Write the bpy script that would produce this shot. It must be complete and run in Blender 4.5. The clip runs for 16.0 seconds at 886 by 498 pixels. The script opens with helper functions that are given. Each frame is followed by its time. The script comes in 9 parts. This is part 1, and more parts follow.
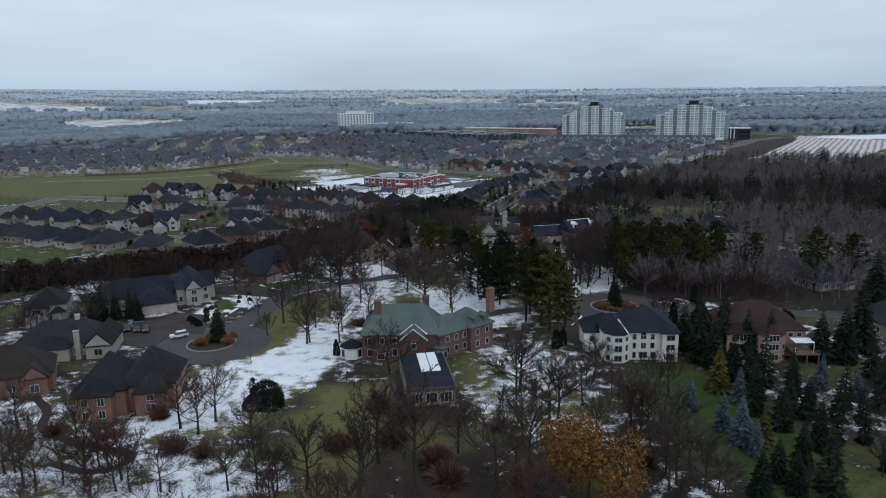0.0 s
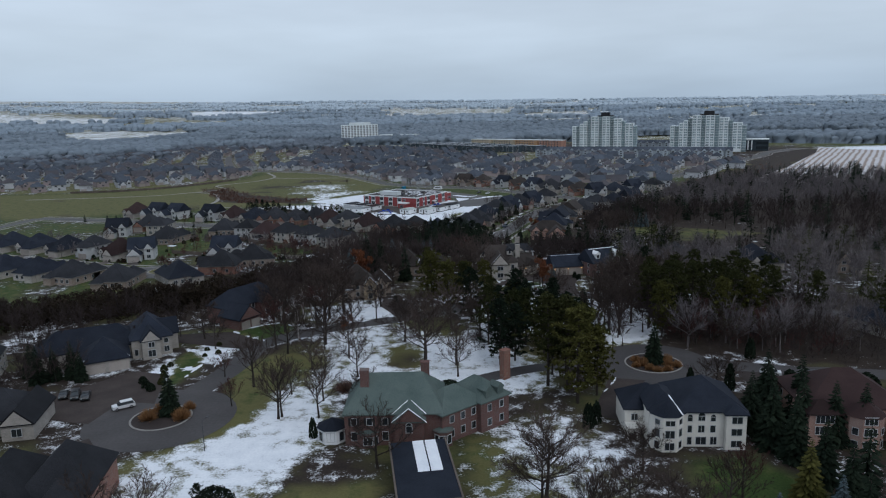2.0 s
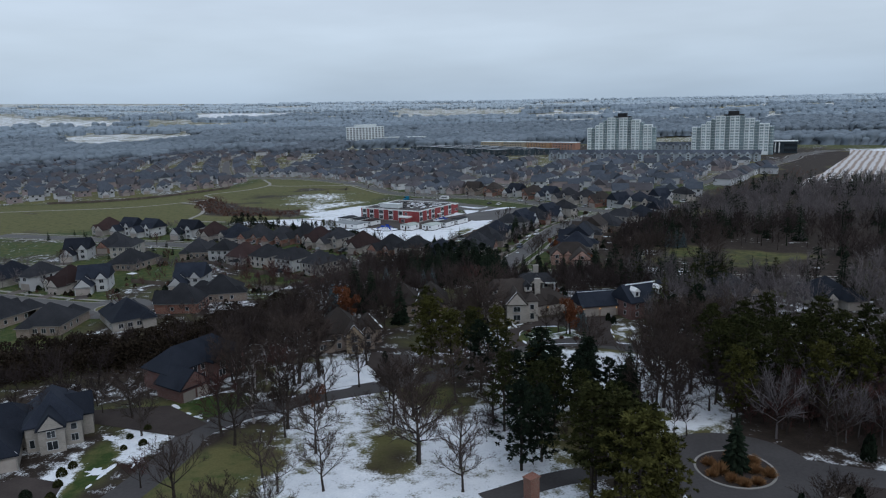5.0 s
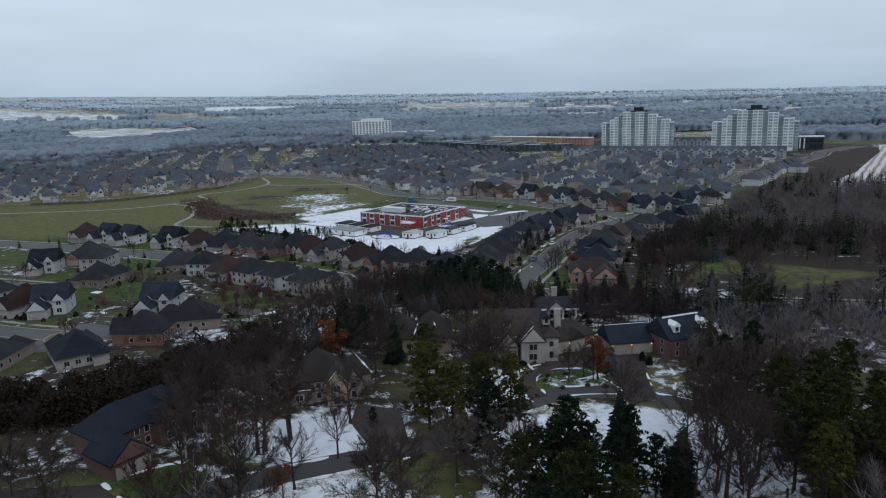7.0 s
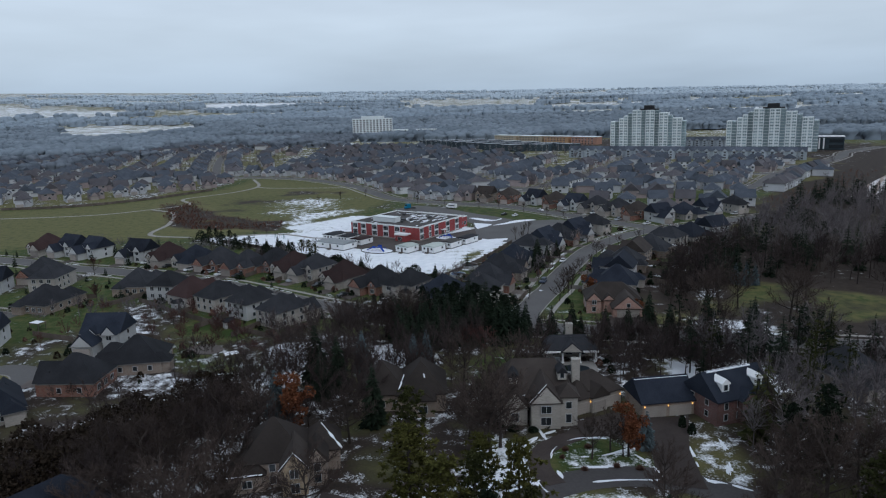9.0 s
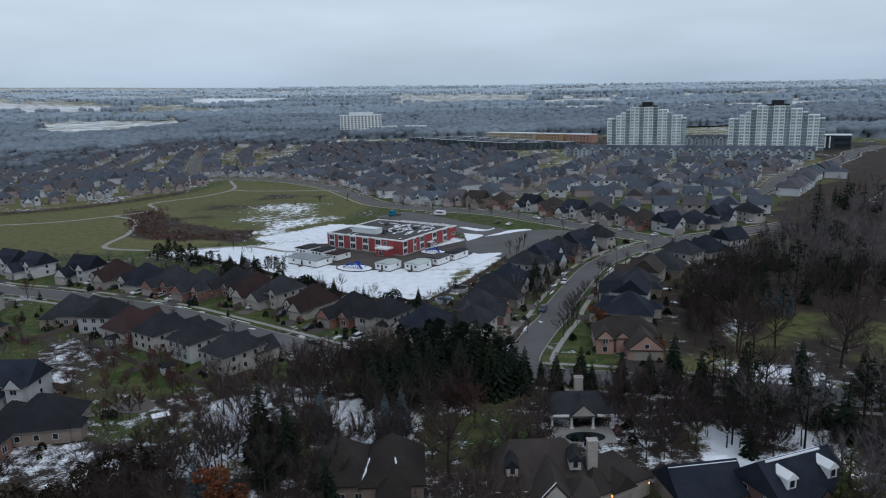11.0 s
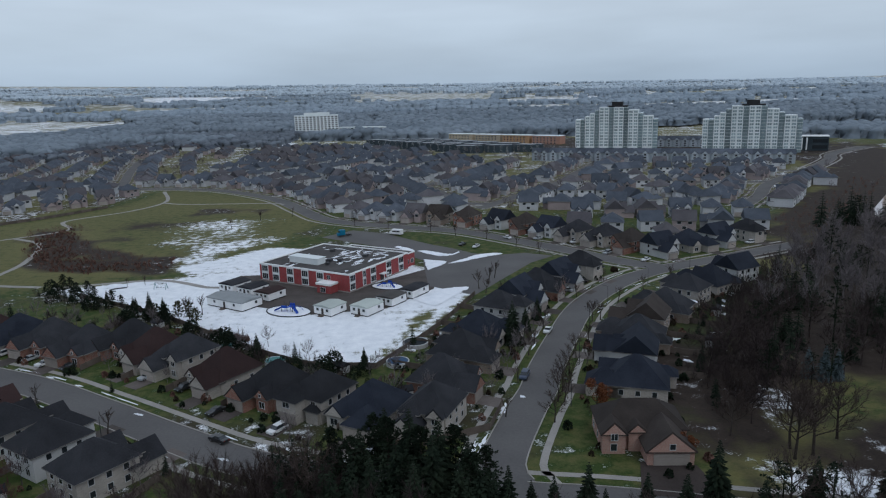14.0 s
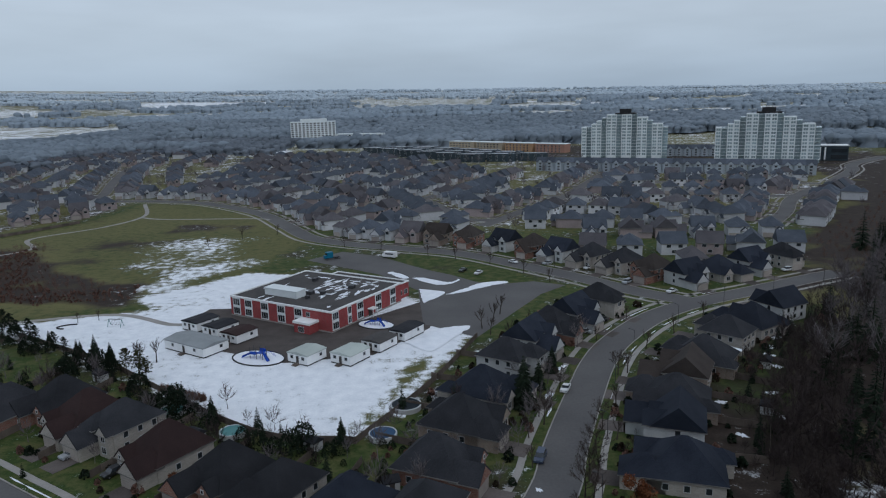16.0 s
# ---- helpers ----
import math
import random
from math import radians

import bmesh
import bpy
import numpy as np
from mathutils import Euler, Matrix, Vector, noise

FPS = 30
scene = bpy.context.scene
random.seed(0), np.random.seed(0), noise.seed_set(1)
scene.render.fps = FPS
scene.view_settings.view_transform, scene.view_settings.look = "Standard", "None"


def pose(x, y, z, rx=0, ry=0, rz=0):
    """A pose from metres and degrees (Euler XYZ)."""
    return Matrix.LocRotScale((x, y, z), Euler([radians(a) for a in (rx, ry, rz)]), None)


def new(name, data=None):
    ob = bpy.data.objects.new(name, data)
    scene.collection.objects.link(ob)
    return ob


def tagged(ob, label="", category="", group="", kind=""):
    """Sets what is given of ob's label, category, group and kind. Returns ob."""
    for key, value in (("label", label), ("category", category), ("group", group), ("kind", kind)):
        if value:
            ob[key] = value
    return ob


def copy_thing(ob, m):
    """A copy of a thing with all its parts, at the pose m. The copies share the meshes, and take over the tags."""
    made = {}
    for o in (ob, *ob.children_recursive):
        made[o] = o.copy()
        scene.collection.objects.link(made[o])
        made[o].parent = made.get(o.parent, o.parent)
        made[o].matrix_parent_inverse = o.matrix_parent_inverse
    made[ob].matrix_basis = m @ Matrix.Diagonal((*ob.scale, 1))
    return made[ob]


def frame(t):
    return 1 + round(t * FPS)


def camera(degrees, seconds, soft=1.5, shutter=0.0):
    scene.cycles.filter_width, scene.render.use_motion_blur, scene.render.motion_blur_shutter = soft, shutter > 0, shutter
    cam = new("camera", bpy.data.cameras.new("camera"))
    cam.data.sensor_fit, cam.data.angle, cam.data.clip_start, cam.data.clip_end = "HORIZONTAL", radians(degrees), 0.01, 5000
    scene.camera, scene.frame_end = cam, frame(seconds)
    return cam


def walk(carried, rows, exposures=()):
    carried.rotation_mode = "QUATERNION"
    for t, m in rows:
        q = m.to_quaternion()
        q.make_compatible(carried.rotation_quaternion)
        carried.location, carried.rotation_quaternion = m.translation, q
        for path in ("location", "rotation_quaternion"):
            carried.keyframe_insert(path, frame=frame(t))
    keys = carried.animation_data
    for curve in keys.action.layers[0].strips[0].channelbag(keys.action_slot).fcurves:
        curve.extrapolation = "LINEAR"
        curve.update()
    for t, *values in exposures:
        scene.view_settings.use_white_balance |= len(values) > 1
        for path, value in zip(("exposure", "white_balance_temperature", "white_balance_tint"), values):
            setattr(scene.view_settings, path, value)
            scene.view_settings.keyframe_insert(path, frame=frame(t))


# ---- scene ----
cam = camera(63.8, 16.0, soft=1.15)
METRES, EYE, TILT, LEAN, TURN = 286.0, 62.35, 0.0, 0.0, 0.0
ROWS = [
    (0.0, 0.0, 0.0, 0.0, -0.23, -12.04, 1.09),
    (0.5, 0.0005, 0.0381, -0.0016, -0.25, -11.76, 1.23),
    (1.0, 0.001, 0.077, -0.0013, -0.23, -11.43, 1.33),
    (1.5, 0.002, 0.1048, 0.0031, -0.02, -11.34, 1.27),
    (2.0, 0.003, 0.1279, 0.0048, 0.25, -11.25, 1.34),
    (2.5, 0.0041, 0.1563, 0.0054, 0.39, -11.14, 1.45),
    (3.0, 0.0052, 0.1873, 0.005, 0.51, -11.01, 1.52),
    (3.5, 0.0067, 0.2164, 0.0061, 0.61, -11.0, 1.6),
    (4.0, 0.0075, 0.2443, 0.0063, 0.72, -10.98, 1.6),
    (6.5, 0.0124, 0.3977, 0.0132, 1.56, -11.67, 1.65),
    (7.0, 0.0134, 0.4283, 0.0138, 1.76, -11.74, 1.65),
    (7.5, 0.0147, 0.4602, 0.0146, 1.83, -11.94, 1.69),
    (8.0, 0.0166, 0.4925, 0.0154, 1.9, -12.03, 1.73),
    (8.5, 0.0176, 0.5254, 0.0162, 2.0, -11.98, 1.66),
    (9.0, 0.0185, 0.5575, 0.0167, 2.08, -11.98, 1.57),
    (11.5, 0.0238, 0.7196, 0.0212, 1.35, -12.48, 1.47),
    (12.0, 0.0246, 0.7505, 0.022, 1.32, -12.53, 1.46),
    (12.5, 0.0252, 0.7813, 0.023, 1.1, -12.56, 1.37),
    (13.0, 0.0264, 0.8119, 0.0237, 1.11, -12.5, 1.38),
    (13.5, 0.0279, 0.8431, 0.0245, -0.36, -12.52, 1.48),
    (14.0, 0.0291, 0.8732, 0.025, -1.58, -12.59, 1.56),
    (14.5, 0.0303, 0.9041, 0.0257, -1.55, -12.51, 1.5),
    (15.0, 0.0318, 0.9348, 0.0267, -1.49, -12.34, 1.46),
    (15.5, 0.034, 0.966, 0.0273, -1.46, -12.22, 1.42),
    (16.0, 0.036, 0.9985, 0.028, -1.5, -12.18, 1.44),
]
walk(cam, [(t, pose(0, 0, EYE, TILT, LEAN, TURN) @ pose(METRES * x, METRES * y, METRES * z, 90 + pitch, roll, yaw)) for t, x, y, z, yaw, pitch, roll in ROWS], exposures=[(0, 0.15, 6080, 10), (1.5, 0.04, 6080, 10), (3.5, 0, 6080, 10), (6.5, 0.05, 6080, 10), (12.5, 0.04, 6080, 10), (14, -0.06, 6080, 10), (16, -0.18, 6080, 10)])


# ---------------------------------------------------------------- world, sun
SUN_ELEV, SUN_AZIM = 48.0, 150.0
world = bpy.data.worlds.new("overcast_sky")
scene.world = world
world.use_nodes = True
wn, wl = world.node_tree.nodes, world.node_tree.links
wn.clear()
w_out = wn.new("ShaderNodeOutputWorld")
w_sky = wn.new("ShaderNodeTexSky")
w_sky.sky_type, w_sky.sun_disc = "NISHITA", False
w_sky.sun_elevation, w_sky.sun_rotation = radians(SUN_ELEV), radians(SUN_AZIM)
w_sky.air_density, w_sky.dust_density = 1.2, 3.0
w_bg_sky = wn.new("ShaderNodeBackground")
w_bg_sky.inputs["Strength"].default_value = 0.012
wl.new(w_sky.outputs["Color"], w_bg_sky.inputs["Color"])
# the closed cloud deck: paler and bluer low down, soft rolls of cloud above
w_tc = wn.new("ShaderNodeTexCoord")
w_sep = wn.new("ShaderNodeSeparateXYZ")
wl.new(w_tc.outputs["Generated"], w_sep.inputs[0])
w_ramp = wn.new("ShaderNodeValToRGB")
wl.new(w_sep.outputs["Z"], w_ramp.inputs["Fac"])
cr = w_ramp.color_ramp
cr.elements[0].position, cr.elements[0].color = 0.0, (0.36, 0.44, 0.52, 1)
cr.elements[1].position, cr.elements[1].color = 1.0, (0.52, 0.58, 0.65, 1)
for p_, c_ in ((0.035, (0.42, 0.50, 0.58, 1)), (0.10, (0.50, 0.57, 0.64, 1)), (0.22, (0.52, 0.57, 0.63, 1)), (0.45, (0.54, 0.60, 0.67, 1))):
    e_ = cr.elements.new(p_)
    e_.color = c_
w_map = wn.new("ShaderNodeMapping")
w_map.inputs["Scale"].default_value = (2.2, 2.2, 12.0)
wl.new(w_tc.outputs["Generated"], w_map.inputs["Vector"])
w_noise = wn.new("ShaderNodeTexNoise")
w_noise.inputs["Scale"].default_value, w_noise.inputs["Detail"].default_value = 1.3, 4.0
wl.new(w_map.outputs["Vector"], w_noise.inputs["Vector"])
w_rng = wn.new("ShaderNodeMapRange")
w_rng.inputs["From Min"].default_value, w_rng.inputs["From Max"].default_value = 0.3, 0.7
w_rng.inputs["To Min"].default_value, w_rng.inputs["To Max"].default_value = 0.90, 1.08
wl.new(w_noise.outputs["Fac"], w_rng.inputs["Value"])
w_mul = wn.new("ShaderNodeVectorMath")
w_mul.operation = "SCALE"
wl.new(w_ramp.outputs["Color"], w_mul.inputs[0])
wl.new(w_rng.outputs["Result"], w_mul.inputs["Scale"])
w_bg = wn.new("ShaderNodeBackground")
w_bg.inputs["Strength"].default_value = 1.06
wl.new(w_mul.outputs[0], w_bg.inputs["Color"])
w_add = wn.new("ShaderNodeAddShader")
wl.new(w_bg_sky.outputs[0], w_add.inputs[0])
wl.new(w_bg.outputs[0], w_add.inputs[1])
wl.new(w_add.outputs[0], w_out.inputs["Surface"])

sun_data = bpy.data.lights.new("sun", "SUN")
sun_data.energy, sun_data.angle, sun_data.color = 0.5, radians(40), (1.0, 0.97, 0.93)
sun = new("sun", sun_data)
sun.matrix_world = pose(0, 0, 300, 90 - SUN_ELEV, 0, 180 - SUN_AZIM)


# ---------------------------------------------------------------- materials
def nodes_of(name):
    m = bpy.data.materials.new(name)
    m.use_nodes = True
    return m, m.node_tree.nodes, m.node_tree.links, m.node_tree.nodes["Principled BSDF"]


def noise_node(n, l, vec, scale, detail=3.0, rough=0.55):
    t = n.new("ShaderNodeTexNoise")
    t.inputs["Scale"].default_value, t.inputs["Detail"].default_value, t.inputs["Roughness"].default_value = scale, detail, rough
    l.new(vec, t.inputs["Vector"])
    return t.outputs["Fac"]


def mix_node(n, l, fac, a, b):
    x = n.new("ShaderNodeMix")
    x.data_type = "RGBA"
    for sock, v in ((x.inputs["Factor"], fac), (x.inputs["A"], a), (x.inputs["B"], b)):
        if isinstance(v, (int, float)):
            sock.default_value = v
        elif isinstance(v, tuple):
            sock.default_value = (*v, 1)
        else:
            l.new(v, sock)
    return x.outputs["Result"]


def range_node(n, l, v, a, b, c=0.0, d=1.0):
    r = n.new("ShaderNodeMapRange")
    for i, x in enumerate((a, b, c, d)):
        r.inputs[i + 1].default_value = x
    l.new(v, r.inputs[0])
    return r.outputs[0]


def math_node(n, l, op, a, b):
    m = n.new("ShaderNodeMath")
    m.operation = op
    for i, v in enumerate((a, b)):
        if isinstance(v, (int, float)):
            m.inputs[i].default_value = v
        else:
            l.new(v, m.inputs[i])
    return m.outputs[0]


def world_pos(n):
    return n.new("ShaderNodeNewGeometry").outputs["Position"]


def mat(name, a, b, big=0.15, fine=3.0, rough=0.85, metal=0.0, vary=0.25, bump=0.0, islands=0.0, spec=0.12):
    """A surface that drifts between the colours a and b at two scales, and from object to object in tone."""
    m, n, l, p = nodes_of(name)
    pos = world_pos(n)
    f = math_node(n, l, "ADD", math_node(n, l, "MULTIPLY", noise_node(n, l, pos, big), 0.6), math_node(n, l, "MULTIPLY", noise_node(n, l, pos, fine, 4.0), 0.4))
    col = mix_node(n, l, range_node(n, l, f, 0.36, 0.64), a, b)
    if vary or islands:
        if islands:
            rnd = n.new("ShaderNodeNewGeometry").outputs["Random Per Island"]
            vary = islands
        else:
            rnd = n.new("ShaderNodeObjectInfo").outputs["Random"]
        hsv = n.new("ShaderNodeHueSaturation")
        l.new(range_node(n, l, rnd, 0, 1, 1 - vary, 1 + vary), hsv.inputs["Value"])
        l.new(col, hsv.inputs["Color"])
        col = hsv.outputs["Color"]
    l.new(col, p.inputs["Base Color"])
    p.inputs["Roughness"].default_value, p.inputs["Metallic"].default_value = rough, metal
    p.inputs["Specular IOR Level"].default_value = spec
    if bump:
        bn = n.new("ShaderNodeBump")
        bn.inputs["Strength"].default_value, bn.inputs["Distance"].default_value = bump, 0.05
        l.new(noise_node(n, l, pos, fine * 2, 5.0), bn.inputs["Height"])
        l.new(bn.outputs[0], p.inputs["Normal"])
    return m


def masonry(name, a, b, mortar, course=0.09, vary=0.12):
    """Brick or cut stone courses with mortar joints, laid by height and run."""
    m, n, l, p = nodes_of(name)
    tc = n.new("ShaderNodeTexCoord").outputs["Object"]
    sep = n.new("ShaderNodeSeparateXYZ")
    l.new(tc, sep.inputs[0])
    com = n.new("ShaderNodeCombineXYZ")
    l.new(math_node(n, l, "ADD", sep.outputs["X"], sep.outputs["Y"]), com.inputs["X"])
    l.new(sep.outputs["Z"], com.inputs["Y"])
    br = n.new("ShaderNodeTexBrick")
    br.inputs["Scale"].default_value = 1.0
    br.inputs["Brick Width"].default_value, br.inputs["Row Height"].default_value, br.inputs["Mortar Size"].default_value = course * 3, course, course * 0.12
    l.new(com.outputs[0], br.inputs["Vector"])
    br.inputs["Color1"].default_value, br.inputs["Color2"].default_value, br.inputs["Mortar"].default_value = (*a, 1), (*b, 1), (*mortar, 1)
    stain = range_node(n, l, noise_node(n, l, world_pos(n), 0.35, 4.0), 0.3, 0.75, 0.82, 1.12)
    rnd = range_node(n, l, n.new("ShaderNodeObjectInfo").outputs["Random"], 0, 1, 1 - vary, 1 + vary)
    hsv = n.new("ShaderNodeHueSaturation")
    l.new(math_node(n, l, "MULTIPLY", stain, rnd), hsv.inputs["Value"])
    l.new(br.outputs["Color"], hsv.inputs["Color"])
    l.new(hsv.outputs["Color"], p.inputs["Base Color"])
    p.inputs["Roughness"].default_value = 0.9
    return m


def shingles(name, a, b, vary=0.3):
    """Asphalt shingles: courses by height, mottled tabs, weather stains."""
    m, n, l, p = nodes_of(name)
    pos = world_pos(n)
    sep = n.new("ShaderNodeSeparateXYZ")
    l.new(pos, sep.inputs[0])
    wave = n.new("ShaderNodeTexWave")
    wave.bands_direction = "Z"
    wave.inputs["Scale"].default_value, wave.inputs["Distortion"].default_value = 2.2, 0.6
    l.new(pos, wave.inputs["Vector"])
    f = math_node(n, l, "ADD", math_node(n, l, "MULTIPLY", noise_node(n, l, pos, 0.22, 4.0), 0.55), math_node(n, l, "MULTIPLY", noise_node(n, l, pos, 5.0, 3.0), 0.45))
    col = mix_node(n, l, range_node(n, l, f, 0.35, 0.65), a, b)
    hsv = n.new("ShaderNodeHueSaturation")
    rnd = range_node(n, l, n.new("ShaderNodeObjectInfo").outputs["Random"], 0, 1, 1 - vary, 1 + vary)
    l.new(math_node(n, l, "MULTIPLY", rnd, range_node(n, l, wave.outputs["Fac"], 0, 1, 0.9, 1.06)), hsv.inputs["Value"])
    l.new(col, hsv.inputs["Color"])
    l.new(hsv.outputs["Color"], p.inputs["Base Color"])
    p.inputs["Roughness"].default_value = 0.8
    p.inputs["Specular IOR Level"].default_value = 0.12
    return m


M_BRICK_RED = masonry("red_brick", (0.17, 0.065, 0.045), (0.22, 0.09, 0.06), (0.25, 0.2, 0.17))
M_BRICK_DARK = masonry("dark_red_brick", (0.095, 0.042, 0.038), (0.13, 0.058, 0.050), (0.14, 0.11, 0.10))
M_BRICK_PINK = masonry("pink_brick", (0.26, 0.145, 0.115), (0.31, 0.18, 0.14), (0.32, 0.25, 0.22))
M_BRICK_BROWN = masonry("brown_brick", (0.20, 0.15, 0.12), (0.26, 0.20, 0.16), (0.3, 0.27, 0.24))
M_STONE = masonry("beige_stone", (0.37, 0.34, 0.305), (0.29, 0.27, 0.245), (0.38, 0.36, 0.33), 0.18)
M_STONE_GOLD = masonry("golden_stone", (0.34, 0.25, 0.15), (0.24, 0.18, 0.12), (0.35, 0.3, 0.24), 0.2)
M_STUCCO = mat("cream_stucco", (0.66, 0.64, 0.59), (0.57, 0.55, 0.51), 0.4, 4.0, vary=0.05)
M_SIDING = mat("grey_siding", (0.45, 0.455, 0.455), (0.37, 0.38, 0.385), 0.4, 4.0, vary=0.15)
M_SIDING_BLUE = mat("blue_grey_siding", (0.38, 0.42, 0.46), (0.32, 0.36, 0.40), 0.4, 4.0, vary=0.15)
M_WHITE = mat("white_paint", (0.76, 0.77, 0.77), (0.66, 0.67, 0.68), 0.5, 5.0, rough=0.6, vary=0.04)
M_PRECAST = mat("pale_precast_concrete", (0.70, 0.74, 0.75), (0.60, 0.64, 0.65), 0.08, 1.0, vary=0.05)
M_SCHOOL_BRICK = masonry("school_brick", (0.25, 0.034, 0.038), (0.31, 0.048, 0.050), (0.24, 0.08, 0.08), vary=0.03)
M_ROOF_CHAR = shingles("charcoal_shingles", (0.014, 0.015, 0.018), (0.030, 0.031, 0.036))
M_ROOF_BROWN = shingles("brown_shingles", (0.028, 0.023, 0.021), (0.048, 0.040, 0.036))
M_ROOF_BLUE = shingles("blue_black_shingles", (0.010, 0.013, 0.021), (0.023, 0.028, 0.040))
M_ROOF_MAROON = shingles("maroon_shingles", (0.027, 0.016, 0.016), (0.042, 0.025, 0.024))
# distant roofs and walls: haze is put in as paler, bluer colours
M_ROOF_GREY = shingles("haze_grey_shingles", (0.050, 0.060, 0.078), (0.086, 0.098, 0.120))
M_ROOF_GREY_BROWN = shingles("haze_brown_shingles", (0.062, 0.058, 0.066), (0.098, 0.093, 0.100))
M_WALL_PALE = mat("haze_paled_masonry", (0.52, 0.53, 0.55), (0.40, 0.41, 0.43), 0.1, 1.5, vary=0.25)
M_WALL_ROSE = mat("haze_dulled_rose_brick", (0.33, 0.275, 0.27), (0.25, 0.21, 0.21), 0.1, 1.5, vary=0.25)
M_SLATE_BLUE = mat("slate_blue_cladding", (0.030, 0.044, 0.054), (0.050, 0.066, 0.078), 0.1, 1.0, vary=0.2)
M_GUTTER = mat("taupe_eaves_trim", (0.20, 0.19, 0.18), (0.15, 0.145, 0.14), 0.5, 5.0, rough=0.6, vary=0.3)
M_WINFRAME = mat("white_vinyl", (0.46, 0.47, 0.48), (0.40, 0.41, 0.42), 0.5, 5.0, rough=0.6, vary=0.1)
M_ROOF_GREEN = shingles("green_slate", (0.066, 0.092, 0.086), (0.112, 0.140, 0.130), 0.05)
M_ROOF_FLAT = mat("grey_roof_membrane", (0.055, 0.052, 0.052), (0.085, 0.08, 0.078), 0.12, 1.2, vary=0.1)
M_ROOF_PALE = mat("pale_metal_roof", (0.44, 0.48, 0.45), (0.36, 0.40, 0.38), 0.2, 3.0, rough=0.6, vary=0.1)
M_ROOF_STEEL = mat("grey_steel_roof", (0.26, 0.28, 0.29), (0.20, 0.215, 0.225), 0.2, 3.0, rough=0.6, vary=0.05)
M_GLASS_M, n_, l_, p_ = nodes_of("window_glass")
p_.inputs["Base Color"].default_value = (0.02, 0.025, 0.03, 1)
p_.inputs["Roughness"].default_value, p_.inputs["Specular IOR Level"].default_value = 0.06, 0.7
M_GLASS = M_GLASS_M
M_GLASS_PALE = mat("blue_green_glazing", (0.20, 0.26, 0.28), (0.29, 0.36, 0.38), 0.05, 0.6, rough=0.15, vary=0.3, spec=0.6)
M_DOOR = mat("dark_door_paint", (0.05, 0.045, 0.045), (0.07, 0.06, 0.055), rough=0.5, vary=0.4)
M_GARAGE = mat("beige_garage_door", (0.34, 0.31, 0.28), (0.28, 0.25, 0.23), 0.5, 5.0, rough=0.6, vary=0.25)
M_ASPHALT = mat("worn_asphalt", (0.088, 0.085, 0.086), (0.118, 0.114, 0.113), 0.06, 1.6, rough=0.8, vary=0.0, bump=0.2)
M_ASPHALT_DARK = mat("damp_asphalt", (0.054, 0.050, 0.051), (0.078, 0.073, 0.073), 0.08, 1.6, rough=0.7, vary=0.05, bump=0.2)
M_DRIVE = mat("driveway_paving", (0.075, 0.064, 0.060), (0.115, 0.10, 0.093), 0.2, 3.0, vary=0.35)
M_DRIVE_DARK = mat("dark_brown_paving", (0.036, 0.029, 0.027), (0.058, 0.047, 0.043), 0.2, 3.0, vary=0.15)
M_SALMON = mat("salmon_sheathing", (0.42, 0.24, 0.18), (0.35, 0.20, 0.15), 0.05, 0.8, vary=0.1)
M_CONC = mat("concrete_walk", (0.22, 0.21, 0.195), (0.30, 0.285, 0.27), 0.15, 2.5, vary=0.05)
M_SNOW = mat("old_snow", (0.78, 0.80, 0.84), (0.66, 0.69, 0.74), 0.3, 2.5, rough=0.7, vary=0.0, bump=0.3)
M_BARK = mat("grey_brown_bark", (0.036, 0.030, 0.027), (0.060, 0.050, 0.045), 0.5, 6.0, vary=0.3, spec=0.03)
M_TWIG = mat("bare_twigs", (0.042, 0.033, 0.030), (0.075, 0.057, 0.050), 0.05, 1.5, vary=0.35, spec=0.03)
M_TWIG_RED = mat("reddish_twigs", (0.055, 0.028, 0.027), (0.085, 0.044, 0.040), 0.05, 1.5, vary=0.25, spec=0.03)
M_BIRCH = mat("white_birch_bark", (0.40, 0.37, 0.36), (0.25, 0.22, 0.22), 0.5, 6.0, vary=0.1)
M_RUST = mat("rust_brown_leaves", (0.095, 0.036, 0.020), (0.15, 0.060, 0.028), 0.2, 2.0, islands=0.35, spec=0.03)
M_GOLD = mat("golden_brown_leaves", (0.125, 0.062, 0.016), (0.19, 0.096, 0.024), 0.2, 2.0, islands=0.35)
M_SPRUCE = mat("dark_green_needles", (0.008, 0.013, 0.009), (0.019, 0.027, 0.017), 0.2, 2.0, islands=0.4, spec=0.03)
M_BLUESPR = mat("blue_green_needles", (0.045, 0.062, 0.068), (0.075, 0.098, 0.108), 0.2, 2.0, islands=0.35, spec=0.03)
M_PINE = mat("olive_needles", (0.018, 0.022, 0.009), (0.042, 0.044, 0.016), 0.1, 2.0, islands=0.45, spec=0.03)
M_PINE_YEL = mat("yellow_green_needles", (0.044, 0.046, 0.014), (0.076, 0.072, 0.022), 0.1, 2.0, islands=0.4, spec=0.03)
M_CEDAR = mat("bronzed_cedar", (0.018, 0.014, 0.010), (0.036, 0.027, 0.020), 0.1, 2.0, islands=0.25, spec=0.03)
# tone lifted to stand in for haze over the mid-distance woods
M_WOODS = mat("winter_woods", (0.098, 0.088, 0.093), (0.160, 0.141, 0.142), 0.012, 0.4, islands=0.35, spec=0.04)
# far woods: haze is put into the colour as a blue-grey tint
M_WOODS_FAR = mat("haze_grey_woods", (0.128, 0.156, 0.186), (0.196, 0.232, 0.268), 0.006, 0.08, islands=0.10)
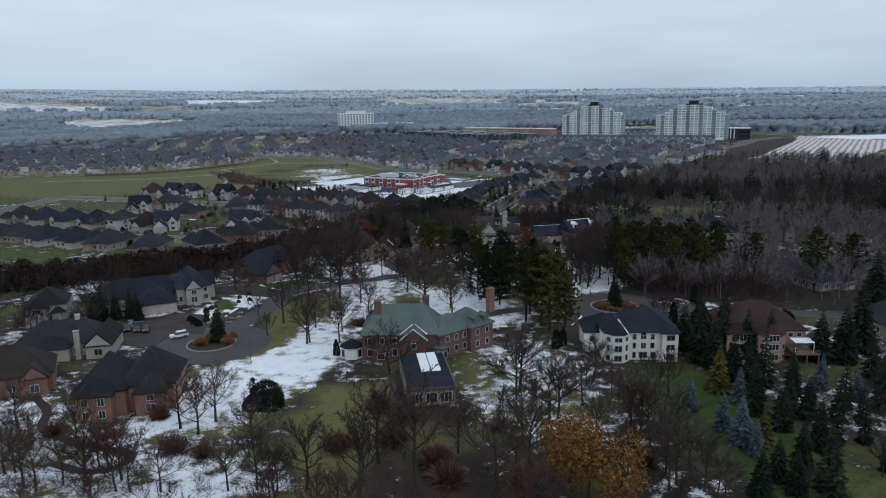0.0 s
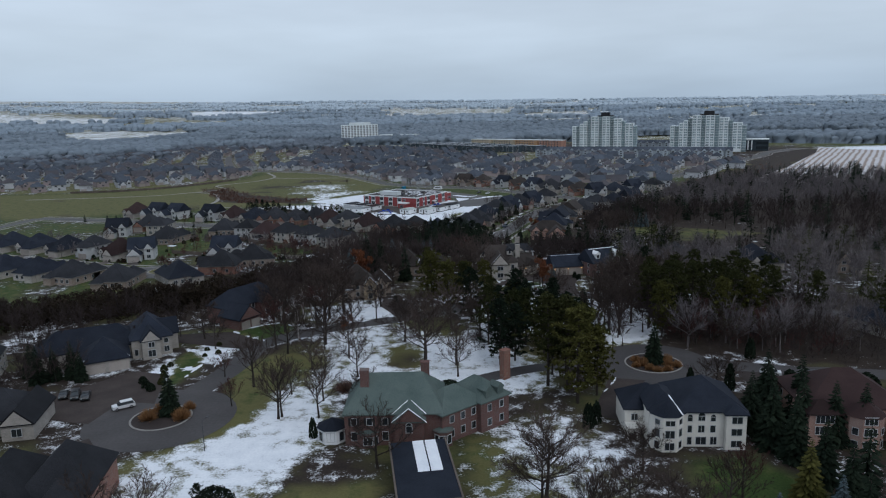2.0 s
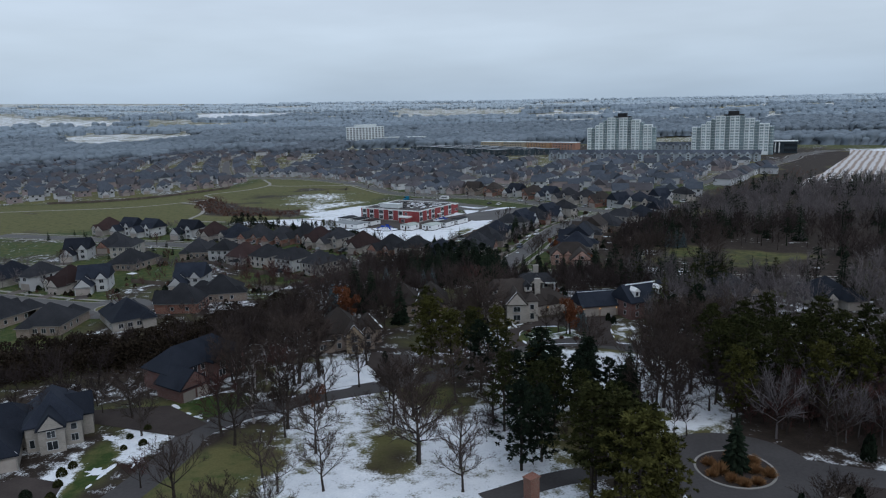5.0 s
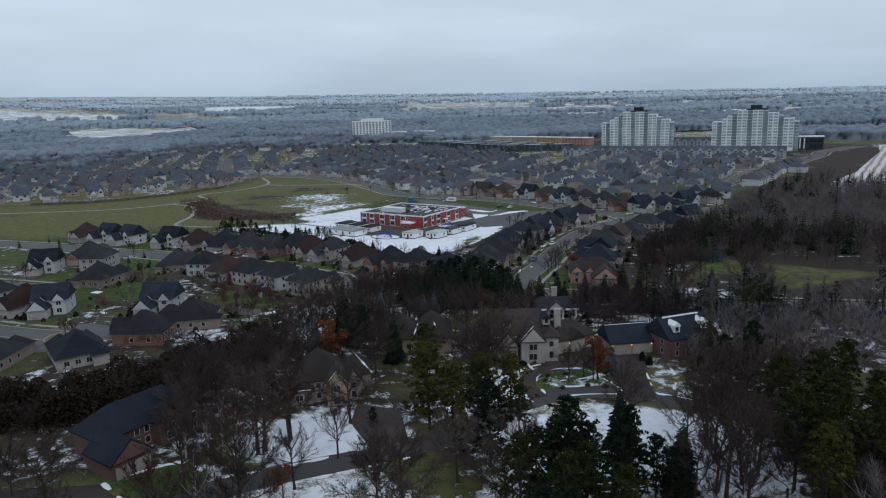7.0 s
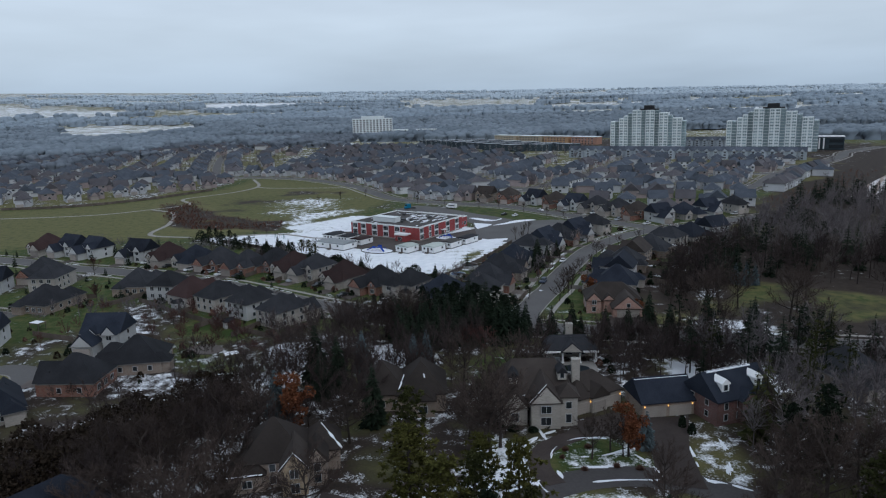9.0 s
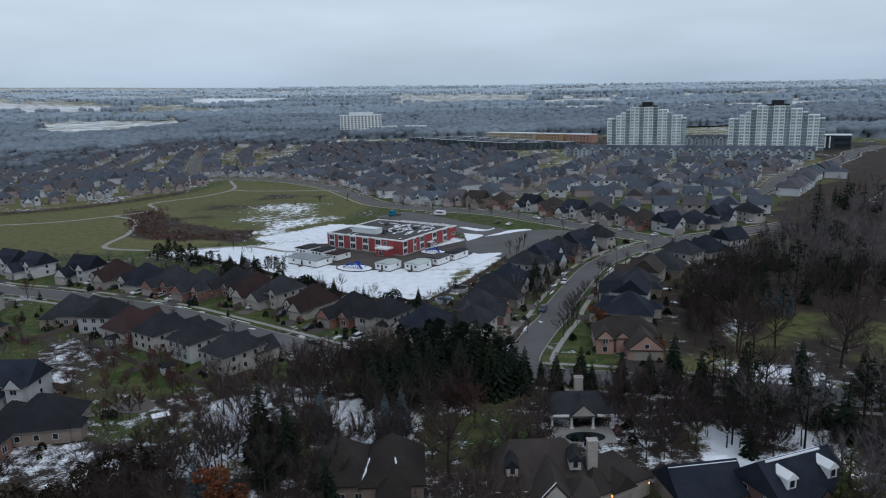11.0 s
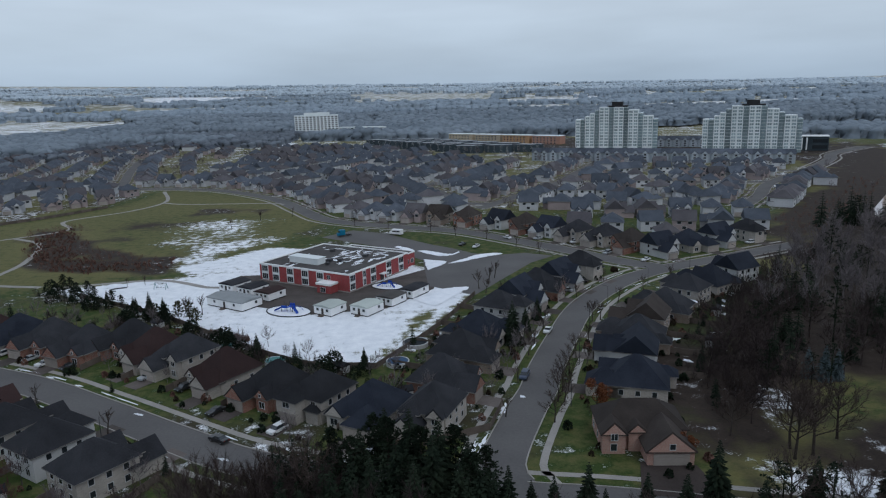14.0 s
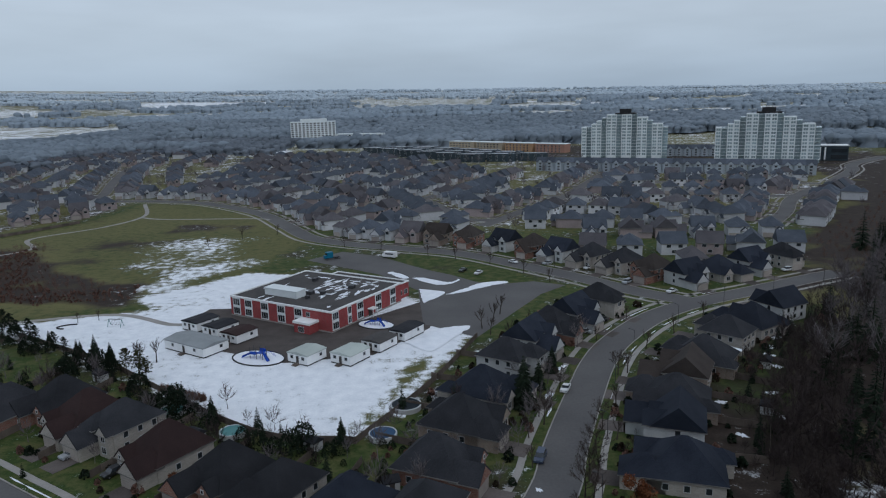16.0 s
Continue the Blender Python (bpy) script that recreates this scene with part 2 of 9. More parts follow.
M_WOODS_SLATE = mat("haze_slate_woods", (0.092, 0.108, 0.130), (0.140, 0.160, 0.186), 0.008, 0.12, islands=0.12)
# next step out, past 2.1 km: haze paints the woods paler still
M_WOODS_HAZED = mat("haze_paled_woods", (0.205, 0.250, 0.296), (0.262, 0.312, 0.360), 0.004, 0.05, islands=0.05)
# near twigs, kept darker: shade among dense stems is in the colour
M_THICKET = mat("shade_dark_thicket", (0.034, 0.027, 0.027), (0.064, 0.050, 0.047), 0.02, 0.6, islands=0.35, spec=0.03)
# horizon woods: palest tone, haze near the skyline put into the colour
M_WOODS_RIM = mat("haze_horizon_woods", (0.36, 0.425, 0.485), (0.43, 0.49, 0.545), 0.0015, 0.01, islands=0.03)
M_SHRUB = mat("brown_shrub", (0.10, 0.056, 0.046), (0.155, 0.093, 0.073), 0.3, 2.0, islands=0.35, spec=0.03)
M_GRASSES = mat("dry_ornamental_grass", (0.20, 0.105, 0.048), (0.27, 0.15, 0.07), 0.5, 3.0, islands=0.3)
M_FENCE = mat("weathered_fence_wood", (0.085, 0.070, 0.060), (0.13, 0.108, 0.092), 0.3, 4.0, vary=0.2)
M_TIMBER = mat("raw_orange_sheathing", (0.42, 0.26, 0.15), (0.35, 0.22, 0.13), 0.05, 0.8, vary=0.1)
M_TAN = mat("tan_cladding", (0.42, 0.36, 0.27), (0.36, 0.30, 0.22), 0.05, 0.8, vary=0.15)
M_BLUE = mat("blue_plastic", (0.015, 0.06, 0.34), (0.02, 0.075, 0.40), 0.5, 4.0, rough=0.4, vary=0.05)
M_POOL = mat("pool_cover", (0.008, 0.012, 0.016), (0.014, 0.020, 0.025), 0.3, 2.0, rough=0.6, vary=0.3)
M_TYRE = mat("black_rubber", (0.015, 0.015, 0.016), (0.022, 0.022, 0.024), vary=0.0)
M_METAL = mat("dark_metal", (0.06, 0.06, 0.065), (0.09, 0.09, 0.095), rough=0.5, metal=0.6, vary=0.1)
M_RIM = mat("alloy_rim", (0.35, 0.35, 0.36), (0.3, 0.3, 0.31), rough=0.35, metal=0.8, vary=0.0)
M_BLACKTRIM = mat("black_trim", (0.02, 0.02, 0.022), (0.03, 0.03, 0.032), rough=0.5, vary=0.0)
M_LAMP = bpy.data.materials.new("lit_lantern")
M_LAMP.use_nodes = True
M_LAMP.node_tree.nodes["Principled BSDF"].inputs["Base Color"].default_value = (0.9, 0.5, 0.2, 1)
M_LAMP.node_tree.nodes["Principled BSDF"].inputs["Emission Color"].default_value = (1.0, 0.48, 0.12, 1)
M_LAMP.node_tree.nodes["Principled BSDF"].inputs["Emission Strength"].default_value = 1.6
PAINTS = {c: mat(c + "_car_paint", v, v, rough=0.3, vary=0.0, spec=0.6) for c, v in dict(white=(0.6, 0.61, 0.62), black=(0.015, 0.016, 0.018), silver=(0.32, 0.34, 0.36), blue=(0.03, 0.045, 0.085), red=(0.2, 0.02, 0.02)).items()}


# ---------------------------------------------------------------- mesh helpers
class Shape:
    """Vertices and faces of one mesh, with a material slot for each face."""

    def __init__(self):
        self.v, self.f, self.m = [], [], []

    def add(self, verts, faces, slot=0):
        k = len(self.v)
        self.v += [tuple(p) for p in verts]
        self.f += [tuple(k + i for i in q) for q in faces]
        self.m += [slot] * len(faces)
        return self

    def box(self, x0, y0, z0, x1, y1, z1, slot=0):
        return self.add([(x0, y0, z0), (x1, y0, z0), (x1, y1, z0), (x0, y1, z0), (x0, y0, z1), (x1, y0, z1), (x1, y1, z1), (x0, y1, z1)],
                        [(3, 2, 1, 0), (4, 5, 6, 7), (0, 1, 5, 4), (1, 2, 6, 5), (2, 3, 7, 6), (3, 0, 4, 7)], slot)

    def prism(self, poly, z0, z1, slot=0):
        n = len(poly)
        return self.add([(x, y, z0) for x, y in poly] + [(x, y, z1) for x, y in poly],
                        [tuple(range(n - 1, -1, -1)), tuple(range(n, 2 * n))] + [(i, (i + 1) % n, n + (i + 1) % n, n + i) for i in range(n)], slot)

    def cone(self, poly, z0, z1, slot=0):
        n = len(poly)
        cx, cy = sum(p[0] for p in poly) / n, sum(p[1] for p in poly) / n
        return self.add([(x, y, z0) for x, y in poly] + [(cx, cy, z1)], [tuple(range(n - 1, -1, -1))] + [(i, (i + 1) % n, n) for i in range(n)], slot)

    def roof(self, x0, y0, x1, y1, z, pitch, kind="hip", over=0.45, slot=0, trim=None):
        """A hip or gable ('x', 'y': the ridge's way) roof over a rectangle, with eaves and a fascia."""
        w, d = x1 - x0, y1 - y0
        X0, Y0, X1, Y1 = x0 - over, y0 - over, x1 + over, y1 + over
        zb, ze = z - 0.22, z + 0.02
        base = [(X0, Y0, zb), (X1, Y0, zb), (X1, Y1, zb), (X0, Y1, zb), (X0, Y0, ze), (X1, Y0, ze), (X1, Y1, ze), (X0, Y1, ze)]
        sides = [(3, 2, 1, 0), (0, 1, 5, 4), (1, 2, 6, 5), (2, 3, 7, 6), (3, 0, 4, 7)]
        cx, cy = (x0 + x1) / 2, (y0 + y1) / 2
        if kind in ("hip", "steep"):
            run = 0.55 if kind == "steep" else 1.0
            if w >= d:
                h = d / 2 + over
                a, b = (X0 + h * run, cy), (X1 - h * run, cy)
                top = [(4, 5, 9, 8), (5, 6, 9), (6, 7, 8, 9), (7, 4, 8)]
            else:
                h = w / 2 + over
                a, b = (cx, Y0 + h * run), (cx, Y1 - h * run)
                top = [(4, 5, 8), (5, 6, 9, 8), (6, 7, 9), (7, 4, 8, 9)]
            zr = ze + h * pitch
        elif kind == "x":
            zr, a, b = ze + (d / 2 + over) * pitch, (X0, cy), (X1, cy)
            top = [(4, 5, 9, 8), (5, 6, 9), (6, 7, 8, 9), (7, 4, 8)]
        else:
            zr, a, b = ze + (w / 2 + over) * pitch, (cx, Y0), (cx, Y1)
            top = [(4, 5, 8), (5, 6, 9, 8), (6, 7, 9), (7, 4, 8, 9)]
        self.add(base + [(*a, zr), (*b, zr)], sides + top, slot)
        if trim is not None:
            for k in range(4):
                self.m[-len(top) - 1 - k] = trim
        return self

    def tube(self, p, q, r0, r1, n=4, slot=0):
        p, q = Vector(p), Vector(q)
        w = (q - p).normalized()
        u = w.cross(Vector((0.3, 0.9, 0.17))).normalized()
        s = w.cross(u)
        ring = [(math.cos(2 * math.pi * i / n), math.sin(2 * math.pi * i / n)) for i in range(n)]
        return self.add([p + (u * c + s * d) * r0 for c, d in ring] + [q + (u * c + s * d) * r1 for c, d in ring], [(i, (i + 1) % n, n + (i + 1) % n, n + i) for i in range(n)], slot)

    def mesh(self, name, mats, smooth=False):
        me = bpy.data.meshes.new(name)
        me.from_pydata(self.v, [], self.f)
        for m in mats:
            me.materials.append(m)
        if len(mats) > 1:
            me.polygons.foreach_set("material_index", self.m)
        if smooth:
            me.polygons.foreach_set("use_smooth", [True] * len(self.f))
        me.update()
        return me


def thing(name, label, category, group="", kind="", at=None):
    ob = new(name)
    ob.empty_display_size = 0.5
    if at is not None:
        ob.matrix_basis = at
    return tagged(ob, label, category, group, kind)


def part(name, shape, material, parent, label="", at=None):
    me = shape if isinstance(shape, bpy.types.Mesh) else shape.mesh(name, material if isinstance(material, (list, tuple)) else [material])
    ob = new(name, me)
    ob.parent = parent
    if at is not None:
        ob.matrix_basis = at
    return tagged(ob, label)


def solid(name, shape, mats, label="", category="", group="", kind="", at=None):
    ob = new(name, shape.mesh(name, mats if isinstance(mats, (list, tuple)) else [mats]))
    if at is not None:
        ob.matrix_basis = at
    return tagged(ob, label, category, group, kind)


def spin(x, y, z, turn):
    return pose(x, y, z, 0, 0, turn)


# ---------------------------------------------------------------- the lie of the land
# flat near by, raised far out so the horizon fits the camera's view
def ground_z(x, y):
    r = np.hypot(x, y - 250)
    s = 0.031 - 0.011 * np.clip(x / 2500, -1, 1)
    d = np.maximum(0, r - 1150)
    return s * d * d / (d + 500)


def inside(poly, X, Y, soft):
    """1 within a polygon of the plan, 0 without, with an edge of that softness."""
    P = np.array(poly, float)
    Q = np.roll(P, -1, 0)
    best = np.full(X.shape, 1e9)
    odd = np.zeros(X.shape, bool)
    for (ax, ay), (bx, by) in zip(P, Q):
        dx, dy = bx - ax, by - ay
        t = np.clip(((X - ax) * dx + (Y - ay) * dy) / (dx * dx + dy * dy + 1e-9), 0, 1)
        best = np.minimum(best, np.hypot(X - ax - t * dx, Y - ay - t * dy))
        cross = ((ay > Y) != (by > Y)) & (X < dx * (Y - ay) / (by - ay + 1e-12) + ax)
        odd ^= cross
    d = np.where(odd, best, -best)
    return np.clip(0.5 + d / (2 * soft), 0, 1)


def smooth_line(pts, step=4.0):
    """Points every few metres along a curve through the given ones."""
    P = [Vector((*p, 0)) for p in pts]
    if len(P) > 2:
        P = [2 * P[0] - P[1]] + P + [2 * P[-1] - P[-2]]
        out = []
        for i in range(1, len(P) - 2):
            a, b, c, d = P[i - 1:i + 3]
            n = max(1, int((c - b).length / step))
            for k in range(n):
                t = k / n
                out.append(0.5 * (2 * b + (c - a) * t + (2 * a - 5 * b + 4 * c - d) * t * t + (3 * b - a - 3 * c + d) * t ** 3))
        out.append(P[-2])
    else:
        n = max(1, int((P[1] - P[0]).length / step))
        out = [P[0].lerp(P[1], k / n) for k in range(n + 1)]
    return out


def sides_of(line):
    out = []
    for i, p in enumerate(line):
        w = (line[min(i + 1, len(line) - 1)] - line[max(i - 1, 0)]).normalized()
        out.append(Vector((-w.y, w.x, 0)))
    return out


ROADS = []


def on_road(x, y, spare=0.0, but=None):
    for k, (line, half) in enumerate(ROADS):
        if k == but:
            continue
        for p in line:
            if (p.x - x) ** 2 + (p.y - y) ** 2 < (half + spare) ** 2:
                return True
    return False


def ribbon(line, a, b, z0, z1, skip=None, shape=None):
    """A flat bar along a line between two offsets, from z0 up to z1."""
    s = shape or Shape()
    nn = sides_of(line)
    for i in range(len(line) - 1):
        p, q = line[i], line[i + 1]
        if skip and skip((p + q) / 2 + nn[i] * (a + b) / 2):
            continue
        c = [p + nn[i] * a, q + nn[i + 1] * a, q + nn[i + 1] * b, p + nn[i] * b]
        if z1 - z0 < 0.06:
            s.add([(v.x, v.y, z1) for v in c], [(0, 1, 2, 3) if b > a else (3, 2, 1, 0)])
        else:
            s.add([(v.x, v.y, z0) for v in c] + [(v.x, v.y, z1) for v in c], [(4, 5, 6, 7), (0, 1, 5, 4), (1, 2, 6, 5), (2, 3, 7, 6), (3, 0, 4, 7)])
    return s


# ---------------------------------------------------------------- the ground
def axis(lo, hi, a, b, fine, grow=1.13):
    """Places along one side of the ground: fine steps between a and b, widening outwards."""
    mid = list(np.arange(a, b + 0.1, fine))
    left, right, s = [], [], fine
    x = a
    while x > lo:
        s *= grow
        x -= s
        left.append(max(x, lo))
    s, x = fine, b
    while x < hi:
        s = min(s * grow, 90)
        x += s
        right.append(min(x, hi))
    return np.array(left[::-1] + mid + right)


gx, gy = axis(-4900, 4900, -250, 260, 3.0), axis(-2500, 5200, 70, 660, 3.0)
GX, GY = np.meshgrid(gx, gy)
GZ = ground_z(GX, GY)
GZ = GZ + np.where(np.hypot(GX, GY - 250) > 1200, 3.0 * np.sin(GX / 310.0) * np.sin(GY / 270.0), 0)

# cover of the ground, by stretches of the plan: how much snow, how green, how much bare soil or leaf litter
snow, green, soil = np.full(GX.shape, 0.27), np.full(GX.shape, 0.72), np.full(GX.shape, 0.30)


def cover(poly, soft, s=None, g=None, b=None):
    global snow, green, soil
    k = inside(poly, GX, GY, soft)
    if s is not None:
        snow = snow * (1 - k) + s * k
    if g is not None:
        green = green * (1 - k) + g * k
    if b is not None:
        soil = soil * (1 - k) + b * k


cover([(-700, 1150), (700, 1150), (5000, 1500), (5000, 5200), (-5000, 5200), (-5000, 900)], 150, 0.42, 0.0, 0.0)   # far country, snow share raised to pale it for haze
FAR_FIELDS = []
for k_ in range(60):   # long fields of the plain
    r_ = random.Random(900 + k_)
    fx, fy = r_.uniform(-2600, 2600), r_.uniform(1700, 4700)
    if abs(fx) < fy * 0.85:
        fw, fd, fs = r_.uniform(120, 420), r_.uniform(40, 140), r_.uniform(-0.2, 0.2)
        FAR_FIELDS.append([(fx - fw, fy - fs * fw), (fx + fw, fy + fs * fw), (fx + fw, fy + fs * fw + fd), (fx - fw, fy - fs * fw + fd)])
        cover(FAR_FIELDS[-1], 25, *r_.choice(((0.66, 0.0, 0.1), (0.56, 0.0, 0.1), (0.46, 0.0, 0.0), (0.42, 0.0, 0.0))))
# horizon band: extra snow cover pales the ground in place of haze
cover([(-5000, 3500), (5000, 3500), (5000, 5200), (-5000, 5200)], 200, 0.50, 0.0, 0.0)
cover([(-260, -600), (300, -600), (300, 338), (72, 342), (66, 352), (24, 355), (-20, 366), (-44, 352), (-110, 380), (-130, 250), (-260, 250)], 12, 0.36, 0.5, 0.78)  # estate under trees
cover([(-62, 125), (-42, 128), (-24, 170), (-30, 200), (-44, 190), (-50, 165), (-60, 158)], 4, 0.68, 0.3, 0.1)      # open lawn by the circle
cover([(-44, 204), (-30, 196), (-18, 190), (-2, 186), (24, 192), (20, 222), (-2, 232), (-18, 246), (-34, 236)], 4, 0.66, 0.3, 0.2)
cover([(2, 128), (30, 122), (32, 150), (26, 176), (8, 170)], 5, 0.49, 0.35, 0.35)
cover([(-26, 98), (-15, 98), (-11, 120), (-14, 150), (-28, 148), (-26, 120)], 3, 0.06, 0.18, 0.05)
cover([(-14, 95), (6, 95), (4, 137), (-12, 142)], 4, 0.16, 0.1, 0.72)
cover([(42, 112), (60, 96), (66, 130), (57, 157), (44, 155)], 4, 0.05, 0.95, 0.05)                                     # green lawn
cover([(-71, 212), (-69, 223), (-65, 213), (-65, 199), (-67, 194)], 1.5, 0.0, 0.95, 0.0)
cover([(-67, 216), (-68, 228), (-65, 231), (-58, 222), (-60, 213), (-64, 213)], 1.5, 0.8, 0.3, 0.4)
cover([(-71, 196), (-74, 204), (-74, 214), (-70, 211), (-68, 202), (-68, 194)], 1.5, 0.78, 0.3, 0.4)
cover([(-48, 170), (-51, 182), (-53.5, 192), (-54, 201), (-50, 214), (-46, 224), (-40, 228), (-37, 214), (-42, 200), (-42, 188), (-43, 176)], 3, 0.05, 0.30, 0.25)
cover([(-42, 230), (-34, 232), (-31, 208), (-36, 200), (-42, 204)], 4, 0.34, 0.3, 0.5)
cover([(-16, 206), (-16, 219), (-8, 221), (-6, 208), (-9, 203)], 3, 0.18, 0.1, 0.5)
cover([(4, 222), (22, 214), (36, 214), (36, 230), (8, 240)], 4, 0.38, 0.1, 0.7)
cover([(-44, 250), (-20, 254), (-16, 262), (-30, 268), (-42, 262)], 4, 0.66, 0.2, 0.2)
cover([(8, 232), (66, 226), (60, 262), (20, 270), (8, 258)], 4, 0.64, 0.2, 0.2)
cover([(36, 212), (58, 222), (70, 240), (44, 244)], 5, 0.72, 0.2, 0.3)
cover([(58, 216), (100, 204), (190, 172), (200, 250), (110, 262), (64, 256), (60, 236)], 6, 0.12, 0.05, 1.1)      # needle litter under the pines
cover([(6, 270), (17, 274), (15, 290), (8, 290), (4, 280)], 2.5, 0.62, 0.9, 0.1)
cover([(20, 275), (38, 276), (38, 282), (33, 290), (28, 292), (20, 288)], 1.5, 0.42, 0.95, 0.0)
cover([(-46, 263), (-39, 262), (-24, 265), (-8, 257), (-12, 250), (-20, 244), (-29, 243), (-37, 246)], 3, 0.80, 0.2, 0.2)
cover([(28, 269), (42, 267), (55, 259), (58, 243), (58, 228), (47, 221), (38, 223), (40, 246), (30, 258)], 3, 0.76, 0.2, 0.3)
cover([(46, 300), (46, 284), (45, 275), (54, 271), (56, 290), (52, 297)], 2, 0.5, 0.3, 0.7)
cover([(54, 334), (60, 334), (58, 309), (52, 309)], 2, 0.85, 0.2, 0.3)
cover([(68, 330), (80, 330), (77, 312), (70, 312)], 2, 0.72, 0.2, 0.5)
cover([(-63, 239), (-52, 246), (-45, 241), (-48, 231), (-54, 230)], 2, 0.3, 0.95, 0.0)
cover([(6, 318), (20, 316), (22, 336), (8, 340)], 3, 0.3, 0.9, 0.05)
cover([(-22, 316), (-6, 316), (-4, 340), (-24, 344)], 4, 0.74, 0.2, 0.3)
cover([(-50, 318), (-38, 316), (-34, 340), (-52, 345)], 4, 0.62, 0.2, 0.4)
cover([(-84, 364), (-78, 371), (-72, 373), (-71, 367), (-78, 360)], 1.5, 0.0, 1.0, 0.0)
cover([(-73, 360), (-66, 367), (-60, 360), (-65, 354)], 1.5, 0.0, 1.0, 0.0)
cover([(-52, 341), (-50, 348), (-41, 352), (-39, 345), (-44, 338)], 1.5, 0.85, 0.2, 0.3)
cover([(-25, 339), (-21, 347), (-14, 348), (-15, 338), (-21, 334)], 2, 0.8, 0.2, 0.3)
cover([(-88, 350), (-70, 352), (-60, 340), (-48, 336), (-48, 324), (-86, 332)], 3, 0.40, 0.7, 0.5)
cover([(60, 340), (330, 280), (420, 560), (210, 610), (150, 545), (100, 490), (70, 430)], 10, 0.17, 0.05, 1.05)      # woods
cover([(81, 368), (89, 391), (105, 410), (122, 402), (150, 378), (120, 360), (95, 362)], 5, 0.20, 0.5, 0.55)
cover([(60, 394), (70, 386), (80, 396), (94, 425), (112, 455), (104, 464), (78, 430)], 3, 0.22, 0.25, 1.1)
cover([(79, 395), (86, 404), (93, 405), (89, 394), (80, 378), (77, 382)], 3, 0.50, 0.3, 0.6)
cover([(66, 372), (86, 364), (96, 352), (84, 346), (70, 356)], 3, 0.66, 0.3, 0.3)
cover([(-132, 512), (-110, 493), (-79, 474), (-56, 452), (-30, 430), (-5, 424), (22, 488), (12, 520), (-6, 540), (-40, 566), (-66, 578), (-98, 541), (-84, 526)], 2.5, 0.80, 0.3, 0.25)
cover([(-8, 428), (-3, 430), (11, 468), (10, 474), (3, 464), (-3, 446)], 2, 0.40, 0.5, 0.1)
cover([(-66, 578), (-98, 541), (-108, 536), (-118, 548), (-78, 586)], 5, 0.4, 0.55, 0.2)
cover([(-440, 622), (-316, 628), (-279, 633), (-248, 649), (-220, 679), (-198, 715), (-188, 762), (-192, 800), (-100, 738), (-66, 678), (-48, 640), (-66, 580), (-120, 520), (-170, 510), (-270, 480), (-440, 560)], 6, 0.08, 0.34, 0.06)  # park
cover([(-212, 640), (-186, 648), (-150, 590), (-100, 560), (-102, 530), (-155, 540), (-185, 585)], 6, 0.2, 0.0, 0.8)
cover([(-170, 664), (-100, 700), (-80, 664), (-78, 612), (-100, 560), (-150, 590)], 8, 0.08, 0.45, 0.4)
cover([(-128, 596), (-129, 640), (-108, 665), (-82, 652), (-76, 618), (-86, 582), (-108, 578)], 18, 0.52, 0.4, 0.1)
cover([(-102, 552), (-96, 589), (-73, 600), (-59, 598), (-79, 573), (-91, 545)], 5, 0.58, 0.5, 0.2)
cover([(-132, 696), (-87, 695), (-88, 672), (-122, 681)], 4, 0.35, 0.1, 0.8)
cover([(-62, 590), (-90, 572), (-98, 580), (-70, 604)], 4, 0.5, 0.5, 0.2)
cover([(-14, 600), (2, 580), (10, 571), (19, 562), (28, 550), (49, 548), (52, 554), (42, 566), (27, 580), (0, 600)], 3, 0.08, 0.72, 0.1)
cover([(110, 512), (138, 526), (160, 532), (150, 505), (128, 485), (118, 492)], 4, 0.1, 0.0, 0.1)     # dry grass
cover([(50, 392), (66, 388), (84, 420), (104, 452), (126, 482), (140, 508), (120, 505), (90, 478), (66, 440)], 3, 0.16, 0.85, 0.55)
cover([(170, 540), (190, 560), (260, 670), (330, 760), (360, 740), (290, 640), (215, 560)], 6, 0.10, 0.2, 0.95)     # bare strip
cover([(-1046, 1951), (-929, 2055), (-731, 2039), (-600, 1840), (-620, 1600), (-699, 1480), (-850, 1612)], 30, 0.54, 0.1, 0.2)
cover([(-2400, 3500), (-1535, 2954), (-1206, 2880), (-1179, 2446), (-1471, 2427), (-2400, 2500)], 40, 0.58, 0.1, 0.2)
cover([(-1247, 3540), (-552, 3574), (-773, 3020), (-988, 2828)], 40, 0.68, 0.1, 0.3)
cover([(-341, 3695), (326, 3464), (220, 2544), (-225, 2915)], 50, 0.50, 0.0, 0.1)
cover([(594, 2923), (702, 2855), (603, 2492), (526, 2540)], 30, 0.95, 0.1, 0.3)
cover([(273, 2903), (573, 2936), (490, 2411), (230, 2446)], 40, 0.55, 0.0, 0.1)
cover([(1300, 3271), (1411, 2921), (1429, 2349), (1264, 2613)], 40, 0.7, 0.1, 0.5)
cover([(290, 700), (345, 800), (420, 905), (480, 985), (440, 1020), (380, 950), (330, 860), (300, 780)], 10, 0.12, 0.1, 1.0)
cover([(100, 890), (440, 800), (500, 1000), (200, 1270), (60, 1240)], 20, 0.26, 0.1, 0.95)
cover([(-120, 88), (-27, 88), (-24, 108), (-36, 120), (-62, 126), (-80, 142), (-120, 150)], 4, 0.51, 0.2, 0.55)
cover([(-600, 700), (-215, 830), (60, 650), (330, 720), (330, 930), (0, 1200), (-420, 1320)], 20, 0.36, 0.25, 0.35)
cover([(-640, 640), (-325, 634), (-283, 640), (-254, 658), (-229, 690), (-208, 728), (-202, 800), (-240, 835), (-640, 900)], 6, 0.34, 0.25, 0.4)
